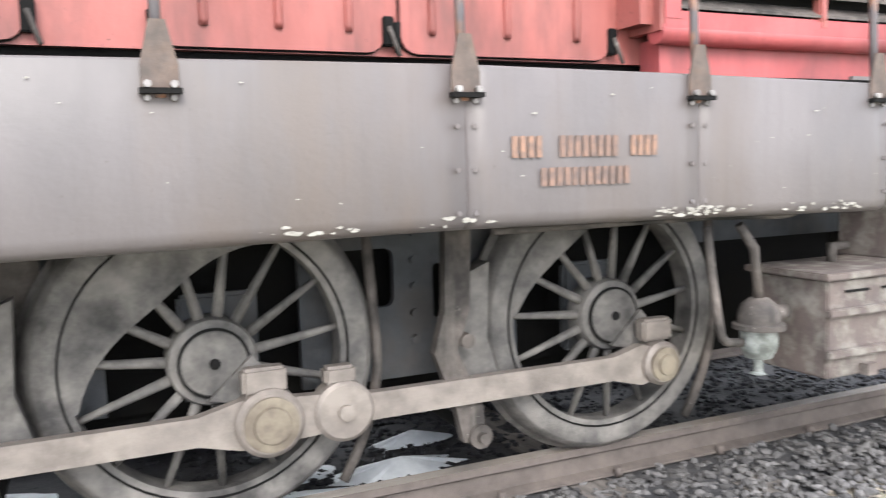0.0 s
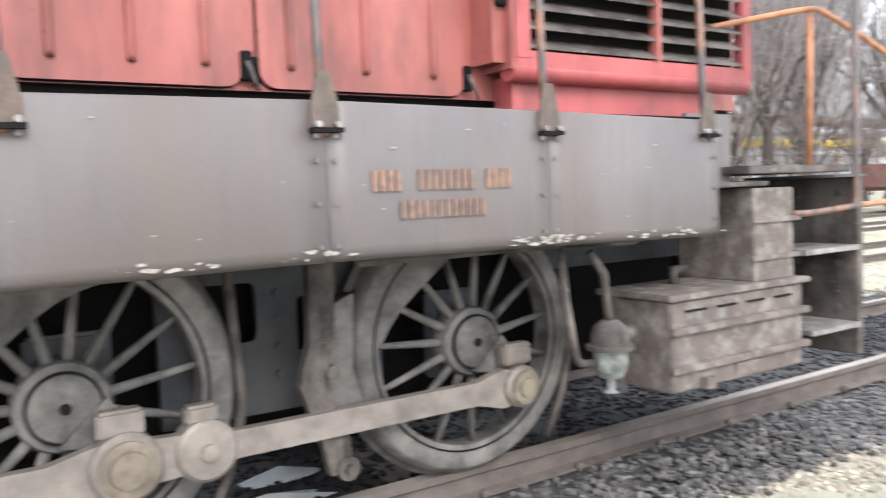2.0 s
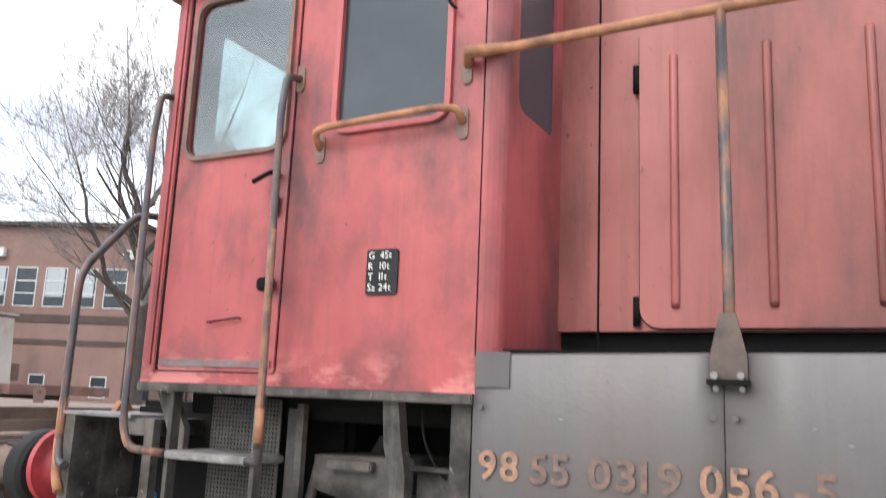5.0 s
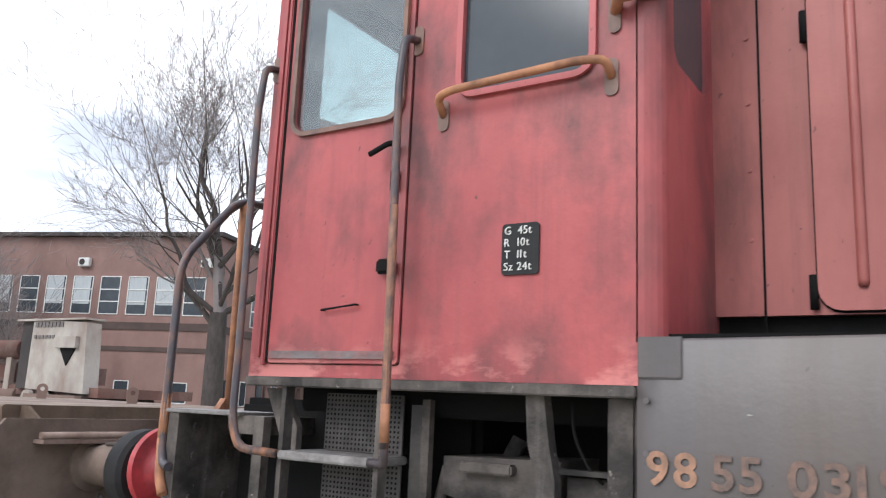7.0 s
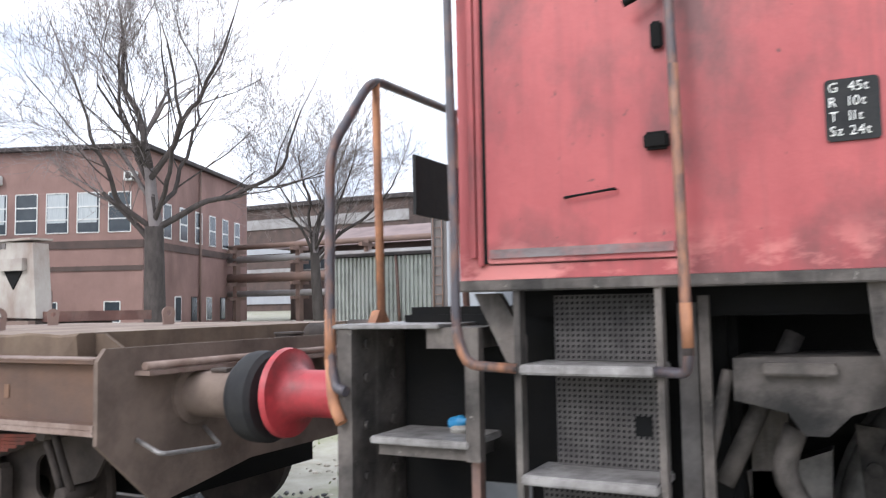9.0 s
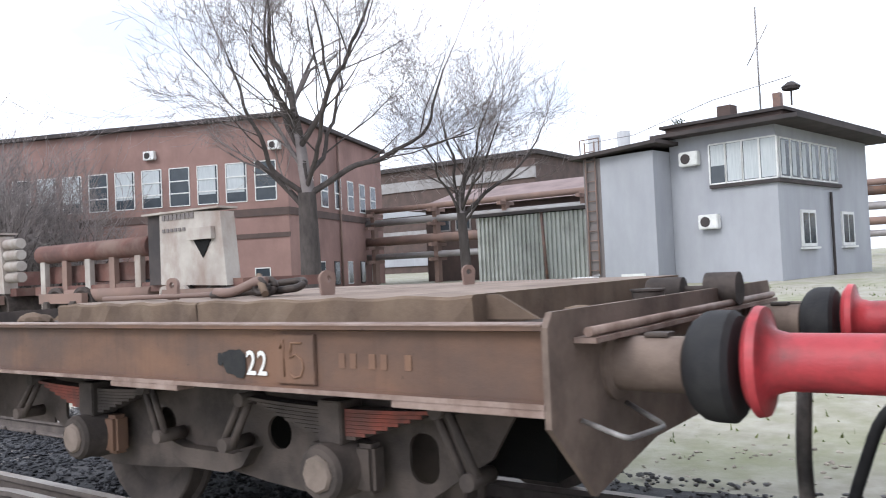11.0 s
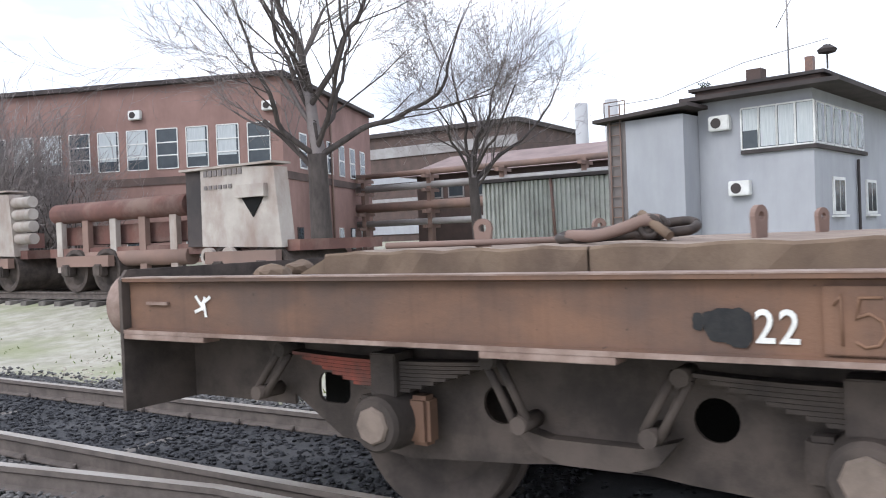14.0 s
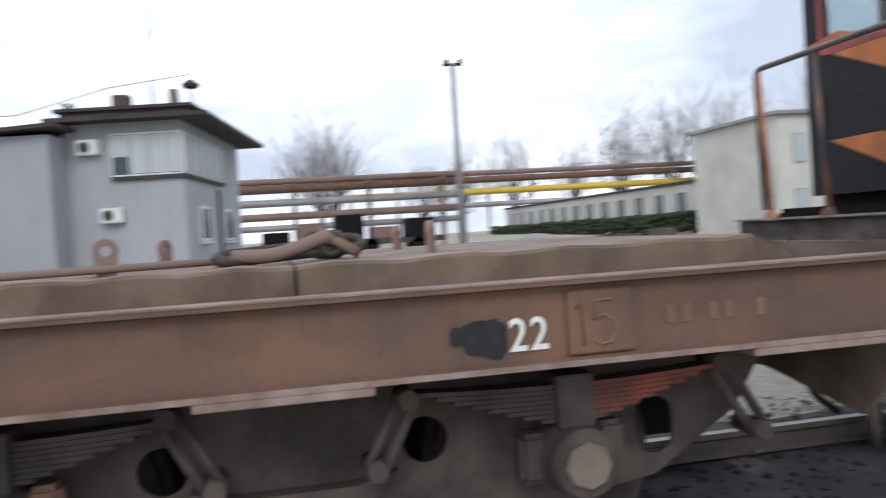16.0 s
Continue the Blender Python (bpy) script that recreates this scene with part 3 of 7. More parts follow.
def ice_patch():
    bm = B()
    for cx, cy, r in ((0.50, -0.50, 0.36), (0.95, -0.25, 0.24), (1.15, 0.1, 0.16), (0.3, -0.1, 0.25), (-0.9, 0.2, 0.22)):
        n = 22
        ring = [bm.verts.new((cx + r * (1 + 0.35 * noise.noise(Vector((i * 0.9, cx * 7, 0)))) * math.cos(6.283 * i / n) * 1.5,
                              cy + r * (1 + 0.35 * noise.noise(Vector((i * 0.9, cx * 7, 4)))) * math.sin(6.283 * i / n) * 0.55, -0.15)) for i in range(n)]
        mid = bm.verts.new((cx, cy, -0.085))
        for i in range(n):
            bm.faces.new((mid, ring[i], ring[(i + 1) % n]))
    single("ice_crust", bm, ICE, "patchy white crust of ice between the rails", "ice", kind="stuff")


ice_patch()

# ---------- the locomotive ----------
loco = thing("locomotive", "faded red diesel shunting locomotive with weathered grey skirts", "locomotive", (0, 0, 0))
Y = -1.5
HUBS, HZ, WR = (-1.738, 0.0, 1.75), 0.63, 0.63
POSTS = (-1.11, -0.19, 0.735, 1.69, 2.64)


def loco_frame():
    holes = []
    for c in (-0.87, 0.62):
        holes.append(rounded(c - 0.13, c + 0.17, 0.73, 0.98, 0.04)[::-1])
        holes.append(rounded(c + 0.35, c + 0.44, 0.66, 0.90, 0.02)[::-1])
    f = None
    for a, b, z0 in ((-3.86, -2.25, 0.95), (-1.36, -0.36, 0.42), (0.38, 1.38, 0.42), (2.3, 3.95, 0.9)):
        f = part("frame_plate", prism(B(), [(a, z0), (b, z0), (b, 1.3), (a, 1.3)], "y", -0.66, -0.62, [h for h in holes if a < h[0][0] < b]), FRAMEM, loco, "dark riveted inside frame plate")
    # Far frame plate and underframe in near-black, shade painted into their colour.
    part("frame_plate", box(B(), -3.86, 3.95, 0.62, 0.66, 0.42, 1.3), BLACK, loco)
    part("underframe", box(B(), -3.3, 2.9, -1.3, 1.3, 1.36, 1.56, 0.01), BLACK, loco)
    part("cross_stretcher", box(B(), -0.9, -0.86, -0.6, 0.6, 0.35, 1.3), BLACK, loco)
    # Added near-black box and plate stand in for the shade behind the wheels.
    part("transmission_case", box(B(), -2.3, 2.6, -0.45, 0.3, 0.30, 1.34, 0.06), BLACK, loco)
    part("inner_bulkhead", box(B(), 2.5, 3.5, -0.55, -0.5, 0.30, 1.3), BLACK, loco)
    for x in (-2.0, -0.2, 1.5):
        part("bearing_horn", box(B(), x + 0.1, x + 0.4, -0.72, -0.667, 0.45, 0.86, 0.015), FRAMEM, loco)
    bm = B()
    for c in (-0.87, 0.62):
        for dx in (0.26,):
            for k in range(5):
                rod(bm, (c + dx, -0.66, 0.58 + 0.115 * k), (c + dx, -0.685, 0.58 + 0.115 * k), 0.02, seg=8)
    part("rivets", bm, FRAMEM, f)


def wheel(x, flip):
    w = part("wheel", lathe(B(), [(0.49, -0.845), (0.49, -0.73), (0.60, -0.72), (0.652, -0.72), (0.654, -0.742), (0.634, -0.765), (WR, -0.805), (0.60, -0.846), (0.592, -0.85), (0.54, -0.85), (0.49, -0.845)],
                            (x, 0, HZ), (0, 1, 0), 56), WHEELM, loco, "dusty spoked steel driving wheel")
    n = 15
    for k in range(n):
        a = 2 * math.pi * (k + 0.35) / n
        bm = rod(B(), (x + 0.14 * math.cos(a), -0.835, HZ + 0.14 * math.sin(a)), (x + 0.505 * math.cos(a), -0.80, HZ + 0.505 * math.sin(a)), 0.022, 0.013, 8)
        part("spoke", bm, WHEELM, w)
    part("hub", lathe(B(), [(0.0, -0.905), (0.115, -0.90), (0.125, -0.89), (0.125, -0.88), (0.155, -0.875), (0.163, -0.86), (0.163, -0.76), (0.0, -0.76)], (x, 0, HZ), (0, 1, 0), 32),
         WHEELM, w, "grey dusty hub")
    part("axle_centre", rod(B(), (x, -0.90, HZ), (x, -0.912, HZ), 0.02, seg=12), BLACK, w)
    part("tyre_groove", lathe(B(), [(0.513, -0.846), (0.513, -0.8525), (0.521, -0.8525), (0.521, -0.846)], (x, 0, HZ), (0, 1, 0), 48), BLACK, w, "oily black joint between rim and tyre")
    part("hub_groove", lathe(B(), [(0.120, -0.893), (0.120, -0.898), (0.129, -0.896), (0.129, -0.885)], (x, 0, HZ), (0, 1, 0), 32), BLACK, w)
    # balance weight: a crescent opposite the crank pin
    a0, a1 = (radians(62), radians(196)) if flip else (radians(80), radians(175))
    m = 22
    outer = [(x + 0.497 * math.cos(a0 + (a1 - a0) * i / m), HZ + 0.497 * math.sin(a0 + (a1 - a0) * i / m)) for i in range(m + 1)]
    inner = [(x + (0.475 - (0.19 if flip else 0.10) * math.sin(math.pi * i / m)) * math.cos(a0 + (a1 - a0) * i / m),
              HZ + (0.475 - (0.19 if flip else 0.10) * math.sin(math.pi * i / m)) * math.sin(a0 + (a1 - a0) * i / m)) for i in range(m, -1, -1)]
    part("balance_weight", prism(B(), outer + inner, "y", -0.848, -0.77), WHEELM, w, "crescent balance weight")
    part("crank_boss", prism(B(), [(x + 0.18 + 0.11 * math.cos(t), HZ - 0.21 + 0.11 * math.sin(t)) for t in np.linspace(radians(150), radians(450) - 0.8, 14)] + [(x + 0.13, HZ + 0.02), (x - 0.03, HZ - 0.13)],
                             "y", -0.92, -0.8), WHEELM, w)
    # Far wheel and axle are near-black: the shade beneath the hood is painted in.
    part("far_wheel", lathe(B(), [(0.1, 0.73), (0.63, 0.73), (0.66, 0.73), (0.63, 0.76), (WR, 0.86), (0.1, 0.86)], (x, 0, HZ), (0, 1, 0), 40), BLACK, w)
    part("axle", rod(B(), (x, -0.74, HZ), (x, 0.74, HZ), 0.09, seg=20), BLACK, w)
    part("sand_pipe", pipe(B(), bent([(x + 0.62, -0.80, 1.1), (x + 0.66, -0.80, 0.5), (x + 0.60, -0.79, 0.25), (x + 0.50, -0.78, 0.06)]), 0.022, 8), GRIME, w)


def big_end(x, z, parent, r=0.125, cap=0.085):
    e = part("big_end", lathe(B(), [(r, -1.02), (r, -1.115), (r - 0.015, -1.13), (cap + 0.01, -1.13), (0.0, -1.13)], (x, 0, z), (0, 1, 0), 32), ROD, parent)
    part("end_cap", lathe(B(), [(cap + 0.02, -1.128), (cap + 0.02, -1.142), (cap, -1.146), (cap * 0.85, -1.146), (cap * 0.8, -1.158), (cap * 0.3, -1.162), (0, -1.162)], (x, 0, z), (0, 1, 0), 28), BRASS, e, "greasy yellowish end cap")
    part("oil_cup", box(B(), x - 0.09, x + 0.07, -1.10, -1.03, z + 0.10, z + 0.20, 0.012), ROD, e)


def rods():
    pz = 0.418
    pins = [h + 0.165 for h in HUBS]
    jx = -2.80
    r = part("coupling_rod", prism(B(), [(jx, pz - 0.055), (pins[0] - 0.1, pz - 0.058), (pins[0] + 0.3, pz - 0.075), (pins[0] + 0.3, pz + 0.075), (pins[0] - 0.1, pz + 0.058), (jx, pz + 0.055)],
                                                  "y", -1.10, -1.045), ROD, loco, "long greasy steel side rod")
    big_end(jx, pz, r)
    big_end(pins[0], pz, r)
    for a, b in ((pins[0] + 0.28, pins[1]), (pins[1] + 0.28, pins[2])):
        end = b + 0.28 if b < 1 else b
        q = part("coupling_rod", prism(B(), [(a - 0.09, pz - 0.06), (a + 0.15, pz - 0.052), (b - 0.25, pz - 0.052), (b - 0.1, pz - 0.09), (end, pz - 0.07), (end, pz + 0.07), (b - 0.1, pz + 0.09),
                                             (b - 0.25, pz + 0.052), (a + 0.15, pz + 0.052), (a - 0.09, pz + 0.06)], "y", -1.098, -1.05), ROD, loco)
        k = part("knuckle", lathe(B(), [(0.115, -1.02), (0.115, -1.105), (0.1, -1.118), (0.03, -1.12), (0.03, -1.14), (0, -1.142)], (a, 0, pz), (0, 1, 0), 28), ROD, q)
        part("oil_cup", box(B(), a - 0.07, a + 0.05, -1.10, -1.03, pz + 0.10, pz + 0.17, 0.012), ROD, k)
        big_end(b, pz, q, 0.125 if b < 1 else 0.098, 0.08 if b < 1 else 0.055)
    part("jackshaft_crank", prism(B(), ring2(0.17, 20, jx, pz), "y", -1.0, -0.75), GRIME, loco)
    for ob in loco.children_recursive:
        if ob.name.split(".")[0] in ("coupling_rod", "big_end", "end_cap", "oil_cup", "knuckle"):
            ob.data.transform(Matrix.Translation((0, 0.09, 0)))
    for x in pins:
        part("crank_pin", rod(B(), (x, -0.98, pz), (x, -0.85, pz), 0.06, seg=16), ROD, loco)


def brakes():
    for h in HUBS:
        x = h - 0.80
        b = part("brake_hanger", prism(B(), [(x - 0.06, 1.15), (x + 0.05, 1.15), (x + 0.04, 0.75), (x - 0.02, 0.58), (x + 0.09, 0.34), (x + 0.10, 0.2), (x + 0.0, 0.2), (x - 0.03, 0.34), (x - 0.12, 0.58), (x - 0.07, 0.75)],
                                       "y", -0.98, -0.93), GRIME, loco)
        part("brake_shoe", prism(B(), [(x + 0.02, 0.86), (x + 0.17, 0.92), (x + 0.155, 0.6), (x + 0.21, 0.42), (x + 0.1, 0.40), (x + 0.0, 0.55)], "y", -0.9, -0.8), WHEELM, b)
        part("brake_pin", lathe(B(), [(0.05, -0.92), (0.05, -1.0), (0.022, -1.0), (0.022, -1.03), (0, -1.03)], (x + 0.07, 0, 0.22), (0, 1, 0), 16), GRIME, b)
        part("brake_pin", lathe(B(), [(0.03, -0.89), (0.03, -1.0), (0, -1.0)], (x + 0.02, 0, 0.62), (0, 1, 0), 12), GRIME, b)
        part("cross_bar", rod(B(), (x + 0.07, -0.95, 0.22), (x + 0.07, 0.9, 0.22), 0.025, seg=10), BLACK, b)


def skirt():
    edges = (-1.895, -1.125, 0.733, 1.69, 2.72)
    bows = (0.0, 0.012, 0.028, 0.018, 0.0)
    for a, b, z0, z1 in zip(edges, edges[1:], bows, bows[1:]):
        bm = B()
        prof = [(Y + 0.11, 1.075), (Y + 0.055, 1.075), (Y + 0.026, 1.083), (Y + 0.007, 1.10), (Y, 1.13), (Y, 1.60), (Y + 0.006, 1.608), (Y + 0.10, 1.61)]
        n = 10
        rows = [[bm.verts.new((a + 0.0015 + (b - a - 0.003) * i / n, y + 0.004 * math.sin(i * 2.1 + a * 3) * (0.3 if z > 1.5 else 1), z + z0 + (z1 - z0) * i / n)) for y, z in prof] for i in range(n + 1)]
        for u, v in zip(rows, rows[1:]):
            for k in range(len(prof) - 1):
                bm.faces.new((u[k], u[k + 1], v[k + 1], v[k])).smooth = True
        s = part("skirt_panel", bm, SKIRT, loco, "weathered grey sheet-steel skirt panel")
        sm = s.modifiers.new("sheet", "SOLIDIFY")
        sm.thickness, sm.offset = 0.006, -1
        bm = B()
        for e in (a + 0.03, b - 0.03):
            for z in (1.16, 1.30, 1.44):
                rod(bm, (e, Y - 0.001, z), (e, Y - 0.008, z), 0.009, seg=8)
        part("rivets", bm, SKIRT, s)
    bm = B()
    rng = random.Random(4)
    spots = [(rng.uniform(-1.8, 2.65), rng.uniform(1.15, 1.57), rng.uniform(0.003, 0.006)) for _ in range(34)]
    spots = [p for p in spots if not (p[0] < -0.8 and 1.2 < p[1] < 1.37)]
    for _ in range(10):
        cx = rng.uniform(-1.7, 2.6)
        for _ in range(rng.randint(3, 15)):
            spots.append((cx + rng.gauss(0, 0.07), rng.uniform(1.093, 1.126), rng.uniform(0.003, 0.012)))
    for x, z, s in spots:
        lift = 0.028 * max(0.0, 1 - abs(x - 0.73) / 2.2)
        long = rng.uniform(0.9, 2.4)
        y0 = Y - 0.0066 + max(0.0, 1.13 - z) * 0.28
        bm.faces.new([bm.verts.new((x + s * long * math.cos(t) * rng.uniform(0.5, 1.3), y0, z + lift + 0.55 * s * math.sin(t) * rng.uniform(0.5, 1.4))) for t in np.linspace(0, 5.6, 9)])
    part("paint_chips", bm, CHIP, loco, "chipped pale paint spots")
    box_flap = box(B(), -1.89, -1.765, Y - 0.006, Y + 0.01, 1.50, 1.615, 0.004)
    part("corner_flap", box_flap, SKIRT, loco)
    part("skirt_end", box(B(), 2.714, 3.05, -1.32, -1.30, 1.31, 1.66), SKIRT, loco)
    # Near-black strip: shade of the gap above the skirt, painted in.
    part("deck_edge_shadow_gap", box(B(), -1.85, 2.7, -1.44, -0.90, 1.60, 1.628), BLACK, loco, "near-black strip painted as the shade between skirt and hood")
    # stencilled number and owner's lines
    x = -1.865
    for txt, m in (("98", STENCIL), ("55", STENCIL_DIM), ("0319", STENCIL_DIM), ("056", STENCIL), ("-5", STENCIL_DIM)):
        ob = letters(txt, 0.124, pose(x, Y - 0.0062, 1.222), UP, m, "stencil_number", loco, 1.16 if txt == "0319" else 1.05, 0.018)
        x += {"98": 0.172, "55": 0.182, "0319": 0.318, "056": 0.24, "-5": 0.1}[txt]
    for z, cap, words in ((1.335, 0.072, ((0.90, 1.03, STENCIL_MID), (1.085, 1.335, STENCIL_DIM), (1.38, 1.50, STENCIL_MID))), (1.238, 0.062, ((1.01, 1.385, STENCIL_DIM),))):
        for a, b, m in words:
            bm = B()
            k = a
            while k < b - 0.01:
                box(bm, k, min(k + 0.021, b), Y - 0.0095, Y - 0.0055, z, z + cap)
                k += 0.031
            part("illegible_stencil", bm, m, loco, "worn unreadable orange lettering")


def posts():
    pts = [(-1.96, Y + 0.005, 2.61), (-1.93, Y - 0.06, 2.63), (-1.8, Y + 0.02, 2.66), (-1.1, -1.46, 2.68), (3.0, -1.46, 2.69)]
    h = part("hood_handrail", pipe(B(), pts, 0.018), ORANGE, loco, "rusty orange handrail along the hood")
    for x in POSTS:
        p = part("rail_post", pipe(B(), [(x, -1.49, 1.52), (x, -1.475, 1.8), (x - 0.01, -1.46, 2.69)], 0.017), PIPE, h)
        part("post_foot", prism(B(), [(x - 0.05, 1.545), (x + 0.05, 1.545), (x + 0.05, 1.61), (x + 0.022, 1.73), (x - 0.022, 1.73), (x - 0.05, 1.61)], "y", -1.512, -1.502), FOOT, p, "rusty bolted bracket")
        part("post_foot", box(B(), x - 0.056, x + 0.056, -1.535, -1.502, 1.53, 1.545), BLACK, p)
        bm = B()
        for dx in (-0.035, 0.035):
            rod(bm, (x + dx, -1.52, 1.555), (x + dx, -1.54, 1.555), 0.011, seg=6)
            rod(bm, (x + dx, Y, 1.52), (x + dx, Y - 0.012, 1.52), 0.009, seg=6)
        part("bolts", bm, STEP, p)


def hood():
    HY = -0.92
    h = part("hood", prism(B(), [(-0.92, 1.735), (-0.92, 3.12), (-0.86, 3.3), (-0.6, 3.42), (0.6, 3.42), (0.86, 3.3), (0.92, 3.12), (0.92, 1.735)], "x", -1.89, 3.62), RED_PALE, loco, "sun-bleached red engine hood")
    # Base in near-black, so the recess below the hood has its shade in colour.
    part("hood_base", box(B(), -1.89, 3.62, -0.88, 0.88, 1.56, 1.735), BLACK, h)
    for a, b in ((-1.5, -0.53), (-0.14, 0.68), (0.745, 1.70)):
        d = part("hood_door", prism(B(), rounded(a, b, 1.745, 2.95, 0.07), "y", HY - 0.022, HY - 0.001), RED_PALE, h, "red sheet door with pressed ribs")
        part("door_gap", frame_ring(B(), a + 0.002, b - 0.002, 1.747, 2.948, 0.07, 0.008, HY - 0.006, HY - 0.001), BLACK, d)
        xs = (a + 0.13, a + 0.46, a + 0.79) if b - a > 0.9 else (a + 0.16, a + 0.42, a + 0.68)
        for x in xs:
            bm = B()
            pipe(bm, [(x, HY - 0.020, 1.82), (x, HY - 0.026, 1.84), (x, HY - 0.026, 2.76), (x, HY - 0.020, 2.78)], 0.016, 8)
            part("rib", bm, RED_PALE, d)
        for z in (1.82, 2.72):
            l = part("latch", box(B(), b - 0.01, b + 0.035, HY - 0.04, HY - 0.0, z - 0.05, z + 0.06, 0.006), BLACK, d, "sooty door latch")
            part("latch_lever", rod(B(), (b + 0.01, HY - 0.045, z + 0.02), (b + 0.045, HY - 0.06, z - 0.09), 0.009, seg=8), GRIME, l)
        for z in (1.80, 2.70):
            part("hinge", rod(B(), (a - 0.012, HY - 0.02, z - 0.05), (a - 0.012, HY - 0.02, z + 0.06), 0.013, seg=8), BLACK, d)
    part("panel_joint", box(B(), -1.665, -1.658, HY - 0.004, HY, 1.62, 3.1), BLACK, h)
    bm = B()
    for z in np.arange(1.75, 3.0, 0.24):
        rod(bm, (-1.70, HY, z), (-1.70, HY - 0.008, z), 0.008, seg=6)
    part("rivets", bm, RED_PALE, h)
    for x0 in (-1.17, -0.75):
        v = part("louvre", box(B(), x0, x0 + 0.28, HY - 0.004, HY, 2.97, 3.12), BLACK, h)
        for k in range(4):
            part("louvre_slat", box(B(), x0, x0 + 0.28, HY - 0.022, HY - 0.004, 2.98 + 0.036 * k, 2.995 + 0.036 * k), RED_PALE, v)
    # radiator box
    gx0, gx1, gy, gz0, gz1 = 1.83, 3.44, -1.13, 1.80, 3.3
    g = part("radiator_housing", box(B(), gx0, gx1, gy + 0.09, HY + 0.01, gz0 + 0.06, gz1, 0.0), BLACK, loco, "protruding radiator housing with louvres")
    part("side_cheek", box(B(), gx0 - 0.01, gx0 + 0.03, gy, HY, gz0 + 0.05, gz1), RED_PALE, g)
    part("housing_lip", pipe(B(), [(gx0, gy + 0.045, gz0 + 0.05), (gx1 + 0.04, gy + 0.045, gz0 + 0.05)], 0.052, 14), RED, g, "dented red bottom lip")
    part("frame_bar", box(B(), gx0, gx1 + 0.05, gy - 0.005, gy + 0.05, gz0 + 0.045, gz0 + 0.135, 0.012), RED, g)
    for x, w in ((gx0 + 0.0, 0.10), (gx0 + 0.90, 0.045), (gx1 - 0.04, 0.09)):
        part("frame_bar", box(B(), x, x + w, gy - 0.008, gy + 0.05, gz0 + 0.09, gz1, 0.01), RED if w > 0.05 else RED_PALE, g)
    for k in range(16):
        z = gz0 + 0.155 + 0.085 * k
        bm = B()
        vs = [bm.verts.new(p) for p in ((gx0 + 0.09, gy + 0.0, z), (gx1 - 0.03, gy + 0.0, z), (gx1 - 0.03, gy + 0.075, z + 0.048), (gx0 + 0.09, gy + 0.075, z + 0.048),
                                        (gx0 + 0.09, gy + 0.0, z - 0.012), (gx1 - 0.03, gy + 0.0, z - 0.012), (gx1 - 0.03, gy + 0.078, z + 0.038), (gx0 + 0.09, gy + 0.078, z + 0.038))]
        for q in ((0, 1, 2, 3), (7, 6, 5, 4), (0, 4, 5, 1), (1, 5, 6, 2), (2, 6, 7, 3), (3, 7, 4, 0)):
            bm.faces.new([vs[i] for i in q])
        part("louvre_slat", bm, GRIME, g)
    for z in (2.16, 2.9):
        part("hinge_block", box(B(), gx0 - 0.06, gx0 + 0.02, gy + 0.02, gy + 0.12, z - 0.04, z + 0.02, 0.006), BLACK, g)
    part("radiator_foot", box(B(), gx0 + 0.05, 3.2, -1.05, HY - 0.0, 1.62, 1.83), RED, g)
    part("side_cheek", box(B(), gx0 - 0.075, gx0 - 0.01, gy + 0.05, HY, 1.88, 3.2), RED_PALE, g)


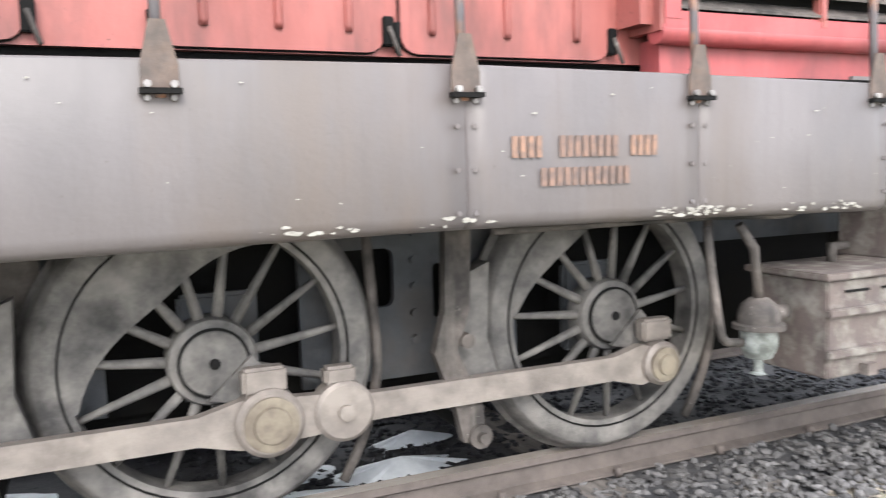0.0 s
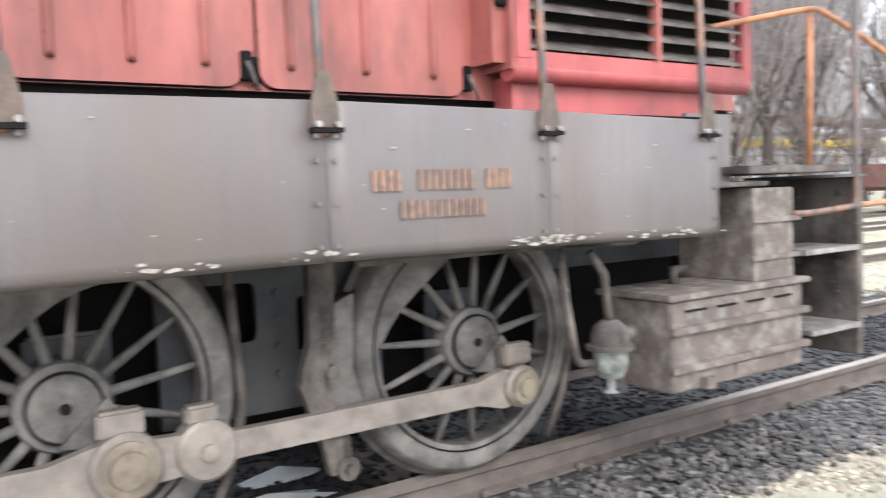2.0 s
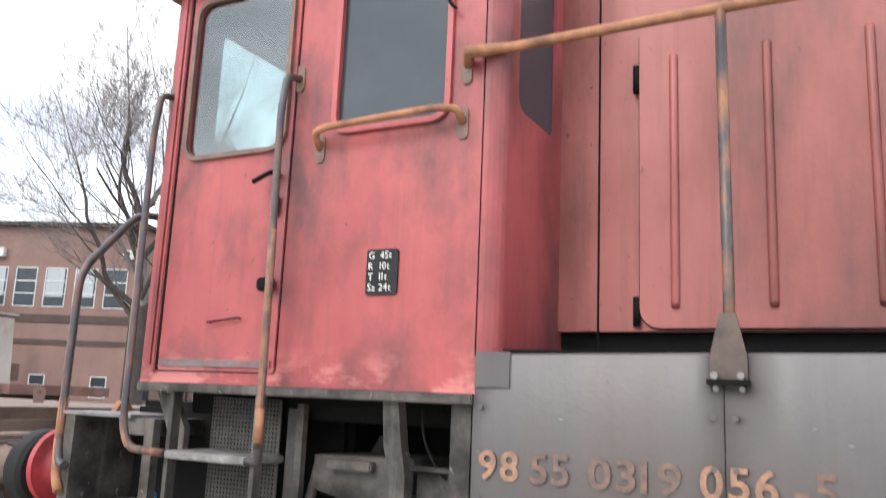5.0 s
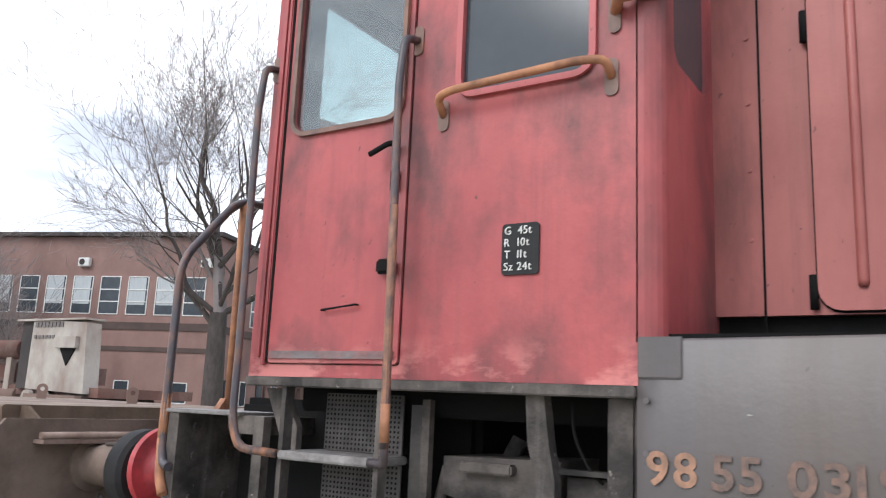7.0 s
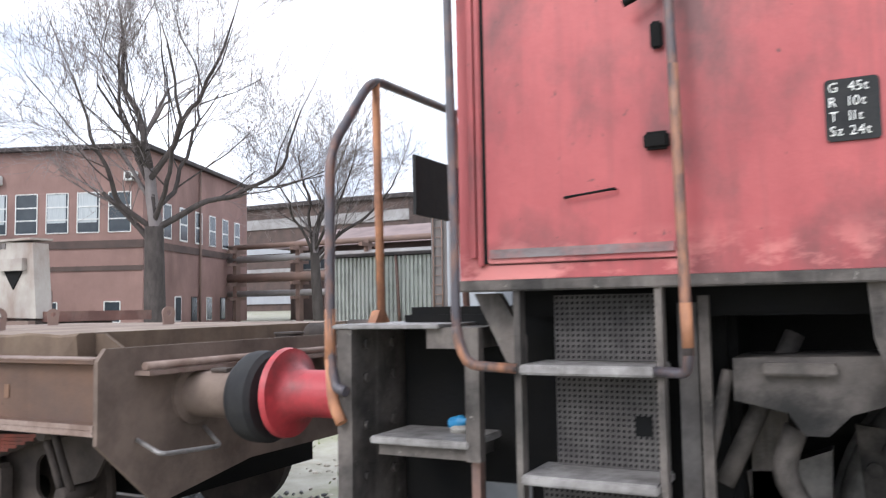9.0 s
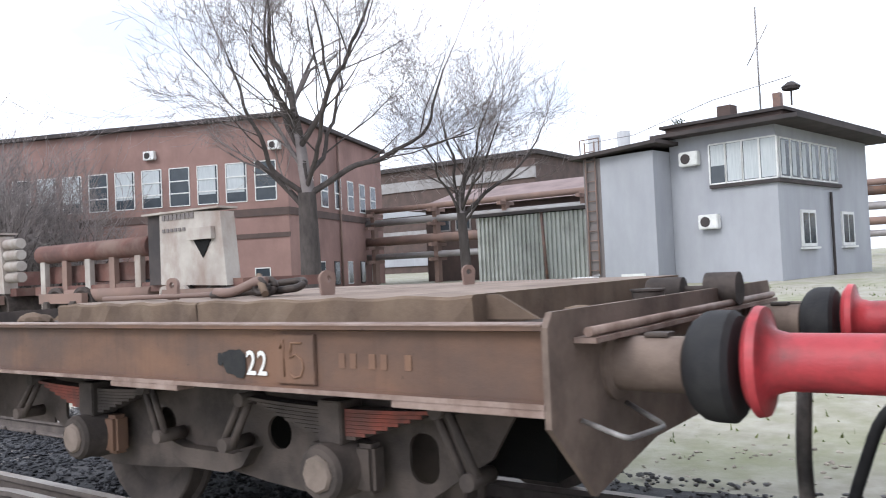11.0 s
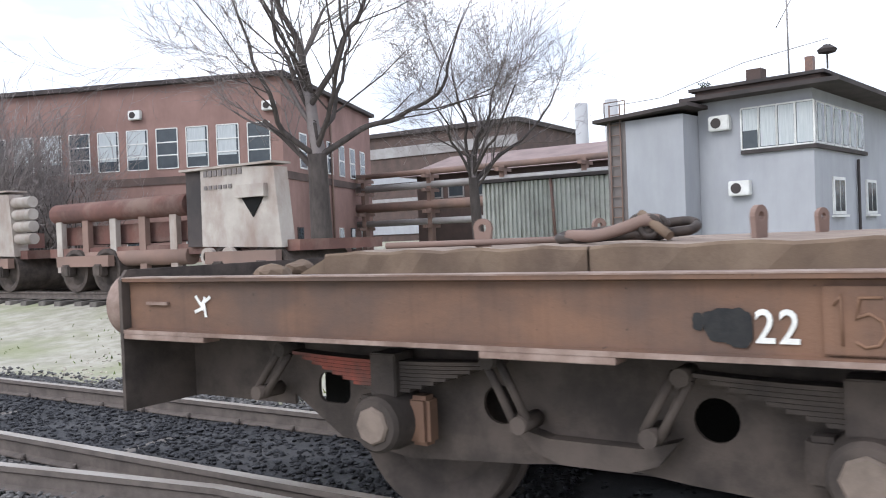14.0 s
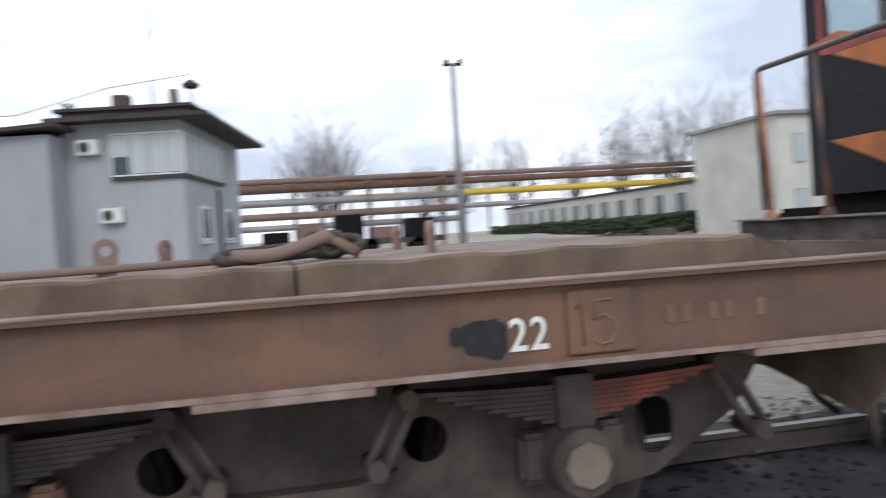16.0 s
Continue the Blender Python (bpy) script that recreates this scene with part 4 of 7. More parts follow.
def front_end():
    part("step_shelf", box(B(), 2.72, 3.16, -1.46, -0.95, 1.30, 1.325, 0.004), GRIME, loco)
    t = part("tool_box", box(B(), 2.40, 3.40, -1.48, -1.06, 0.38, 0.80, 0.008), BOXM, loco, "flaking brown steel tool box below the steps")
    part("box_lid", box(B(), 2.37, 3.44, -1.505, -1.04, 0.80, 0.83, 0.006), BOXM, t)
    for z in (0.645, 0.47):
        part("box_rail", box(B(), 2.385, 3.43, -1.51, -1.48, z, z + 0.035, 0.006), BOXM, t)
    for k in range(4):
        part("vent_slot", box(B(), 2.50 + 0.22 * k, 2.64 + 0.22 * k, -1.488, -1.48, 0.742, 0.752), BLACK, t)
    part("foot_flange", box(B(), 2.6, 2.66, -1.52, -1.48, 0.38, 0.43), BOXM, t)
    part("drain_plate", box(B(), 2.85, 3.05, -1.488, -1.478, 0.4, 0.46), BOXM, t)
    u = part("step_riser", box(B(), 3.03, 3.36, -1.46, -1.0, 0.83, 1.29, 0.006), BOXM, loco, "flaking step riser box")
    part("riser_cap", box(B(), 2.98, 3.42, -1.48, -0.95, 1.36, 1.40, 0.004), GRIME, u)
    part("riser_strip", box(B(), 3.01, 3.40, -1.475, -1.46, 1.12, 1.145), BOXM, u)
    part("riser_strip", box(B(), 3.01, 3.40, -1.475, -1.46, 0.935, 0.96), BOXM, u)
    part("riser_panel", box(B(), 3.05, 3.34, -1.02, -0.99, 1.22, 1.38), GRIME, u)
    part("platform", box(B(), 3.36, 4.0, -1.4, 1.4, 1.36, 1.40, 0.005), GRIME, loco)
    hs = part("headstock", box(B(), 3.96, 4.02, -1.46, 1.46, 0.34, 1.33, 0.006), GRIME, loco, "dark riveted front buffer beam")
    bm = B()
    for y in (-1.35, -1.1):
        for z in (1.24, 1.05, 0.85, 0.6):
            rod(bm, (3.96, y, z), (3.945, y, z), 0.02, seg=8)
    part("rivets", bm, FRAMEM, hs)
    part("beam_cap", box(B(), 3.72, 4.03, -1.47, -0.9, 1.33, 1.345), FRAMEM, hs)
    for z, x0 in ((0.50, 3.5), (0.86, 3.44), (0.93, 3.44)):
        if z != 0.86:
            s = part("foot_step", box(B(), x0, 3.96, -1.48, -1.15, z, z + 0.028, 0.005), STEP, loco, "scuffed steel foot step")
    part("step_bracket", prism(B(), [(3.44, 0.72), (3.52, 0.47), (3.60, 0.47), (3.60, 0.44), (3.5, 0.44), (3.42, 0.6)], "y", -1.17, -1.14), GRIME, loco)
    part("step_gusset", box(B(), 3.5, 3.94, -1.16, -1.13, 0.44, 0.51), GRIME, loco)
    for s in (-1, 1):
        b = part("buffer", lathe(B(), [(0.11, 0.0), (0.11, 0.3), (0.09, 0.32), (0.09, 0.48), (0.2, 0.5), (0.225, 0.52), (0.225, 0.55), (0.15, 0.575), (0, 0.585)], (4.02, 0.875 * s, 1.04), (1, 0, 0), 32), RED_BUFFER if s < 0 else RED_BUFFER, loco)
    for nm, m, pts, r in (("end_handrail", ORANGE, [(3.15, -1.0, 1.75), (3.16, -1.02, 2.02), (3.17, -1.03, 2.14), (3.6, -1.3, 2.22), (3.74, -1.36, 2.24), (4.05, -1.4, 2.13), (4.42, -1.4, 2.02), (4.5, -1.4, 1.9), (4.5, -1.4, 1.25), (4.42, -1.4, 1.18), (4.2, -1.38, 1.17), (4.03, -1.36, 1.17)], 0.016),
                          ("end_handrail", ORANGE, [(3.71, -1.34, 2.23), (3.71, -1.33, 1.40)], 0.017), ("end_handrail", PIPE, [(3.9, -1.47, 2.75), (3.93, -1.47, 1.2), (3.9, -1.47, 1.17), (3.5, -1.47, 1.15), (3.36, -1.46, 1.15)], 0.018),
                          ("end_handrail", ORANGE, [(3.20, -0.98, 2.8), (3.19, -1.0, 1.72)], 0.02)):
        part(nm, pipe(B(), bent(pts, 3, 0.06) if len(pts) > 2 else pts, r), m, loco, "rusty orange and grey tubular handrail")
    # air filter bowl and pipes
    f = part("drain_filter", lathe(B(), [(0.0, 0.75), (0.04, 0.745), (0.07, 0.72), (0.085, 0.68), (0.085, 0.645), (0.105, 0.64), (0.105, 0.62), (0.08, 0.615)], (2.10, -1.40, 0), (0, 0, 1), 24), GRIME, loco, "pot-shaped air filter with a glass bowl")
    part("bowl", lathe(B(), [(0.076, 0.618), (0.078, 0.55), (0.055, 0.5), (0.02, 0.49), (0.02, 0.44), (0.035, 0.43), (0.0, 0.42)], (2.10, -1.40, 0), (0, 0, 1), 24), GLASSY, f)
    part("filter_pipe", pipe(B(), [(2.10, -1.40, 0.74), (2.07, -1.40, 0.95), (2.01, -1.38, 1.05)], 0.02), GRIME, f)
    part("filter_pipe", pipe(B(), bent([(1.86, -1.36, 1.05), (1.87, -1.38, 0.85), (1.89, -1.40, 0.66), (1.91, -1.40, 0.58), (2.01, -1.40, 0.57)], 3, 0.04), 0.018), GRIME, f)
    part("side_port", rod(B(), (2.18, -1.40, 0.66), (2.28, -1.36, 0.67), 0.035), GRIME, f)
    part("air_pipe", pipe(B(), bent([(0.9, -1.36, 1.085), (1.9, -1.38, 1.09), (2.25, -1.40, 1.075), (2.42, -1.34, 1.10)], 3, 0.1), 0.015), DARK_GEAR, loco)
    part("tap", pipe(B(), [(2.75, -1.2, 0.83), (2.75, -1.2, 0.9), (2.85, -1.2, 0.9)], 0.02), GRIME, loco)
    # vacuum lamp and pipe by the rear wheel
    l = part("side_bracket", box(B(), -0.85, -0.77, -1.34, -1.28, 0.92, 1.0, 0.006), GRIME, loco)
    part("bracket_bar", box(B(), -0.825, -0.795, -1.33, -1.3, 0.84, 1.08), GRIME, l)
    part("valve_disc", lathe(B(), [(0.0, 0.0), (0.026, 0.002), (0.033, 0.012), (0.033, 0.06), (0, 0.06)], (-0.72, -1.36, 0.86), (0, 1, 0), 20), LAMPY, l, "yellowish round valve cap")
    part("wire_loop", pipe(B(), bent([(-0.72, -1.34, 0.88), (-0.71, -1.34, 0.93), (-0.69, -1.34, 0.94), (-0.70, -1.34, 0.88)], 3, 0.02), 0.004, 6), STEP, l)
    part("air_hose", pipe(B(), bent([(-0.98, -1.2, 1.08), (-0.98, -1.25, 0.95), (-0.92, -1.28, 0.9), (-0.80, -1.3, 0.9)], 4, 0.06), 0.012), GRIME, l)
    part("sand_box_panel", box(B(), -1.15, -0.55, -0.70, -0.68, 0.46, 1.08), GRIME, loco)


loco_frame()
for _i, _x in enumerate(HUBS):
    wheel(_x, _i < 2)
rods()
brakes()
skirt()
posts()
hood()
front_end()

# ---------- cab and rear end ----------
CX0, CX1, CZ0, CZ1 = -3.39, -1.89, 1.48, 3.22


def cab():
    wd = (-3.245, -2.745, 2.40, 3.08)   # window in the door
    w2 = (-2.50, -2.04, 2.44, 3.14)     # side window
    side = [(CX0, CZ0), (CX1, CZ0), (CX1, CZ1), (CX0, CZ1)]
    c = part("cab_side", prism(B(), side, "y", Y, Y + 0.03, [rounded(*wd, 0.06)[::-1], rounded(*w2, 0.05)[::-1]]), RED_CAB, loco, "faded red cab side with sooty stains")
    part("cab_corner", prism(B(), [(CX1 - 0.005, Y)] + [(CX1 + 0.07 * math.sin(t), Y + 0.07 - 0.07 * math.cos(t)) for t in np.linspace(0, math.pi / 2, 7)] + [(CX1 + 0.03, Y + 0.09), (CX1 - 0.005, Y + 0.04)], "z", CZ0 + 0.12, CZ1), RED, c)
    fw = [(-1.43, 1.6), (-0.90, 1.6), (-0.90, CZ1), (-1.43, CZ1)]
    f = part("cab_front_wall", prism(B(), fw, "x", CX1 + 0.035, CX1 + 0.07, [rounded(-1.37, -0.99, 2.48, 3.2, 0.06)[::-1]]), RED, loco)
    part("front_window", box(B(), CX1 + 0.045, CX1 + 0.055, -1.38, -0.98, 2.47, 3.21), DARKPANE, f, "dark cab front window")
    part("cab_front_wall", box(B(), CX1 + 0.035, CX1 + 0.07, -0.9, 1.3, 1.6, CZ1), RED, loco)
    part("cab_side", box(B(), CX0 + 0.03, CX1, 1.27, 1.3, CZ0, 2.42), RED, loco)
    for a, b in ((CX0, -3.2), (-2.75, -2.5), (-2.04, CX1)):
        part("far_pillar", box(B(), max(a, CX0 + 0.03), b, 1.27, 1.3, 2.42, CZ1), RED, loco)
    # rear end wall, black with orange chevrons, two windows
    holes = [rounded(-1.25, -0.2, 2.5, 3.1, 0.05)[::-1], rounded(0.2, 1.1, 2.5, 3.1, 0.05)[::-1]]
    r = part("cab_end_wall", prism(B(), [(-1.468, CZ0), (1.30, CZ0), (1.30, CZ1), (-1.468, CZ1)], "x", CX0 + 0.002, CX0 + 0.03, holes), BLACKP, loco, "black cab end wall with orange warning chevrons")
    for z0 in (1.58, 2.20):
        for s in (1, -1):
            e = 1.28 if s > 0 else 1.44
            part("warning_stripe", prism(B(), [(s * e, z0 + 0.36), (s * 0.15, z0 - 0.08), (s * 0.15, z0 + 0.14), (s * (e - 0.35), z0 + 0.40)], "x", CX0 - 0.004, CX0 + 0.001), STRIPE, r, "orange warning stripe")
    letters("A25", 0.22, pose(CX0 - 0.006, 1.16, 1.98), pose(0, 0, 0, 90, 0, -90), STENCIL, "unit_number", r, 1.0, 0.012)
    for y, e in ((-1.25, -0.2), (0.2, 1.1)):
        part("rear_window", box(B(), CX0 + 0.01, CX0 + 0.016, y, e, 2.5, 3.1), PANE, r)
        part("window_frame", prism(B(), rounded(y - 0.04, e + 0.04, 2.46, 3.14, 0.06), "x", CX0 - 0.008, CX0, [rounded(y, e, 2.5, 3.1, 0.05)[::-1]]), RED, r)
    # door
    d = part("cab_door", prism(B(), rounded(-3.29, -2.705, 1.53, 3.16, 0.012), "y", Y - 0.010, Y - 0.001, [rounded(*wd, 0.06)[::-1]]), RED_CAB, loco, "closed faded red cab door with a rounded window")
    part("door_gap", frame_ring(B(), -3.292, -2.703, 1.527, 3.162, 0.012, 0.002, Y - 0.003, Y - 0.001), BLACK, d)
    part("door_post", box(B(), -3.322, -3.302, Y - 0.018, Y - 0.001, 1.52, 3.18, 0.004), RED, d)
    part("gap_strip", box(B(), -3.302, -3.291, Y - 0.012, Y - 0.002, 1.53, 3.16), BLACK, d)
    part("window_seal", frame_ring(B(), *wd, 0.06, 0.018, Y - 0.026, Y - 0.012), RAILRED, d)
    part("door_window", prism(B(), rounded(wd[0] - 0.01, wd[1] + 0.01, wd[2] - 0.01, wd[3] + 0.01, 0.06), "y", Y - 0.006, Y), PANE, d)
    part("kick_strip", box(B(), -3.28, -2.72, Y - 0.018, Y - 0.010, 1.545, 1.572), KICK, d)
    part("door_handle", pipe(B(), bent([(-2.745, Y - 0.016, 2.28), (-2.745, Y - 0.06, 2.285), (-2.83, Y - 0.065, 2.25)], 3, 0.02), 0.01), BLACK, d)
    part("lock", box(B(), -2.79, -2.72, Y - 0.05, Y - 0.016, 1.83, 1.88, 0.008), BLACK, d)
    part("lock", box(B(), -2.765, -2.73, Y - 0.03, Y - 0.016, 2.12, 2.2, 0.006), BLACK, d)
    part("pull_wire", pipe(B(), [(-3.03, Y - 0.008, 1.715), (-3.03, Y - 0.03, 1.715), (-2.88, Y - 0.03, 1.73), (-2.88, Y - 0.008, 1.73)], 0.003, 6), BLACK, d)
    part("hinge_strip", box(B(), -3.345, -3.325, Y - 0.022, Y, 1.55, 3.15), RED, loco)
    # side window
    part("window_seal", frame_ring(B(), *w2, 0.05, 0.022, Y - 0.015, Y - 0.001), RED, c)
    part("side_window", prism(B(), rounded(w2[0] - 0.01, w2[1] + 0.01, w2[2] - 0.01, w2[3] + 0.01, 0.05), "y", Y + 0.008, Y + 0.014), DARKPANE, c, "dark dusty side window")
    # weight plate
    p = part("weight_plate", prism(B(), rounded(-2.326, -2.198, 1.808, 1.970, 0.012), "y", Y - 0.008, Y), BLACKP, c, "small black plate with white weights")
    for i, row in enumerate((("G", "45t"), ("R", "10t"), ("T", "11t"), ("Sz", "24t"))):
        for s, x in zip(row, (-2.316, -2.270)):
            letters(s, 0.036, pose(x, Y - 0.0095, 1.936 - 0.038 * i), UP, WHITEP, "weight_line", p, 0.95)
    # roof
    part("cab_roof", prism(B(), [(-1.62, CZ1), (-1.62, CZ1 + 0.05), (-1.45, CZ1 + 0.16), (-0.8, CZ1 + 0.3), (0.8, CZ1 + 0.3), (1.45, CZ1 + 0.16), (1.62, CZ1 + 0.05), (1.62, CZ1)], "x", CX0 - 0.16, CX1 + 0.12), RAILRED, loco, "dark rusty curved cab roof")
    part("gutter", box(B(), CX0 - 0.17, CX1 + 0.12, -1.64, -1.61, CZ1 - 0.02, CZ1 + 0.06), BLACK, loco)
    part("cab_floor", box(B(), CX0 + 0.03, CX1, -1.46, 1.26, CZ0, CZ0 + 0.05), BLACK, loco)
    part("control_desk", box(B(), -2.3, -1.95, -0.9, 0.9, 1.55, 2.35, 0.05), BLACK, loco)
    part("sill", box(B(), CX0 - 0.005, CX1 - 0.005, Y - 0.012, Y + 0.1, CZ0 - 0.035, CZ0 - 0.001, 0.004), GRIME, loco, "worn sill under the cab")
    # grab rails
    for nm, pts, r, m in (("window_grab_rail", [(-2.57, Y, 2.37), (-2.57, Y - 0.05, 2.42), (-2.5, Y - 0.075, 2.425), (-2.05, Y - 0.075, 2.44), (-1.97, Y - 0.05, 2.44), (-1.97, Y, 2.40)], 0.014, ORANGE),
                          ("door_grab_rail", [(-2.69, Y, 2.67), (-2.70, Y - 0.07, 2.66), (-2.705, Y - 0.085, 2.5), (-2.69, Y - 0.09, 1.9), (-2.68, Y - 0.09, 1.25), (-2.69, Y - 0.07, 1.21), (-2.78, Y - 0.02, 1.21)], 0.0145, RAILDARK),
                          ("door_grab_rail", [(-3.37, Y, 2.69), (-3.38, Y - 0.06, 2.68), (-3.385, Y - 0.075, 2.5), (-3.37, Y - 0.08, 1.6), (-3.37, Y - 0.08, 1.33), (-3.34, Y - 0.07, 1.22), (-3.20, Y - 0.02, 1.21)], 0.0145, RAILDARK)):
        g = part(nm, pipe(B(), bent(pts, 3, 0.05), r), m, loco, "worn tubular grab rail")
        x, z = pts[0][0], pts[0][2]
        part("rail_flange", prism(B(), rounded(x - 0.022, x + 0.022, z - 0.055, z + 0.055, 0.02), "y", Y - 0.006, Y), RAILRED, g)
        if nm == "window_grab_rail":
            part("rail_flange", prism(B(), rounded(-1.992, -1.948, 2.34, 2.46, 0.02), "y", Y - 0.006, Y), RAILRED, g)
    part("orange_sleeve", pipe(B(), [(-2.68, Y - 0.09, 1.26), (-2.683, Y - 0.09, 1.42), (-2.69, Y - 0.09, 1.9), (-2.693, Y - 0.0893, 2.05)], 0.0152), RAILWORN, loco, "handrail length with flaking orange paint")
    part("orange_sleeve", pipe(B(), [(-2.68, Y - 0.09, 1.28), (-2.6825, Y - 0.09, 1.40)], 0.0158), ORANGE, loco)
    part("orange_sleeve", pipe(B(), bent([(-3.37, Y - 0.08, 1.34), (-3.366, Y - 0.079, 1.30), (-3.34, Y - 0.07, 1.222), (-3.20, Y - 0.02, 1.21)], 3, 0.05), 0.0155), RAILWORN, loco, "orange painted lower rail end")
    part("rail_flange", prism(B(), rounded(-1.98, -1.94, 2.54, 2.66, 0.018), "y", Y - 0.008, Y), RAILRED, loco)
    part("hook", pipe(B(), bent([(-2.03, Y, 3.0), (-2.03, Y - 0.03, 2.98), (-2.03, Y - 0.03, 2.85), (-2.0, Y - 0.03, 2.82)], 3, 0.02), 0.006, 6), BLACK, loco)


def ladder():
    l = part("ladder", box(B(), -3.213, -3.193, -1.50, -1.455, 0.50, 1.45), GRIME, loco, "steel cab ladder with perforated back plates")
    part("ladder_side", box(B(), -2.785, -2.765, -1.50, -1.455, 0.46, 1.45), GRIME, l)
    part("ladder_stay", box(B(), -2.69, -2.66, -1.365, -1.335, 0.46, 1.42), GRIME, l)
    for z in (1.205, 0.88):
        part("ladder_step", box(B(), -3.19, -2.785, -1.53, -1.30, z - 0.012, z + 0.018, 0.006), STEP, l, "scuffed bright step edge")
    part("ladder_step", box(B(), -3.72, -2.70, -1.56, -1.22, 0.47, 0.50, 0.006), STEP, l, "wide lower foot board")
    for z0, z1, x0 in ((1.225, 1.43, -3.14), (0.90, 1.19, -3.14), (0.52, 0.86, -3.19)):
        part("tread_plate", box(B(), x0, -2.79, -1.335, -1.328, z0, z1), TREAD, l)
        bm = B()
        for i in range(int((-2.80 - x0) / 0.017)):
            for k in range(int((z1 - z0) / 0.017)):
                x, z = x0 + 0.01 + 0.017 * i, z0 + 0.01 + 0.017 * k
                bm.faces.new([bm.verts.new((x + 0.0056 * math.cos(t), -1.3362, z + 0.0056 * math.sin(t))) for t in (0.8, 2.37, 3.94, 5.5)])
        part("perforation", bm, BLACK, l)
    part("keyhole", box(B(), -2.89, -2.84, -1.339, -1.3365, 1.0, 1.06), BLACK, l)
    part("side_tread", box(B(), -2.755, -2.70, -1.335, -1.328, 0.5, 1.40), TREAD, l)
    part("stay", pipe(B(), [(-2.62, -1.3, 1.2), (-2.72, -1.3, 0.8)], 0.02), GRIME, l)
    part("sill_bracket", prism(B(), [(-3.39, 1.44), (-3.30, 1.44), (-3.22, 1.30), (-3.22, 1.2), (-3.28, 1.22), (-3.36, 1.38)], "y", -1.4, -1.37), GRIME, l)
    # gear under the cab
    part("sand_hopper", prism(B(), [(-2.60, 1.24), (-2.18, 1.25), (-2.18, 1.13), (-2.30, 1.09), (-2.36, 1.03), (-2.42, 1.03), (-2.46, 1.09), (-2.60, 1.12)], "y", -1.36, -1.05), DARK_GEAR, loco, "dusty sand box under the cab")
    part("hopper_lid", box(B(), -2.52, -2.33, -1.40, -1.30, 1.195, 1.23, 0.006), GRIME, loco)
    part("hand_lever", prism(B(), [(-2.25, 1.45), (-2.19, 1.45), (-2.17, 1.30), (-2.15, 1.2), (-2.15, 1.07), (-2.21, 1.07), (-2.21, 1.2), (-2.24, 1.30)], "y", -1.47, -1.42), GRIME, loco, "curved steel hanger")
    part("support_column", box(B(), -1.995, -1.91, -1.46, -1.38, 1.06, 1.45, 0.008), GRIME, loco)
    part("column_foot", box(B(), -2.03, -1.88, -1.49, -1.36, 1.03, 1.065, 0.006), DARK_GEAR, loco)
    part("cross_tie", box(B(), -2.16, -1.99, -1.44, -1.40, 1.22, 1.235), DARK_GEAR, loco)
    part("gusset", prism(B(), [(-2.14, 1.21), (-2.0, 1.21), (-2.0, 1.1), (-2.1, 1.05), (-2.14, 1.06)], "y", -1.40, -1.38), DARK_GEAR, loco)
    part("cable", pipe(B(), bent([(-2.12, -1.42, 1.43), (-2.11, -1.43, 1.33), (-2.06, -1.43, 1.24), (-2.02, -1.42, 1.2)], 4, 0.05), 0.005, 6), BLACK, loco)
    part("drain_pipe", pipe(B(), bent([(-2.45, -1.2, 1.03), (-2.5, -1.2, 0.9), (-2.42, -1.18, 0.75), (-2.36, -1.1, 0.6), (-2.3, -1.0, 0.52)], 4, 0.1), 0.035), DARK_GEAR, loco)
    part("brake_lever", prism(B(), [(-2.3, 1.0), (-2.15, 0.98), (-2.08, 0.5), (-2.22, 0.5), (-2.28, 0.75)], "y", -0.86, -0.83), DARK_GEAR, loco)
    part("brake_lever", prism(B(), [(-2.62, 0.85), (-2.52, 0.86), (-2.48, 0.65), (-2.34, 0.48), (-2.45, 0.45), (-2.6, 0.6)], "y", -0.98, -0.94), DARK_GEAR, loco)
    part("diagonal_stay", rod(B(), (-2.45, -1.1, 1.3), (-2.66, -1.2, 0.85), 0.03), DARK_GEAR, loco)
    bm = B()
    for x, z in ((-2.2, 0.92), (-2.17, 0.82), (-2.19, 0.72), (-2.13, 0.6), (-2.3, 0.68), (-2.25, 0.86)):
        lathe(bm, [(0.025, 0), (0.025, -0.02), (0, -0.022)], (x, -0.86, z), (0, 1, 0), 10)
    part("bolts", bm, DARK_GEAR, loco)
    # Added near-black blocks and plate that stand in for shade under the cab.
    part("rear_tank", box(B(), -3.84, -2.62, -1.10, 1.10, 0.42, 1.40, 0.03), BLACK, loco, "near-black block added as the shade under the cab")
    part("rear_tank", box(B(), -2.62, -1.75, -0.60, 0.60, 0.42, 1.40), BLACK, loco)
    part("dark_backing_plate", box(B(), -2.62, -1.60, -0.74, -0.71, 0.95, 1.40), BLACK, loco)


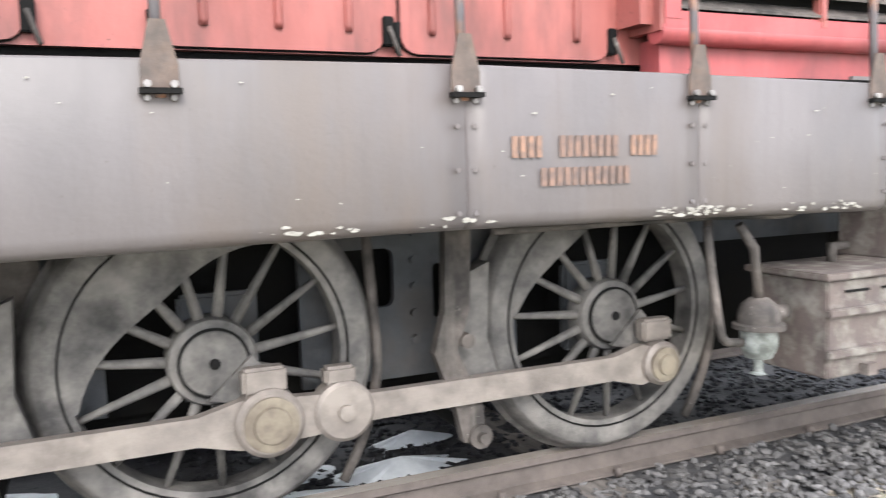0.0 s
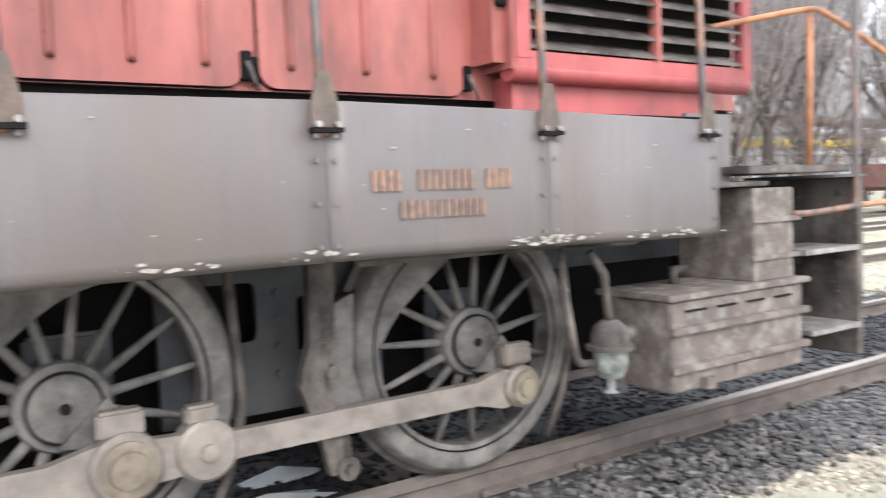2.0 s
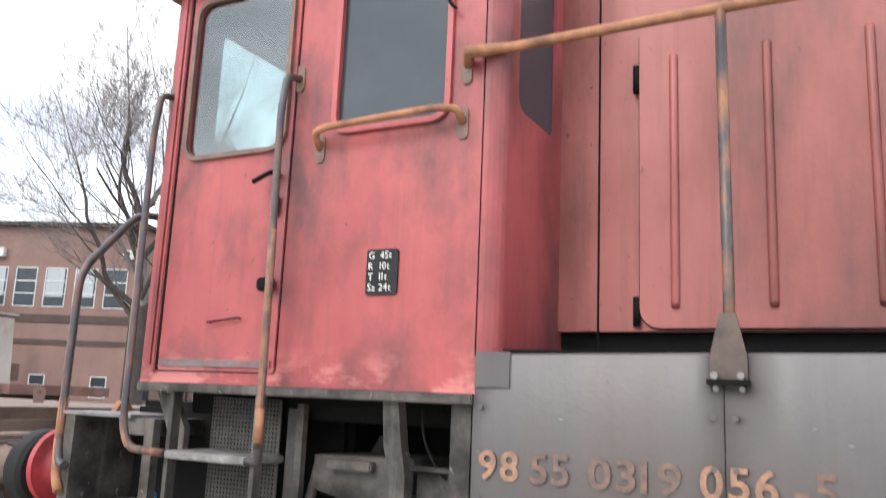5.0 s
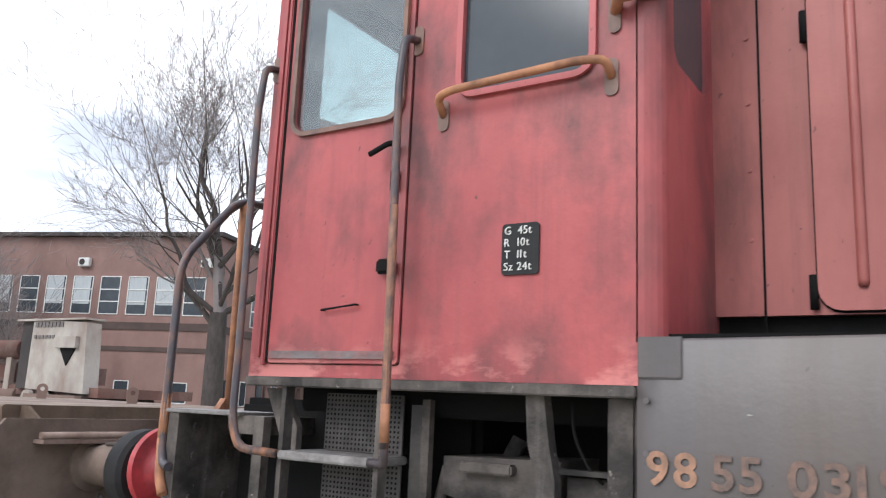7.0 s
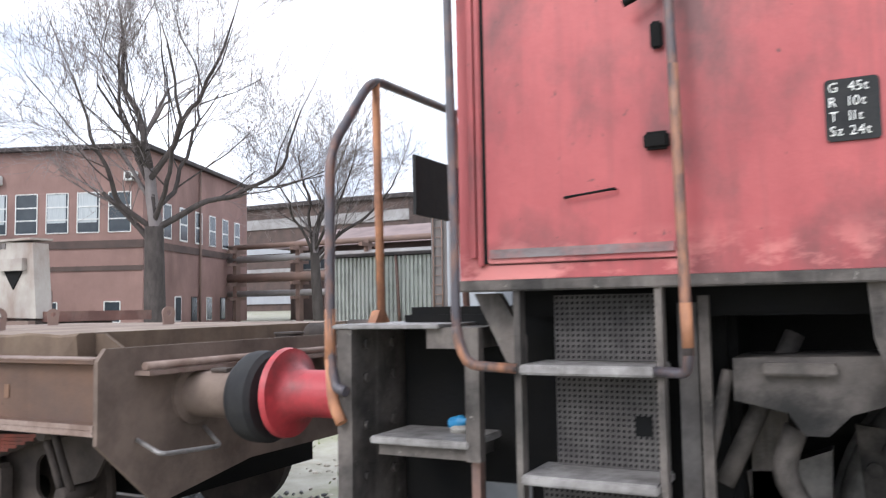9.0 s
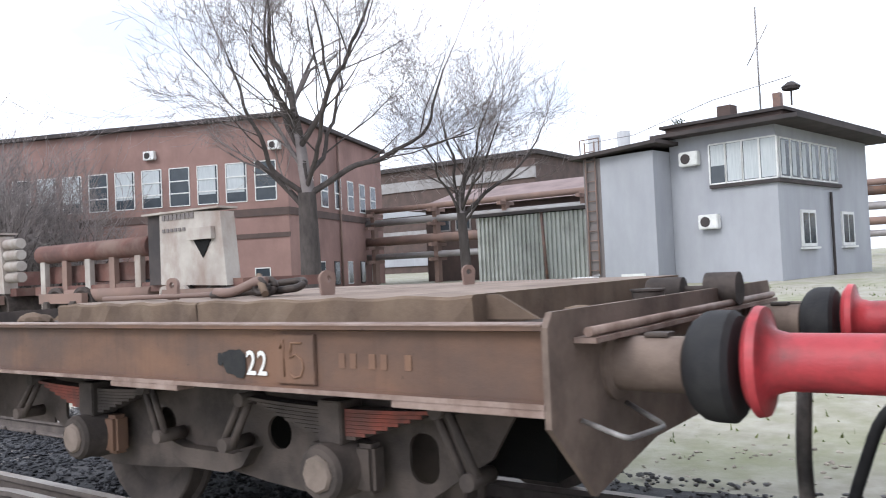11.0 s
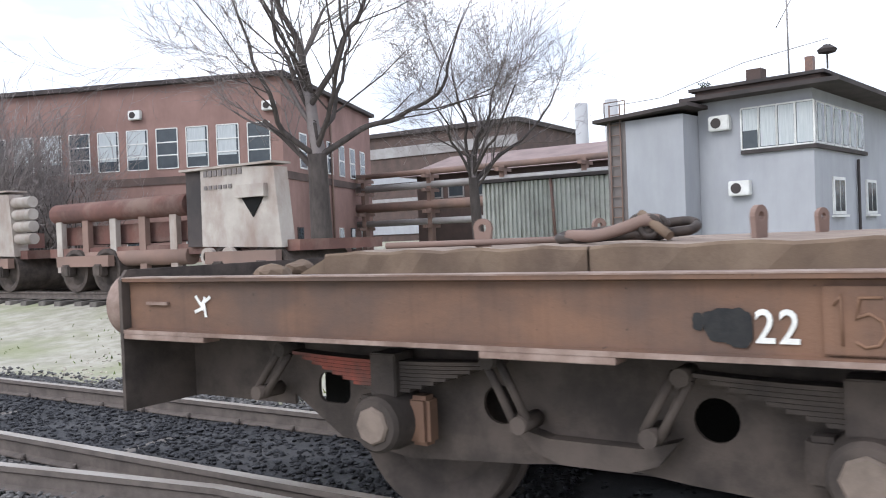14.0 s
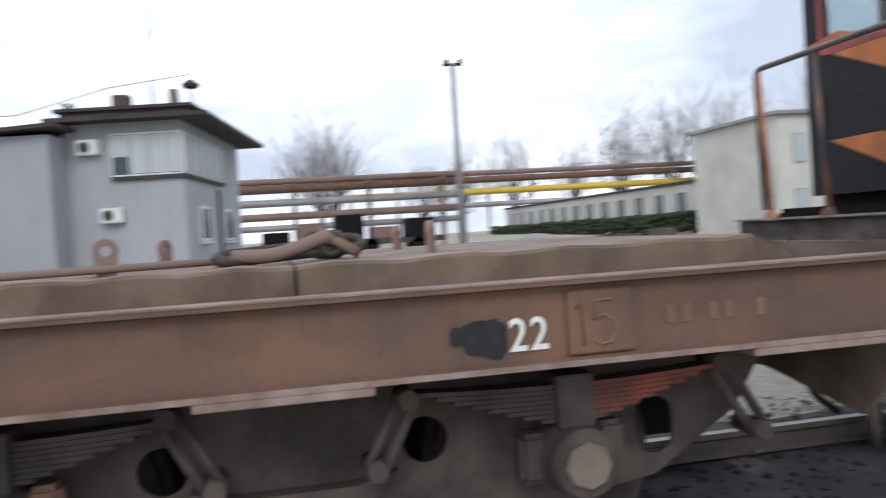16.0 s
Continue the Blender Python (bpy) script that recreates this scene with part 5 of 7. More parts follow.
def rear_end():
    hs = part("headstock", prism(B(), [(-1.40, 1.325), (1.40, 1.325), (1.40, 0.4), (-1.40, 0.4)], "x", -3.93, -3.87), GRIME, loco, "scraped riveted rear buffer beam")
    bm = B()
    for y in (-1.31, -1.12):
        for z in (1.27, 1.15, 0.98, 0.8):
            rod(bm, (-3.87, y, z), (-3.855, y, z), 0.018, seg=8)
    part("rivets", bm, GRIME, hs)
    part("platform", box(B(), -3.98, -3.52, -1.41, 1.41, 1.327, 1.342, 0.004), STEP, loco, "scuffed end platform plate")
    part("platform_edge", box(B(), -3.58, -3.4, -1.38, 1.38, 1.26, 1.33), GRIME, loco)
    part("rear_step", box(B(), -3.78, -3.41, -1.43, -1.15, 0.94, 0.965, 0.005), STEP, loco, "scuffed rear foot step")
    part("step_strap", box(B(), -3.42, -3.37, -1.42, -1.38, 0.9, 1.33), GRIME, loco)
    part("red_post", box(B(), -3.42, -3.39, -1.38, -1.34, 0.48, 0.92), RAILRED, loco)
    part("perforated_panel", box(B(), -3.38, -3.22, -1.36, -1.35, 0.5, 0.83), FRAMEM, loco)
    part("step_bracket", box(B(), -3.76, -3.42, -1.4, -1.2, 0.90, 0.938), GRIME, loco)
    for s in (-1, 1):
        b = part("buffer", lathe(B(), [(0.12, 0.03), (0.12, -0.02), (0.10, -0.03), (0.10, -0.47), (0.112, -0.51), (0.14, -0.533), (0.19, -0.542), (0.195, -0.57), (0.16, -0.595), (0, -0.605)], (-3.93, 0.95 * s, 1.04), (1, 0, 0), 36), RED_BUFFER, loco, "red painted buffer")
        part("buffer_base", box(B(), -3.99, -3.93, 0.95 * s - 0.17, 0.95 * s + 0.17, 0.87, 1.21, 0.01), GRIME, b)
    # railing across the end
    z = 2.35
    r1 = part("end_railing", pipe(B(), bent([(-3.88, -1.42, 1.11), (-3.93, -1.41, 1.12), (-3.96, -1.40, 1.22), (-3.955, -1.40, 1.97), (-3.96, -1.10, z - 0.04), (-4.0, -0.3, z), (-4.0, 1.0, z), (-3.99, 1.02, 2.2), (-3.95, 1.05, 1.4)], 4, 0.09), 0.019), RAILDARK, loco, "dark grey tubular end railing with orange feet")
    part("orange_sleeve", pipe(B(), [(-3.96, -1.40, 1.2), (-3.96, -1.398, 1.40)], 0.0205), ORANGE, r1)
    part("orange_sleeve", pipe(B(), bent([(-3.90, -1.42, 1.0), (-3.94, -1.41, 1.06), (-3.96, -1.40, 1.22)], 3, 0.05), 0.0205), ORANGE, r1)
    for y, m in ((-1.07, ORANGE), (-0.28, RAILRED), (0.40, PIPE), (0.98, ORANGE)):
        p = part("railing_post", pipe(B(), [(-3.945, y, 1.34), (-3.96 if y < -1 else -4.0, y, z - 0.05 if y < -1 else z)], 0.017), m, r1)
        part("post_foot", prism(B(), [(y - 0.055, 1.342), (y + 0.055, 1.342), (y + 0.02, 1.39), (y - 0.02, 1.39)], "x", -3.975, -3.94), m, p)
    s = part("end_sign", prism(B(), [(-0.76, 1.80), (0.5, 1.79), (0.5, 2.06), (-0.76, 2.06)], "x", -3.968, -3.953), BLACKP, r1, "plain black plate hung on the railing")
    # coupling gear between the vehicles
    part("air_hose", pipe(B(), bent([(-3.95, -0.35, 0.95), (-4.2, -0.35, 0.8), (-4.35, -0.35, 0.35), (-4.15, -0.35, 0.15)], 5, 0.15), 0.024), RUBBER, loco, "hanging rubber brake hose")
    part("air_hose", pipe(B(), bent([(-3.95, 0.35, 0.95), (-4.15, 0.35, 0.8), (-4.2, 0.35, 0.3), (-4.0, 0.35, 0.15)], 5, 0.15), 0.024), RUBBER, loco)
    bm = B()
    pipe(bm, bent([(-3.93, -0.06, 1.0), (-4.4, -0.06, 0.97), (-5.0, -0.06, 1.0)], 3, 0.1), 0.03)
    pipe(bm, bent([(-3.93, 0.06, 1.0), (-4.4, 0.06, 0.97), (-5.0, 0.06, 1.0)], 3, 0.1), 0.03)
    rod(bm, (-4.45, -0.2, 0.97), (-4.45, 0.2, 0.97), 0.035)
    part("screw_coupling", bm, GRIME, loco, "greasy screw coupling")
    part("loose_chain", pipe(B(), bent([(-4.45, -0.5, 0.9), (-4.47, -0.5, 0.6), (-4.45, -0.5, 0.2)], 2, 0.1), 0.03), GRIME, loco)


cab()
ladder()
rear_end()

bottle = thing("bottle", "crumpled blue plastic bottle stuck on the buffer beam steps", "bottle", (-3.55, -1.2, 0.985))
part("bottle_body", lathe(B(), [(0, 0), (0.022, 0.003), (0.024, 0.05), (0.009, 0.07), (0.009, 0.08), (0, 0.081)], (-3.56, -1.24, 0.992), (0.9, -0.3, 0.2), 14), BLUEP, bottle)
rag = single("rag", lathe(B(), [(0, 0), (0.035, 0.0), (0.04, 0.012), (0.02, 0.03), (0, 0.035)], (-3.52, -1.25, 0.966), (0, 0, 1), 9), CHIP, "dirty white rag on the foot step", "rag")

# ---------- the flat wagon ----------
wagon = thing("flat_wagon", "rusty brown four-wheeled flat wagon with a slab deck", "wagon", (-7.35, 0, 0))
WX0, WX1, WY = -9.69, -5.05, -1.49
WZ0, WZ1 = 0.925, 1.205


def wagon_body():
    for s in (1, -1):
        prof = [(WY, WZ1), (WY, WZ1 - 0.016), (WY + 0.045, WZ1 - 0.024), (WY + 0.045, WZ0 + 0.024), (WY, WZ0 + 0.016), (WY, WZ0), (WY + 0.085, WZ0), (WY + 0.085, WZ1)]
        b = part("side_channel", prism(B(), [(y * s, z) for y, z in prof], "x", WX0 + 0.02, WX1 - 0.01), RUST, wagon, "rusty steel side channel")
        part("top_flange", box(B(), WX0 + 0.02, WX1 - 0.012, min(s * (WY - 0.003), s * (WY + 0.12)), max(s * (WY - 0.003), s * (WY + 0.12)), WZ1, WZ1 + 0.006), RUST_EDGE, b, "rubbed pale top flange")
        if s > 0:
            side = b
        part("lower_flange_edge", box(B(), WX0 + 0.02, WX1 - 0.012, min(s * (WY - 0.003), s * (WY + 0.01)), max(s * (WY - 0.003), s * (WY + 0.01)), WZ0 - 0.002, WZ0 + 0.017), RUST_EDGE, b)
    for a, b in ((WX0 + 0.02, WX0 + 0.62), (-7.56, -7.02), (-5.72, WX1 - 0.01)):
        part("flange_plate", box(B(), a, b, WY - 0.004, WY + 0.1, WZ0 - 0.03, WZ0 - 0.003, 0.003), RUST_EDGE, side)
    # ends
    for x, s in ((WX0, 1), (WX1, -1)):
        lower = [(-1.49, 0.86), (-1.17, 0.56), (-0.55, 0.66), (0.55, 0.66), (1.17, 0.56), (1.49, 0.86)] if s < 0 else [(-1.49, 0.52), (-0.9, 0.52), (-0.6, 0.62), (0.6, 0.62), (0.9, 0.52), (1.49, 0.52)]
        top = [(1.49, 1.2), (1.45, 1.25), (-1.45, 1.25), (-1.49, 1.2)]
        e = part("end_plate", prism(B(), lower + top, "x", x - 0.012, x + 0.012), DUST if s > 0 else ENDPLATE, wagon, "dusty shaped end plate")
        part("end_angle", box(B(), min(x, x - 0.1 * s), max(x, x - 0.1 * s), -1.3, 1.3, 1.13, 1.15), RUST_EDGE, e)
        for k in (-1, 1):
            d = -s
            ex = 0.14 if s > 0 else 0.0
            b = part("buffer", lathe(B(), [(0.14, 0.0), (0.14, 0.03), (0.105, 0.04), (0.105, 0.3), (0.12, 0.31)], (x, 0.95 * k, 1.02), (d, 0, 0), 28), DUST if s > 0 else ENDPLATE, wagon, "dusty wagon buffer")
            part("buffer_head", lathe(B(), [(0.1, 0.3), (0.1, 0.31 + ex), (0.14, 0.32 + ex), (0.17, 0.34 + ex), (0.195, 0.375 + ex), (0.20, 0.40 + ex), (0.20, 0.47 + ex), (0.18, 0.49 + ex), (0.0, 0.495 + ex)], (x, 0.95 * k, 1.02), (d, 0, 0), 30), RUST_EDGE if s > 0 else RUBBER, b, "round buffer head")
            part("stencil_ring", prism(B(), rounded(0.95 * k - 0.04, 0.95 * k + 0.04, 1.122, 1.14, 0.008), "x", x + d * 0.15, x + d * 0.24), DUST, b)
        part("step_stirrup", pipe(B(), bent([(x - 0.03 * s, -1.30, 0.86), (x - 0.22 * s, -1.35, 0.82), (x - 0.22 * s, -1.0, 0.80), (x - 0.03 * s, -0.9, 0.86)], 3, 0.04), 0.01, 8), STEP, e)
    part("far_end_pipe", pipe(B(), [(-4.98, -1.3, 1.17), (-4.98, 1.3, 1.17)], 0.018), RUST_EDGE, wagon)
    part("end_box_panel", box(B(), WX0 + 0.02, -8.92, -1.04, -1.02, 0.53, WZ0 - 0.005), DUST, wagon, "dark panel behind the end of the side channel")
    # deck slab with side seam, sloping gussets, end tools
    for a, b in ((-8.55, -7.232), (-7.222, -5.52)):
        n = 14
        bm = B()
        rows = [[(a + (b - a) * i / n, -1.2 + 0.008 * math.sin(i * 2.3), 1.17), (a + (b - a) * i / n, -1.2 + 0.006 * math.sin(i * 1.7), 1.29 + 0.006 * math.sin(i * 1.9 + a)), (a + (b - a) * i / n, -1.19, 1.302 + 0.006 * math.sin(i * 1.9 + a)),
                 (a + (b - a) * i / n, 1.2, 1.308), (a + (b - a) * i / n, 1.2, 1.17)] for i in range(n + 1)]
        vr = [[bm.verts.new(p) for p in r] for r in rows]
        for u, v in zip(vr, vr[1:]):
            for k in range(4):
                f = bm.faces.new((u[k], u[k + 1], v[k + 1], v[k]))
                f.material_index = 1 if k >= 2 else 0
        bm.faces.new(vr[0])
        bm.faces.new(vr[-1][::-1])
        d = part("deck_slab", bm, SLABSIDE, wagon, "dusty brown thick deck slab")
        d.data.materials.append(DECK)
    for y in (-1.1, 0.9):
        part("deck_gusset", prism(B(), [(-5.52, 1.2), (-5.52, 1.30), (-5.46, 1.30), (-5.28, 1.2)], "y", y, y + 0.02), SLABSIDE, wagon)
        part("deck_gusset", prism(B(), [(-8.55, 1.2), (-8.55, 1.28), (-8.62, 1.28), (-8.8, 1.2)], "y", y, y + 0.02), SLABSIDE, wagon)
    part("wagon_floor", box(B(), WX0 + 0.03, WX1 - 0.03, -1.38, 1.38, 1.13, 1.17), DUST, wagon)
    # Near-black sill, then an added box that paints the shade under the floor.
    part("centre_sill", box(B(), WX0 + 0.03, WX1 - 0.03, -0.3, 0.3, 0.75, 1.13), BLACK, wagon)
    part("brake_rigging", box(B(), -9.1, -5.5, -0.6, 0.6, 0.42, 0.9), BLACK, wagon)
    part("brake_cylinder", lathe(B(), [(0, 0), (0.06, 0), (0.07, 0.02), (0.07, 0.2), (0.02, 0.21), (0.02, 0.32), (0.09, 0.33), (0.09, 0.5), (0, 0.5)], (-5.45, 0.5, 1.24), (1, 0, 0), 20), DUST, wagon, "small brake cylinder on the end floor")
    part("pot", lathe(B(), [(0, 1.17), (0.08, 1.17), (0.08, 1.25), (0.09, 1.255), (0.09, 1.265), (0, 1.27)], (-5.3, 0.1, 0), (0, 0, 1), 16), DUST, wagon)
    # numbers
    letters("22", 0.152, pose(-6.572, WY + 0.0375, 0.985), UP, WHITEP, "painted_number", side, 0.85, 0.012)
    bm = B()
    for cx, cz, rx, rz, k in ((-6.655, 1.038, 0.076, 0.055, 3), (-6.625, 1.015, 0.045, 0.048, 11), (-6.68, 1.053, 0.06, 0.03, 17), (-6.75, 1.048, 0.018, 0.03, 23)):
        outline = []
        for i in range(44):
            a = 6.283 * i / 44
            q = (abs(math.cos(a)) ** 3 + abs(math.sin(a)) ** 3) ** (-1 / 3) * (1 + 0.16 * noise.noise(Vector((math.cos(a) * 3, math.sin(a) * 3, k))))
            outline.append(bm.verts.new((cx + rx * q * math.cos(a), WY + 0.039 - 0.0003 * k / 3, cz + rz * q * math.sin(a))))
        bm.faces.new(outline)
    part("sprayed_out_number", bm, BLACKP, side, "black sprayed patch")
    pl = part("number_plate_blank", box(B(), -6.375, -6.145, WY + 0.027, WY + 0.047, 0.955, 1.165, 0.004), RUST, side, "welded plate with a raised number")
    wy = WY + 0.026
    part("welded_number", pipe(B(), [(-6.345, wy, 1.105), (-6.325, wy, 1.135), (-6.322, wy, 0.985)], 0.005, 6), SCUFF, pl)
    part("welded_number", pipe(B(), [(-6.215, wy, 1.13), (-6.275, wy, 1.13), (-6.282, wy, 1.07), (-6.25, wy, 1.082), (-6.215, wy, 1.06), (-6.207, wy, 1.025), (-6.225, wy, 0.99), (-6.262, wy, 0.982), (-6.288, wy, 1.0)], 0.005, 6), SCUFF, pl)
    bm = B()
    for i, (dx, dz, a) in enumerate(((0, 0, 20), (0.03, 0.03, 70), (0.0, 0.04, 130), (0.04, 0.0, 100), (0.05, 0.045, 30))):
        c, s_ = math.cos(radians(a)), math.sin(radians(a))
        x, z = -9.14 + dx, 1.05 + dz
        bm.faces.new([bm.verts.new((x + u * c - v * s_, WY + 0.039 - 0.0004 * i, z + u * s_ + v * c)) for u, v in ((-0.035, -0.008), (0.035, -0.008), (0.035, 0.008), (-0.035, 0.008))])
    part("white_scrawl", bm, WHITEP, side, "small white painted scrawl")
    for k, x in enumerate((-6.02, -5.96, -5.86, -5.80, -5.68)):
        part("faded_mark", box(B(), x, x + 0.032, WY + 0.0405, WY + 0.042, 1.03, 1.09), SCUFF, side)
    part("label_slot", box(B(), -9.52, -9.36, WY + 0.025, WY + 0.041, 1.07, 1.085), RUST_EDGE, side)


def wagon_gear():
    for s in (1, -1):
        holes = [ring2(0.085, 20, -7.71, 0.625)[::-1], ring2(0.085, 20, -6.80, 0.635)[::-1], rounded(-8.74, -8.54, 0.56, 0.71, 0.05)[::-1], rounded(-5.98, -5.82, 0.48, 0.70, 0.07)[::-1]]
        outline = [(-9.1, 0.86), (-5.4, 0.86), (-5.55, 0.62), (-5.9, 0.40), (-6.3, 0.34), (-6.9, 0.38), (-7.25, 0.42), (-7.6, 0.38), (-8.2, 0.34), (-8.6, 0.40), (-8.95, 0.62)]
        f = part("axle_guard_plate", prism(B(), [(x, z) for x, z in outline], "y", s * -1.06, s * -1.04, holes), DUST, wagon, "dust-caked axle guard plate with round holes")
        part("guard_rib", prism(B(), [(-7.62, 0.56), (-7.45, 0.52), (-7.06, 0.52), (-6.92, 0.56), (-7.0, 0.46), (-7.12, 0.42), (-7.4, 0.42), (-7.52, 0.46)], "y", s * -1.14, s * -1.05), DUST, f)
        for x in (-8.2, -6.28):
            sp = part("leaf_spring", box(B(), x - 0.07, x + 0.07, min(s * -1.10, s * -1.25), max(s * -1.10, s * -1.25), 0.66, 0.85, 0.006), DUST, wagon, "sagging leaf spring")
            for k in range(8):
                hl = 0.56 - 0.062 * k
                bm = B()
                m = 10
                top = [(x + hl * (2 * i / m - 1), 0.835 - 0.0172 * k + 0.02 * (2 * i / m - 1) ** 2 * (hl / 0.56) ** 2 - 0.02) for i in range(m + 1)]
                prism(bm, top + [(u, v - 0.0152) for u, v in top[::-1]], "y", s * -1.13, s * -1.22)
                part("spring_leaf", bm, DUST, sp)
            o = -1 if x < -7 else 1
            for k in range(7):
                hl = 0.558 - 0.062 * k
                us = [0.072 + (hl - 0.072) * i / 6 for i in range(7)]
                top = [(x + o * u, 0.8152 - 0.0172 * k + 0.02 * (u / 0.56) ** 2) for u in us]
                part("painted_leaf", prism(B(), top + [(u, v - 0.0158) for u, v in top[::-1]], "y", s * -1.2195, s * -1.2245), SPRING, sp, "leaf side in red oxide paint")
            a = part("axle_box", lathe(B(), [(0.0, -1.335), (0.11, -1.33), (0.125, -1.31), (0.125, -1.22), (0.135, -1.2), (0.135, -1.08), (0, -1.08)], (x, 0, 0.545), (0, s, 0), 28), DUST, wagon, "round dusty axle box")
            part("axle_box_lug", box(B(), x + 0.09, x + 0.2, min(s * -1.10, s * -1.2), max(s * -1.10, s * -1.2), 0.44, 0.66, 0.02), SCUFF if x < -7 else DUST, a)
            part("box_cover", lathe(B(), [(0.0, -1.352), (0.075, -1.35), (0.085, -1.338), (0.085, -1.325)], (x, 0, 0.545), (0, s, 0), 8), DUST_PALE, a, "pale rubbed end cover")
            part("spring_saddle", box(B(), x - 0.055, x + 0.055, min(s * -1.12, s * -1.23), max(s * -1.12, s * -1.23), 0.66, 0.71, 0.005), DUST, a)
            part("axle_box_lug", box(B(), x - 0.2, x - 0.09, min(s * -1.10, s * -1.2), max(s * -1.10, s * -1.2), 0.46, 0.64, 0.02), DUST, a)
            w = part("wheel", lathe(B(), [(0.06, -0.8), (0.30, -0.80), (0.36, -0.845), (0.44, -0.85), (0.45, -0.84), (0.455, -0.76), (0.48, -0.745), (0.48, -0.72), (0.38, -0.72), (0.06, -0.76)], (x, 0, 0.455), (0, s, 0), 44), DUST, wagon)
            if s > 0:
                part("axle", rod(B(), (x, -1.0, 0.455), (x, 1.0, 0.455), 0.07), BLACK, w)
        for tx, tz, bx_, bz in ((-7.67, 0.84, -7.53, 0.59), (-6.88, 0.82, -7.0, 0.59), (-8.82, 0.84, -8.98, 0.62), (-5.70, 0.84, -5.55, 0.57)):
            sh = part("spring_shackle", rod(B(), (bx_, s * -1.08, bz), (bx_, s * -1.26, bz), 0.036, seg=10), DUST, wagon)
            d = Vector((bx_ - tx, 0, bz - tz)).normalized() * 0.025
            nrm = Vector((-d.z, 0, d.x)).normalized() * 0.03
            for k in (-1, 1):
                part("shackle_link", rod(B(), Vector((tx, s * -1.2, tz)) + k * nrm, Vector((bx_, s * -1.22, bz)) + k * nrm, 0.019, seg=8), DUST, sh)
            part("shackle_pin", rod(B(), (tx, s * -1.1, tz), (tx, s * -1.25, tz), 0.035, seg=10), DUST, sh)


wagon_body()
wagon_gear()


def chain():
    c = thing("chain_sling", "dark long-link chain sling with a rusty hook on the deck", "chain", (-7.2, -0.85, 1.31))

    def link(x0, x1, y, z, tilt, half, r, m, name="chain_link", label=""):
        h = (x1 - x0) / 2 - half
        mt = pose((x0 + x1) / 2, y, z, tilt[0], tilt[1], tilt[2])
        loop = [mt @ Vector((half * math.cos(t) + (h if math.cos(t) > 0 else -h), half * math.sin(t), 0)) for t in np.linspace(0, 2 * math.pi, 21)[:-1]]
        part(name, pipe(B(), loop + [loop[0].copy()], r, 8), m, c, label)
    link(-7.50, -7.06, -0.84, 1.345, (12, -3, 3), 0.06, 0.021, CHAINM)
    link(-7.16, -6.94, -0.74, 1.36, (25, -4, 18), 0.05, 0.021, CHAINM)
    link(-7.17, -7.03, -0.86, 1.365, (70, 5, 20), 0.04, 0.019, CHAINM)
    part("hook_shank", pipe(B(), bent([(-7.44, -0.90, 1.34), (-7.30, -0.92, 1.335), (-7.20, -0.91, 1.36), (-7.10, -0.90, 1.395), (-7.05, -0.88, 1.39)], 3, 0.05), 0.026), PIPERUST, c, "thick rusty hook shank")
    part("hook_pin", rod(B(), (-7.13, -0.86, 1.42), (-6.985, -0.95, 1.325), 0.02, seg=10), SLABSIDE, c, "short rusty pin")
    part("hook_ring", pipe(B(), [(-7.08 + 0.038 * math.cos(t), -0.90, 1.365 + 0.038 * math.sin(t)) for t in np.linspace(0, 2 * math.pi, 15)], 0.015, 8), CHAINM, c)


chain()
bar = single("steel_bar", pipe(B(), [(-8.3, -1.05, 1.325), (-7.7, -0.8, 1.325), (-7.2, -0.62, 1.325)], 0.015), PIPERUST, "long thin rusty bar lying on the deck", "bar")


def lifting_eye(x, y, t):
    m = thing("lifting_eye", "rusty welded lifting eye on the deck", "lifting eye", (x, y, 1.30), group="lifting eyes on the deck", turn=t)
    part("eye_plate", prism(B(), [(-0.036, 0.0), (0.036, 0.0), (0.042, 0.075)] + [(0.045 * math.cos(a), 0.09 + 0.045 * math.sin(a)) for a in np.linspace(0.0, math.pi, 10)] + [(-0.042, 0.075)], "y", -0.012, 0.012, [ring2(0.019, 10, 0, 0.09)[::-1]]), PIPERUST, m, local=True)
    return m


for _x, _y, _t in ((-7.88, -0.86, 10), (-7.83, 0.44, 55), (-6.68, -0.80, 68), (-6.62, 0.44, 60)):
    lifting_eye(_x, _y, _t)


def debris(x, y, r, zz):
    bm = B()
    bmesh.ops.create_icosphere(bm, subdivisions=2, radius=r, matrix=Matrix.Translation((x, y, zz)))
    for v in bm.verts:
        v.co += 0.35 * r * noise.noise_vector(v.co * 14)
        v.co.z = max(zz - r * 0.45, zz + (v.co.z - zz) * 0.55)
    single("scrap_lump", bm, SLABSIDE, "rusty scrap lump on the wagon floor", "scrap", group="scrap on the wagon floor")


for _d in ((-8.95, -1.15, 0.09, 1.205), (-9.1, -1.0, 0.07, 1.2), (-8.85, -0.8, 0.1, 1.21), (-9.25, -0.6, 0.09, 1.205), (-5.3, -0.7, 0.07, 1.2)):
    debris(*_d)

# ---------- buildings and distance ----------


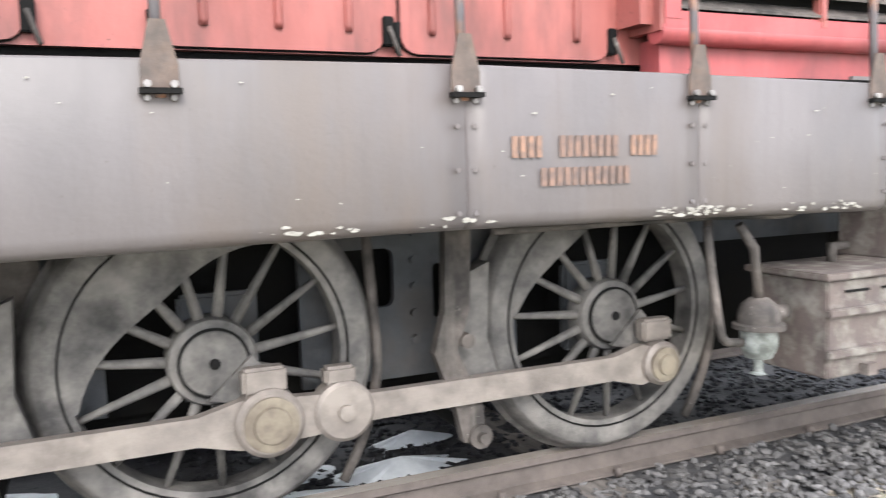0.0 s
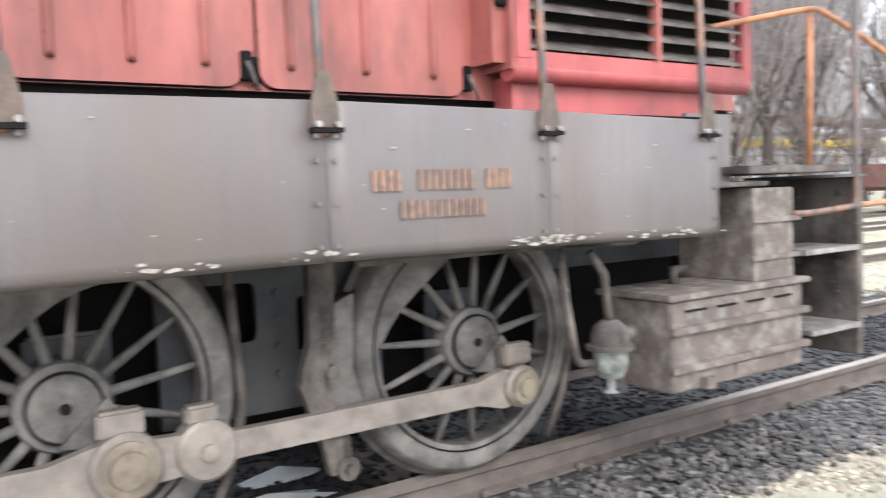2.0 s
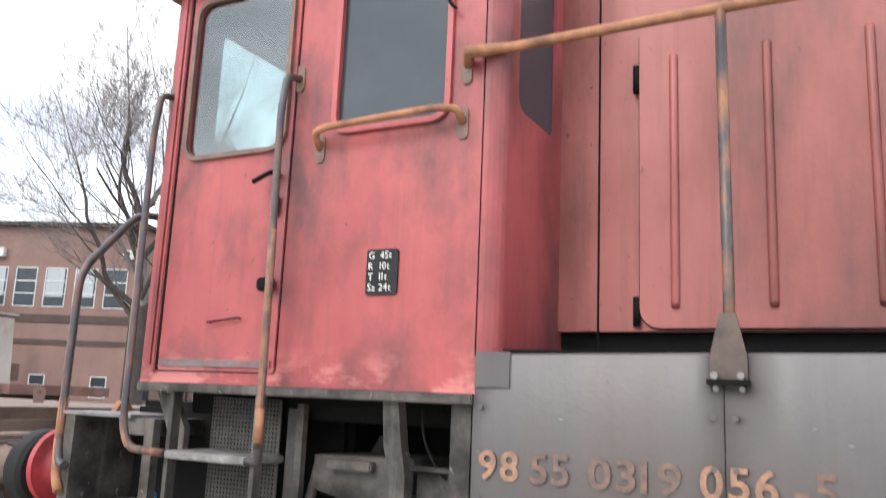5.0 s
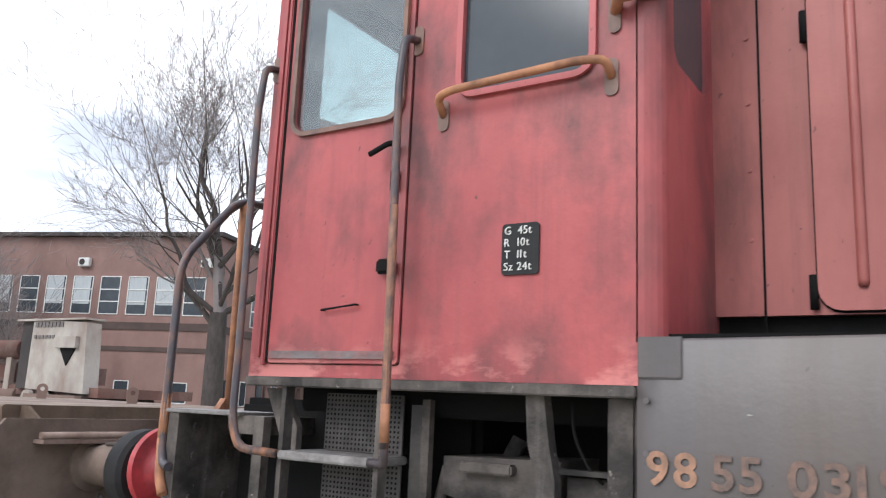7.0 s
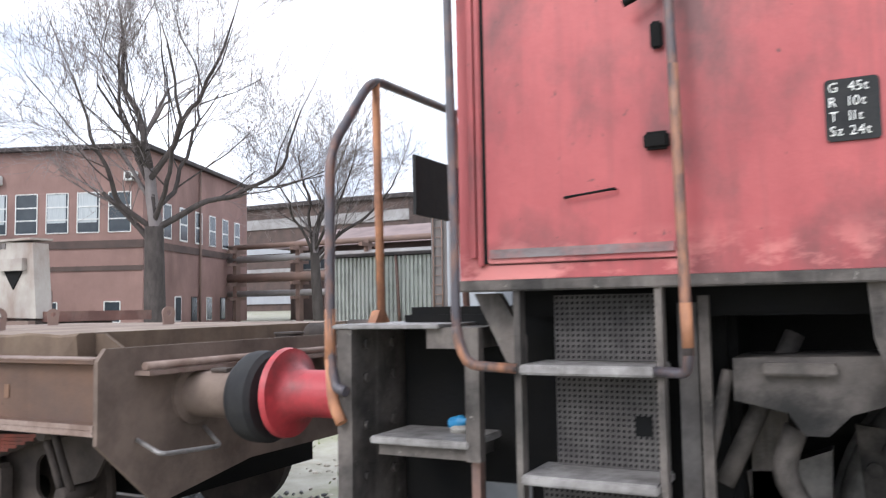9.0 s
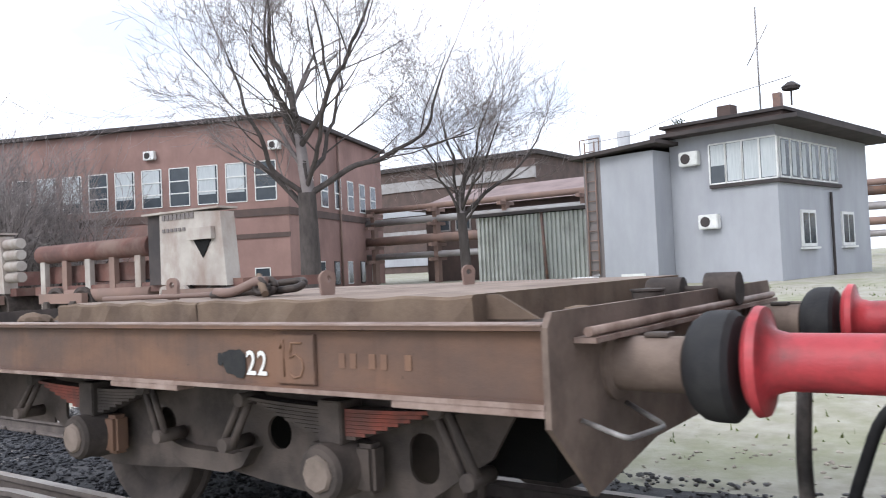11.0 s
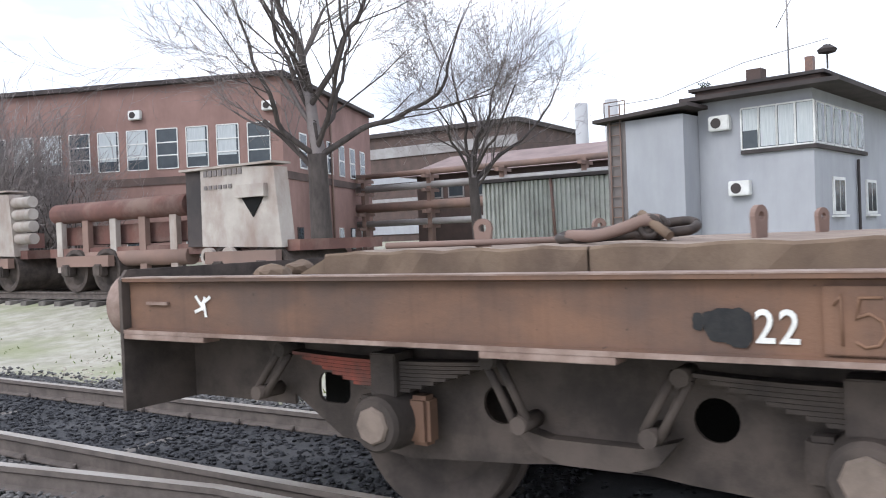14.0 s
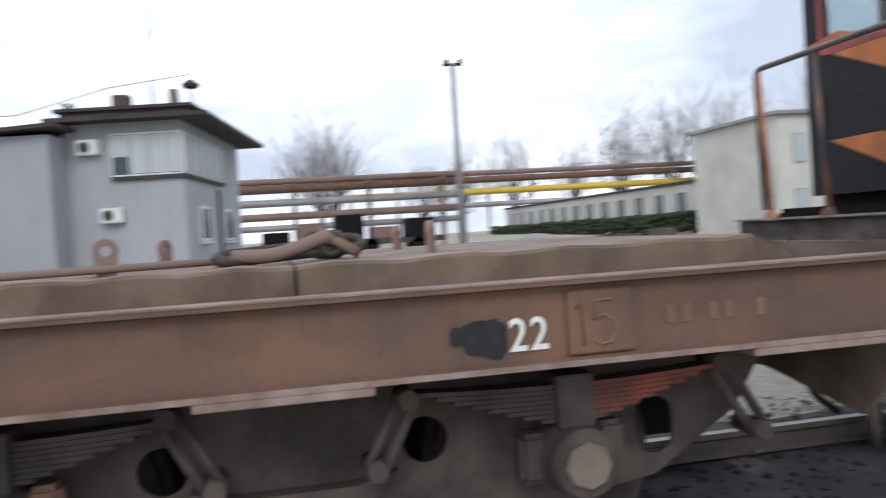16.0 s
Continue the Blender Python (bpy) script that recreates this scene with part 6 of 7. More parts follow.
def window(parent, x0, x1, z0, z1, y, bars=(0.5,), cross=(), curtain=0.0, name="window", low=0.25):
    """A window on a wall that faces -y in its house's own space: frame, pane, glazing bars."""
    w = part(name, frame_ring(B(), x0, x1, z0, z1, 0.01, 0.05, y - 0.04, y + 0.03), FRAMEW, parent, local=True)
    w.matrix_parent_inverse = Matrix.Identity(4)
    part("pane", box(B(), x0, x1, y - 0.004, y + 0.004, z0, z1), DARKPANE, w)
    for k in bars:
        z = z0 + (z1 - z0) * k
        part("glazing_bar", box(B(), x0, x1, y - 0.035, y - 0.005, z - 0.03, z + 0.03), FRAMEW, w)
    for k in cross:
        x = x0 + (x1 - x0) * k
        part("glazing_bar", box(B(), x - 0.03, x + 0.03, y - 0.035, y - 0.005, z0, z1), FRAMEW, w)
    if curtain:
        part("curtain", box(B(), x0 + 0.02, x0 + (x1 - x0) * curtain, y - 0.008, y - 0.0055, z0 + (z1 - z0) * low, z1 - 0.01), CURTAIN, w)
    return w


def ac_unit(x, z, y, parent):
    a = part("air_conditioner", box(B(), x - 0.34, x + 0.34, y - 0.28, y, z - 0.24, z + 0.24, 0.03), FRAMEW, parent, "white outdoor air conditioner", local=True)
    part("fan_grille", prism(B(), ring2(0.17, 20, x - 0.08, z), "y", y - 0.295, y - 0.28), ROOFD, a)


def brick_hall():
    """Its own space: x from the near corner along the long front, which faces +y turned to -y by the mirror of x."""
    h = thing("brick_hall", "two-storey red brick works building with a flat roof", "building", (-34.5, 26.0, 0.3), turn=20.8)
    z0, z1 = -0.6, 9.45
    ends = 38.0
    part("wall", box(B(), -ends, 0, 0, 15.2, z0, z1), BRICK, h, "sooty red brick wall", local=True)
    part("roof", box(B(), -ends - 0.3, 0.3, -0.35, 15.5, z1, z1 + 0.22), ROOFD, h, "dark flat roof edge", local=True)
    part("wall_band", box(B(), -ends, 0.05, -0.06, 0.0, 4.35, 4.75), BRICK_BAND, h, local=True)
    part("wall_band", box(B(), 0.0, 0.06, -0.06, 15.2, 4.35, 4.75), BRICK_BAND, h, local=True)
    part("wall_band", box(B(), -ends, 0.05, -0.05, 0.0, 3.2, 3.45), BRICK_BAND, h, local=True)
    for k in range(16):
        x = -0.68 - 1.69 * k
        window(h, x - 1.14, x, 5.2, 7.2, -0.0, (0.33, 0.66), (), 0.9 if k % 3 else 0.0)
    for k in range(3):
        x = -1.2 - 3.4 * k
        window(h, x - 0.8, x, 0.6, 1.6, -0.0, (0.5,))
    for k in range(6):
        w = part("window", box(B(), 0.0, 0.05, 2.2 + 2.1 * k, 3.2 + 2.1 * k, 5.0, 6.9), FRAMEW, h, local=True)
        part("pane", box(B(), 0.045, 0.058, 2.28 + 2.1 * k, 3.12 + 2.1 * k, 5.08, 5.9), DARKPANE, w)
        part("pane", box(B(), 0.045, 0.058, 2.28 + 2.1 * k, 3.12 + 2.1 * k, 6.0, 6.82), DARKPANE, w)
    for k in range(6):
        w = part("window", box(B(), 0.0, 0.05, 1.5 + 2.2 * k, 2.3 + 2.2 * k, 0.5, 1.9), FRAMEW if k % 2 else ROOFD, h, local=True)
        part("pane", box(B(), 0.045, 0.058, 1.56 + 2.2 * k, 2.24 + 2.2 * k, 0.56, 1.84), DARKPANE, w)
    ac_unit(-8.0, 8.0, 0, h)
    ac_unit(-0.6, 8.0, 0, h)
    part("downpipe", rod(B(), (0.1, 7.0, 0), (0.1, 7.0, 9.4), 0.07, seg=8), PIPERUST, h, local=True)
    return h


brick_hall()


def signal_house():
    g = thing("grey_yard_office", "grey rendered two-storey yard office with a corner bay", "building", (-9.74, 22.79, -0.12), turn=-10)
    top = 5.6
    part("wall", box(B(), -3.65, 0, 0, 8.2, -0.5, top), RENDER, g, "grey rendered wall", local=True)
    part("wall", box(B(), -6.45, -3.66, -1.1, 7, -0.5, 5.2), RENDER, g, local=True)
    part("wall_strip", box(B(), -6.46, -5.75, -1.11, -1.0, -0.5, 5.19), RENDER_DARK, g, local=True)
    part("plinth", box(B(), -3.64, 0.03, -0.03, 8.2, -0.5, 0.62), PLINTH, g, "dark plinth", local=True)
    part("roof", prism(B(), [(-6.8, 5.2), (-3.3, 5.38), (-3.3, 5.5), (-6.8, 5.32)], "y", -1.5, 7.3), ROOFD, g, local=True)
    r = part("roof", box(B(), -3.95, 1.0, -0.75, 8.9, top, top + 0.13), ROOFD, g, "projecting flat roof with a dark edge", local=True)
    part("roof_upstand", box(B(), -3.6, 0.35, -0.3, 8.3, top + 0.13, top + 0.34), BRICK_BAND, r)
    part("roof_cap", box(B(), -3.75, 0.5, -0.45, 8.5, top + 0.34, top + 0.44), ROOFD, r)
    # corner bay: a band of windows round the corner
    b = part("bay", box(B(), -2.2, 0.12, -0.12, 5.2, 3.78, 3.9), ROOFD, g, "projecting sill of the corner windows", local=True)
    for k in range(4):
        x = -2.15 + 0.56 * k
        window(g, x, x + 0.5, 3.95, 5.2, -0.06, (), (), 0.97, low=0.45 if k == 0 else 0.02)
    for k in range(6):
        y = 0.15 + 0.82 * k
        w = part("window", box(B(), 0.0, 0.06, y, y + 0.76, 3.93, 5.22), FRAMEW, g, local=True)
        part("pane", box(B(), 0.055, 0.068, y + 0.06, y + 0.70, 3.99, 5.16), DARKPANE, w)
        part("curtain", box(B(), 0.068, 0.072, y + 0.1, y + 0.4, 4.03, 5.12), CURTAIN, w)
    for y in (1.6, 5.2):
        w = part("window", box(B(), 0.0, 0.06, y, y + 1.2, 1.75, 2.95), FRAMEW, g, local=True)
        part("pane", box(B(), 0.055, 0.068, y + 0.12, y + 0.56, 1.85, 2.85), DARKPANE, w)
        part("pane", box(B(), 0.055, 0.068, y + 0.64, y + 1.08, 1.85, 2.85), DARKPANE, w)
        part("sill", box(B(), 0.0, 0.14, y - 0.08, y + 1.28, 1.66, 1.73), FRAMEW, w)
    part("downpipe", rod(B(), (0.08, 4.2, 0.0), (0.08, 4.2, 3.6), 0.05, seg=8), ROOFD, g, local=True)
    ac_unit(-2.85, 4.85, 0, g)
    ac_unit(-2.25, 2.7, 0, g)
    l = part("roof_ladder", pipe(B(), [(-6.3, -1.2, 0.6), (-6.3, -1.2, 5.8)], 0.03, 6), PIPERUST, g, local=True)
    part("ladder_rail", pipe(B(), [(-5.9, -1.2, 0.6), (-5.9, -1.2, 5.8)], 0.03, 6), PIPERUST, l)
    for k in range(14):
        part("ladder_rung", rod(B(), (-6.3, -1.2, 0.9 + 0.35 * k), (-5.9, -1.2, 0.9 + 0.35 * k), 0.018, seg=6), PIPERUST, l)
    a = part("antenna", pipe(B(), [(-1.7, 3, 6.3), (-1.72, 3, 10.3)], 0.035, 6), PIPEGREY, g, "thin roof antenna", local=True)
    part("antenna_arm", rod(B(), (-2.1, 3, 8.3), (-1.3, 3, 9.6), 0.02, seg=6), PIPEGREY, a)
    c = part("chimney", box(B(), -2.6, -2.1, 1.5, 2.0, 6.2, 6.75), BRICK_BAND, g, local=True)
    part("chimney", box(B(), -0.85, -0.6, 2.0, 2.25, 6.2, 6.95), RAILRED, g, local=True)
    part("roof_siren", lathe(B(), [(0.03, 6.3), (0.03, 6.75), (0.25, 6.8), (0.3, 6.9), (0.1, 7.05), (0, 7.06)], (0.1, 1.2, 0), (0, 0, 1), 14), ROOFD, g, local=True)
    part("roof_wire", pipe(B(), [(-6.4, -1, 5.8), (-5.0, 0, 6.0), (-2.5, 1, 6.9), (0.2, 1, 7.2)], 0.015, 5), PIPEGREY, g, local=True)
    rng = random.Random(21)
    bush = part("roof_shrub", rod(B(), (-3.95, 1.2, 5.4), (-3.9, 1.2, 6.3), 0.04, 0.015, 6), BARK, g, "small evergreen shrub growing on the roof", local=True)
    bm = B()
    for _ in range(420):
        h = rng.random()
        a, q = rng.uniform(0, 6.283), (0.42 - 0.22 * h) * math.sqrt(rng.random()) * (1 + 0.5 * noise.noise(Vector((h * 6, rng.random(), 2))))
        v = Vector((-3.92 + q * math.cos(a), 1.2 + q * math.sin(a), 5.55 + 0.95 * h))
        d1, d2 = Vector((rng.gauss(0, 1), rng.gauss(0, 1), rng.gauss(0, 1))).normalized() * 0.075, Vector((rng.gauss(0, 1), rng.gauss(0, 1), rng.gauss(0, 1))).normalized() * 0.04
        bm.faces.new([bm.verts.new(v - d1), bm.verts.new(v + d2), bm.verts.new(v + d1)])
    part("foliage", bm, HEDGE, bush)
    part("roof_railing", pipe(B(), [(-6.5, -1.2, 5.3), (-6.5, -1.2, 5.9), (-5.7, -1.2, 5.9), (-5.7, -1.2, 5.35)], 0.02, 5), PIPERUST, g, local=True)


signal_house()


def shed():
    s = thing("corrugated_shed", "grey-green corrugated sheet shed with a rusty roof edge", "shed", (-21.5, 28.5, 0.3))
    bm = B()
    x0, x1, n = -24.6, -18.0, 30
    w = (x1 - x0) / n
    rows = [(x0 + w * (i + k), 28.5 + d) for i in range(n) for k, d in ((0, 0.05), (0.42, 0.05), (0.52, -0.05), (0.9, -0.05))] + [(x1, 28.55)]
    vs = [[bm.verts.new((x, y, z)) for z in (0.2, 3.75)] for x, y in rows]
    for a, b in zip(vs, vs[1:]):
        bm.faces.new((a[0], b[0], b[1], a[1]))
    w = part("wall", bm, SHEDM, s)
    part("gate_post", rod(B(), (-20.9, 28.42, 0.2), (-21.1, 28.42, 3.9), 0.07, seg=8), RAILRED, w)
    part("wall", box(B(), x0, x1, 28.6, 34, 0.2, 3.7), SHEDM, s)
    part("roof_edge", box(B(), x0 - 0.2, x1 + 0.2, 28.3, 34.2, 3.78, 3.92), ROOFD, s)
    h = thing("works_hall", "long low works hall with a faded pink tin roof", "building", (-26, 42, 0.6))
    part("wall", box(B(), -36, -16, 40, 52, 0, 5.4), BRICK_BAND, h)
    part("roof", prism(B(), [(39.4, 5.4), (46, 7.2), (52.6, 5.4)], "x", -37, -15), ROOFP, h)
    for k in range(12):
        w = part("window", box(B(), -35.2 + 1.6 * k, -34.0 + 1.6 * k, 39.93, 40.0, 3.9, 5.0), PIPEGREY, h)
        part("pane", box(B(), -35.1 + 1.6 * k, -34.1 + 1.6 * k, 39.92, 39.935, 4.0, 4.9), DARKPANE, w)
    for x in (-25.5, -22.8):
        c = thing("chimney_stack", "plain grey works chimney behind the hall", "chimney", (x, 60, 1), group="works chimneys")
        part("shaft", rod(B(), (x - 8, 62, 0), (x - 8, 62, 12.5), 0.6, 0.55, 16), CONCRETE, c)
    far = thing("far_works_block", "dark flat-roofed works block in the distance", "building", (-60, 75, 1))
    part("wall", box(B(), -72, -46, 74, 90, 0, 13.5), BRICK_BAND, far)
    part("roof", box(B(), -72.5, -45.5, 73.5, 90.5, 13.5, 14), ROOFD, far)
    for k in range(4):
        part("wall_band", box(B(), -72, -45.9, 73.8, 74, 2 + 3 * k, 3.2 + 3 * k), PIPEGREY if k % 2 else RENDER, far)


shed()


def pipe_rack(name, label, x0, x1, y, levels, post_step, slope=0.0):
    r = thing(name, label, "pipeline", ((x0 + x1) / 2, y, ground_z((x0 + x1) / 2, y)))
    for z, rad, m in levels:
        part("pipe", pipe(B(), [(x0, y + slope * x0, z), (x1, y + slope * x1, z)], rad, 12), m, r)
    zt = max(l[0] for l in levels)
    for x in np.arange(x0 + 1, x1, post_step):
        p = part("trestle", box(B(), x - 0.15, x + 0.15, y + slope * x - 0.2, y + slope * x + 0.2, -0.3, zt), PIPERUST, r)
        for z, rad, m in levels:
            part("cross_beam", box(B(), x - 0.12, x + 0.12, y + slope * x - 0.8, y + slope * x + 0.8, z - rad - 0.2, z - rad), PIPERUST, p)
    return r


pipe_rack("pipe_rack", "rack of rusty and grey works pipelines", -44, -16, 37.0, [(2.4, 0.2, PIPEGREY), (3.4, 0.3, PIPERUST), (4.6, 0.22, PIPEGREY), (5.4, 0.18, PIPERUST)], 5)
pipe_rack("pipe_rack", "high rack of rusty pipelines with a yellow gas pipe", -30, 9, 62.0, [(2.6, 0.25, PIPEGREY), (3.5, 0.3, PIPERUST), (4.6, 0.3, PIPEGREY), (5.7, 0.35, RUST), (6.3, 0.25, PIPERUST)], 6)
pipe_rack("pipe_rack", "pipe bridge with a yellow gas pipe above the low building", 4, 90, 116.0, [(5.4, 0.4, PIPEGREY), (7.4, 0.5, YELLOWP), (9.2, 0.5, RUST), (10.2, 0.4, PIPERUST)], 7, 0.0)
pipe_rack("pipe_rack", "yellow gas pipe on trestles behind the bare trees", 40, 190, 52.0, [(5.6, 0.45, YELLOWP), (6.9, 0.5, PIPEGREY), (8.2, 0.6, RUST), (4.4, 0.3, PIPEGREY)], 9)


def cream_buildings():
    c = thing("cream_house", "cream rendered two-storey house with a flat roof", "house", (28, 38, 0.3))
    part("wall", box(B(), 21.6, 36, 37.7, 47, 0, 7.0), CREAM, c)
    part("roof", box(B(), 21.3, 36.3, 37.4, 47.3, 7.0, 7.2), PIPEGREY, c)
    for k in range(6):
        for z in (1.0, 4.2):
            x = 22.6 + 2.0 * k
            w = part("window", box(B(), x, x + 0.85, 37.64, 37.7, z, z + 1.7), RENDER, c)
            part("pane", box(B(), x + 0.08, x + 0.77, 37.625, 37.645, z + 0.08, z + 1.62), DARKPANE if k % 2 else CURTAIN, w)
    l = thing("cream_annex", "long single-storey cream annex with small windows", "building", (29, 76, 1))
    part("wall", box(B(), 26.2, 33, 48, 108, 0, 4.2), CREAM, l)
    part("roof", box(B(), 26.0, 33.2, 47.7, 108.3, 4.2, 4.4), ROOFD, l)
    for k in range(15):
        y = 49 + 3.9 * k
        w = part("window", box(B(), 26.12, 26.2, y, y + 1.4, 1.9, 3.5), ROOFD, l)
        part("pane", box(B(), 26.11, 26.125, y + 0.1, y + 1.3, 2.0, 3.4), DARKPANE, w)
    rng = np.random.default_rng(2)
    spots = [(24.4 + rng.uniform(-0.7, 0.7), rng.uniform(44, 108), ground_z(20, 70) + rng.uniform(0.1, 1.5), rng.uniform(0.14, 0.3)) for _ in range(2600)]
    scatter("hedge", spots, HEDGE, "dark clipped hedge along the cream annex", "hedge", 0.8)
    m = thing("light_mast", "tall steel floodlight mast with a lattice foot", "light mast", (3.3, 40, 0.2))
    part("mast", rod(B(), (3.3, 40, 0.0), (3.3, 40, 10.7), 0.24, 0.13, 12), PIPEGREY, m)
    part("lamp_bar", box(B(), 2.75, 3.85, 39.9, 40.1, 10.6, 10.72), ROOFD, m)
    for x in (2.8, 3.55):
        part("floodlight", box(B(), x, x + 0.28, 39.75, 39.95, 10.68, 10.9, 0.02), ROOFD, m)
    d = thing("pale_cover", "small pale domed cover on the grass", "cover", (5.1, 33, 0.3))
    part("dome", lathe(B(), [(1.0, 0.2), (0.95, 0.75), (0.6, 1.05), (0, 1.12)], (5.1, 33, 0), (0, 0, 1), 18), PIPEGREY, d)


cream_buildings()


def lawn_strip():
    for nm, x0, x1, y0, y1, lab in (("lawn", -24, -13, 19.0, 27.6, "green lawn before the shed"), ("lawn", -5, 30, 30, 37, "green lawn before the cream house")):
        bm = B()
        n = 12
        vs = [[bm.verts.new((x0 + (x1 - x0) * i / n, y0 + (y1 - y0) * j / n, ground_z(x0 + (x1 - x0) * i / n, y0 + (y1 - y0) * j / n) + 0.03)) for j in range(n + 1)] for i in range(n + 1)]
        for i in range(n):
            for j in range(n):
                bm.faces.new((vs[i][j], vs[i + 1][j], vs[i + 1][j + 1], vs[i][j + 1]))
        single(nm, bm, LAWN, lab, "lawn", kind="structure")


lawn_strip()


def gravel_yard():
    t = thing("storage_silo", "grey concrete silo tower beyond the trees", "silo", (103, 62, 0))
    part("shaft", lathe(B(), [(7.8, -1), (7.6, 25.5), (7.9, 25.6), (7.9, 26.6), (0, 26.8)], (103, 62, 0), (0, 0, 1), 40), CONCRETE, t)
    part("top_railing", lathe(B(), [(7.7, 26.6), (7.75, 27.5), (7.7, 27.5), (7.65, 26.6)], (103, 62, 0), (0, 0, 1), 40), PIPEGREY, t)


gravel_yard()


def bogie(x, y, z, parent):
    b = part("bogie", box(B(), x - 1.2, x + 1.2, y - 1.05, y - 0.95, z + 0.35, z + 0.6, 0.05), ROOFD, parent, "dark two-axle bogie")
    for dx in (-0.9, 0.9):
        part("wheel", lathe(B(), [(0.0, -0.86), (0.1, -0.87), (0.3, -0.80), (0.38, -0.86), (0.46, -0.85), (0.46, 0.85), (0, 0.85)], (x + dx, y, z + 0.46), (0, 1, 0), 24), DUST, b)
        part("axle_box", box(B(), x + dx - 0.14, x + dx + 0.14, y - 1.16, y - 1.03, z + 0.34, z + 0.6, 0.03), DUST, b)
    part("bogie_spring", box(B(), x - 0.22, x + 0.22, y - 1.1, y - 1.0, z + 0.24, z + 0.5, 0.03), BLACK, b)


def gondola():
    y, z = 13.5, ground_z(40, 13.5) + 0.12
    w = thing("open_wagon", "low-sided brown open wagon standing on a far siding", "wagon", (40, y, z))
    part("underframe", box(B(), 33.2, 47.8, y - 1.35, y + 1.35, z + 0.85, z + 1.08), WAGONB, w)
    for yy in (y - 1.42, y + 1.36):
        part("side", box(B(), 33, 48, yy, yy + 0.06, z + 1.08, z + 1.95), WAGONB, w)
    for x in (33, 47.94):
        part("end", box(B(), x, x + 0.06, y - 1.4, y + 1.4, z + 1.0, z + 1.95), WAGONB, w)
    for k in range(13):
        part("stanchion", box(B(), 33.3 + 1.2 * k, 33.42 + 1.2 * k, y - 1.5, y - 1.42, z + 0.95, z + 1.95), WAGONB, w)
    letters("3327", 0.42, pose(35.6, y - 1.505, z + 1.5), UP, WHITEP, "wagon_number", w)
    for x in (35.6, 45.4):
        bogie(x, y, z, w)


gondola()


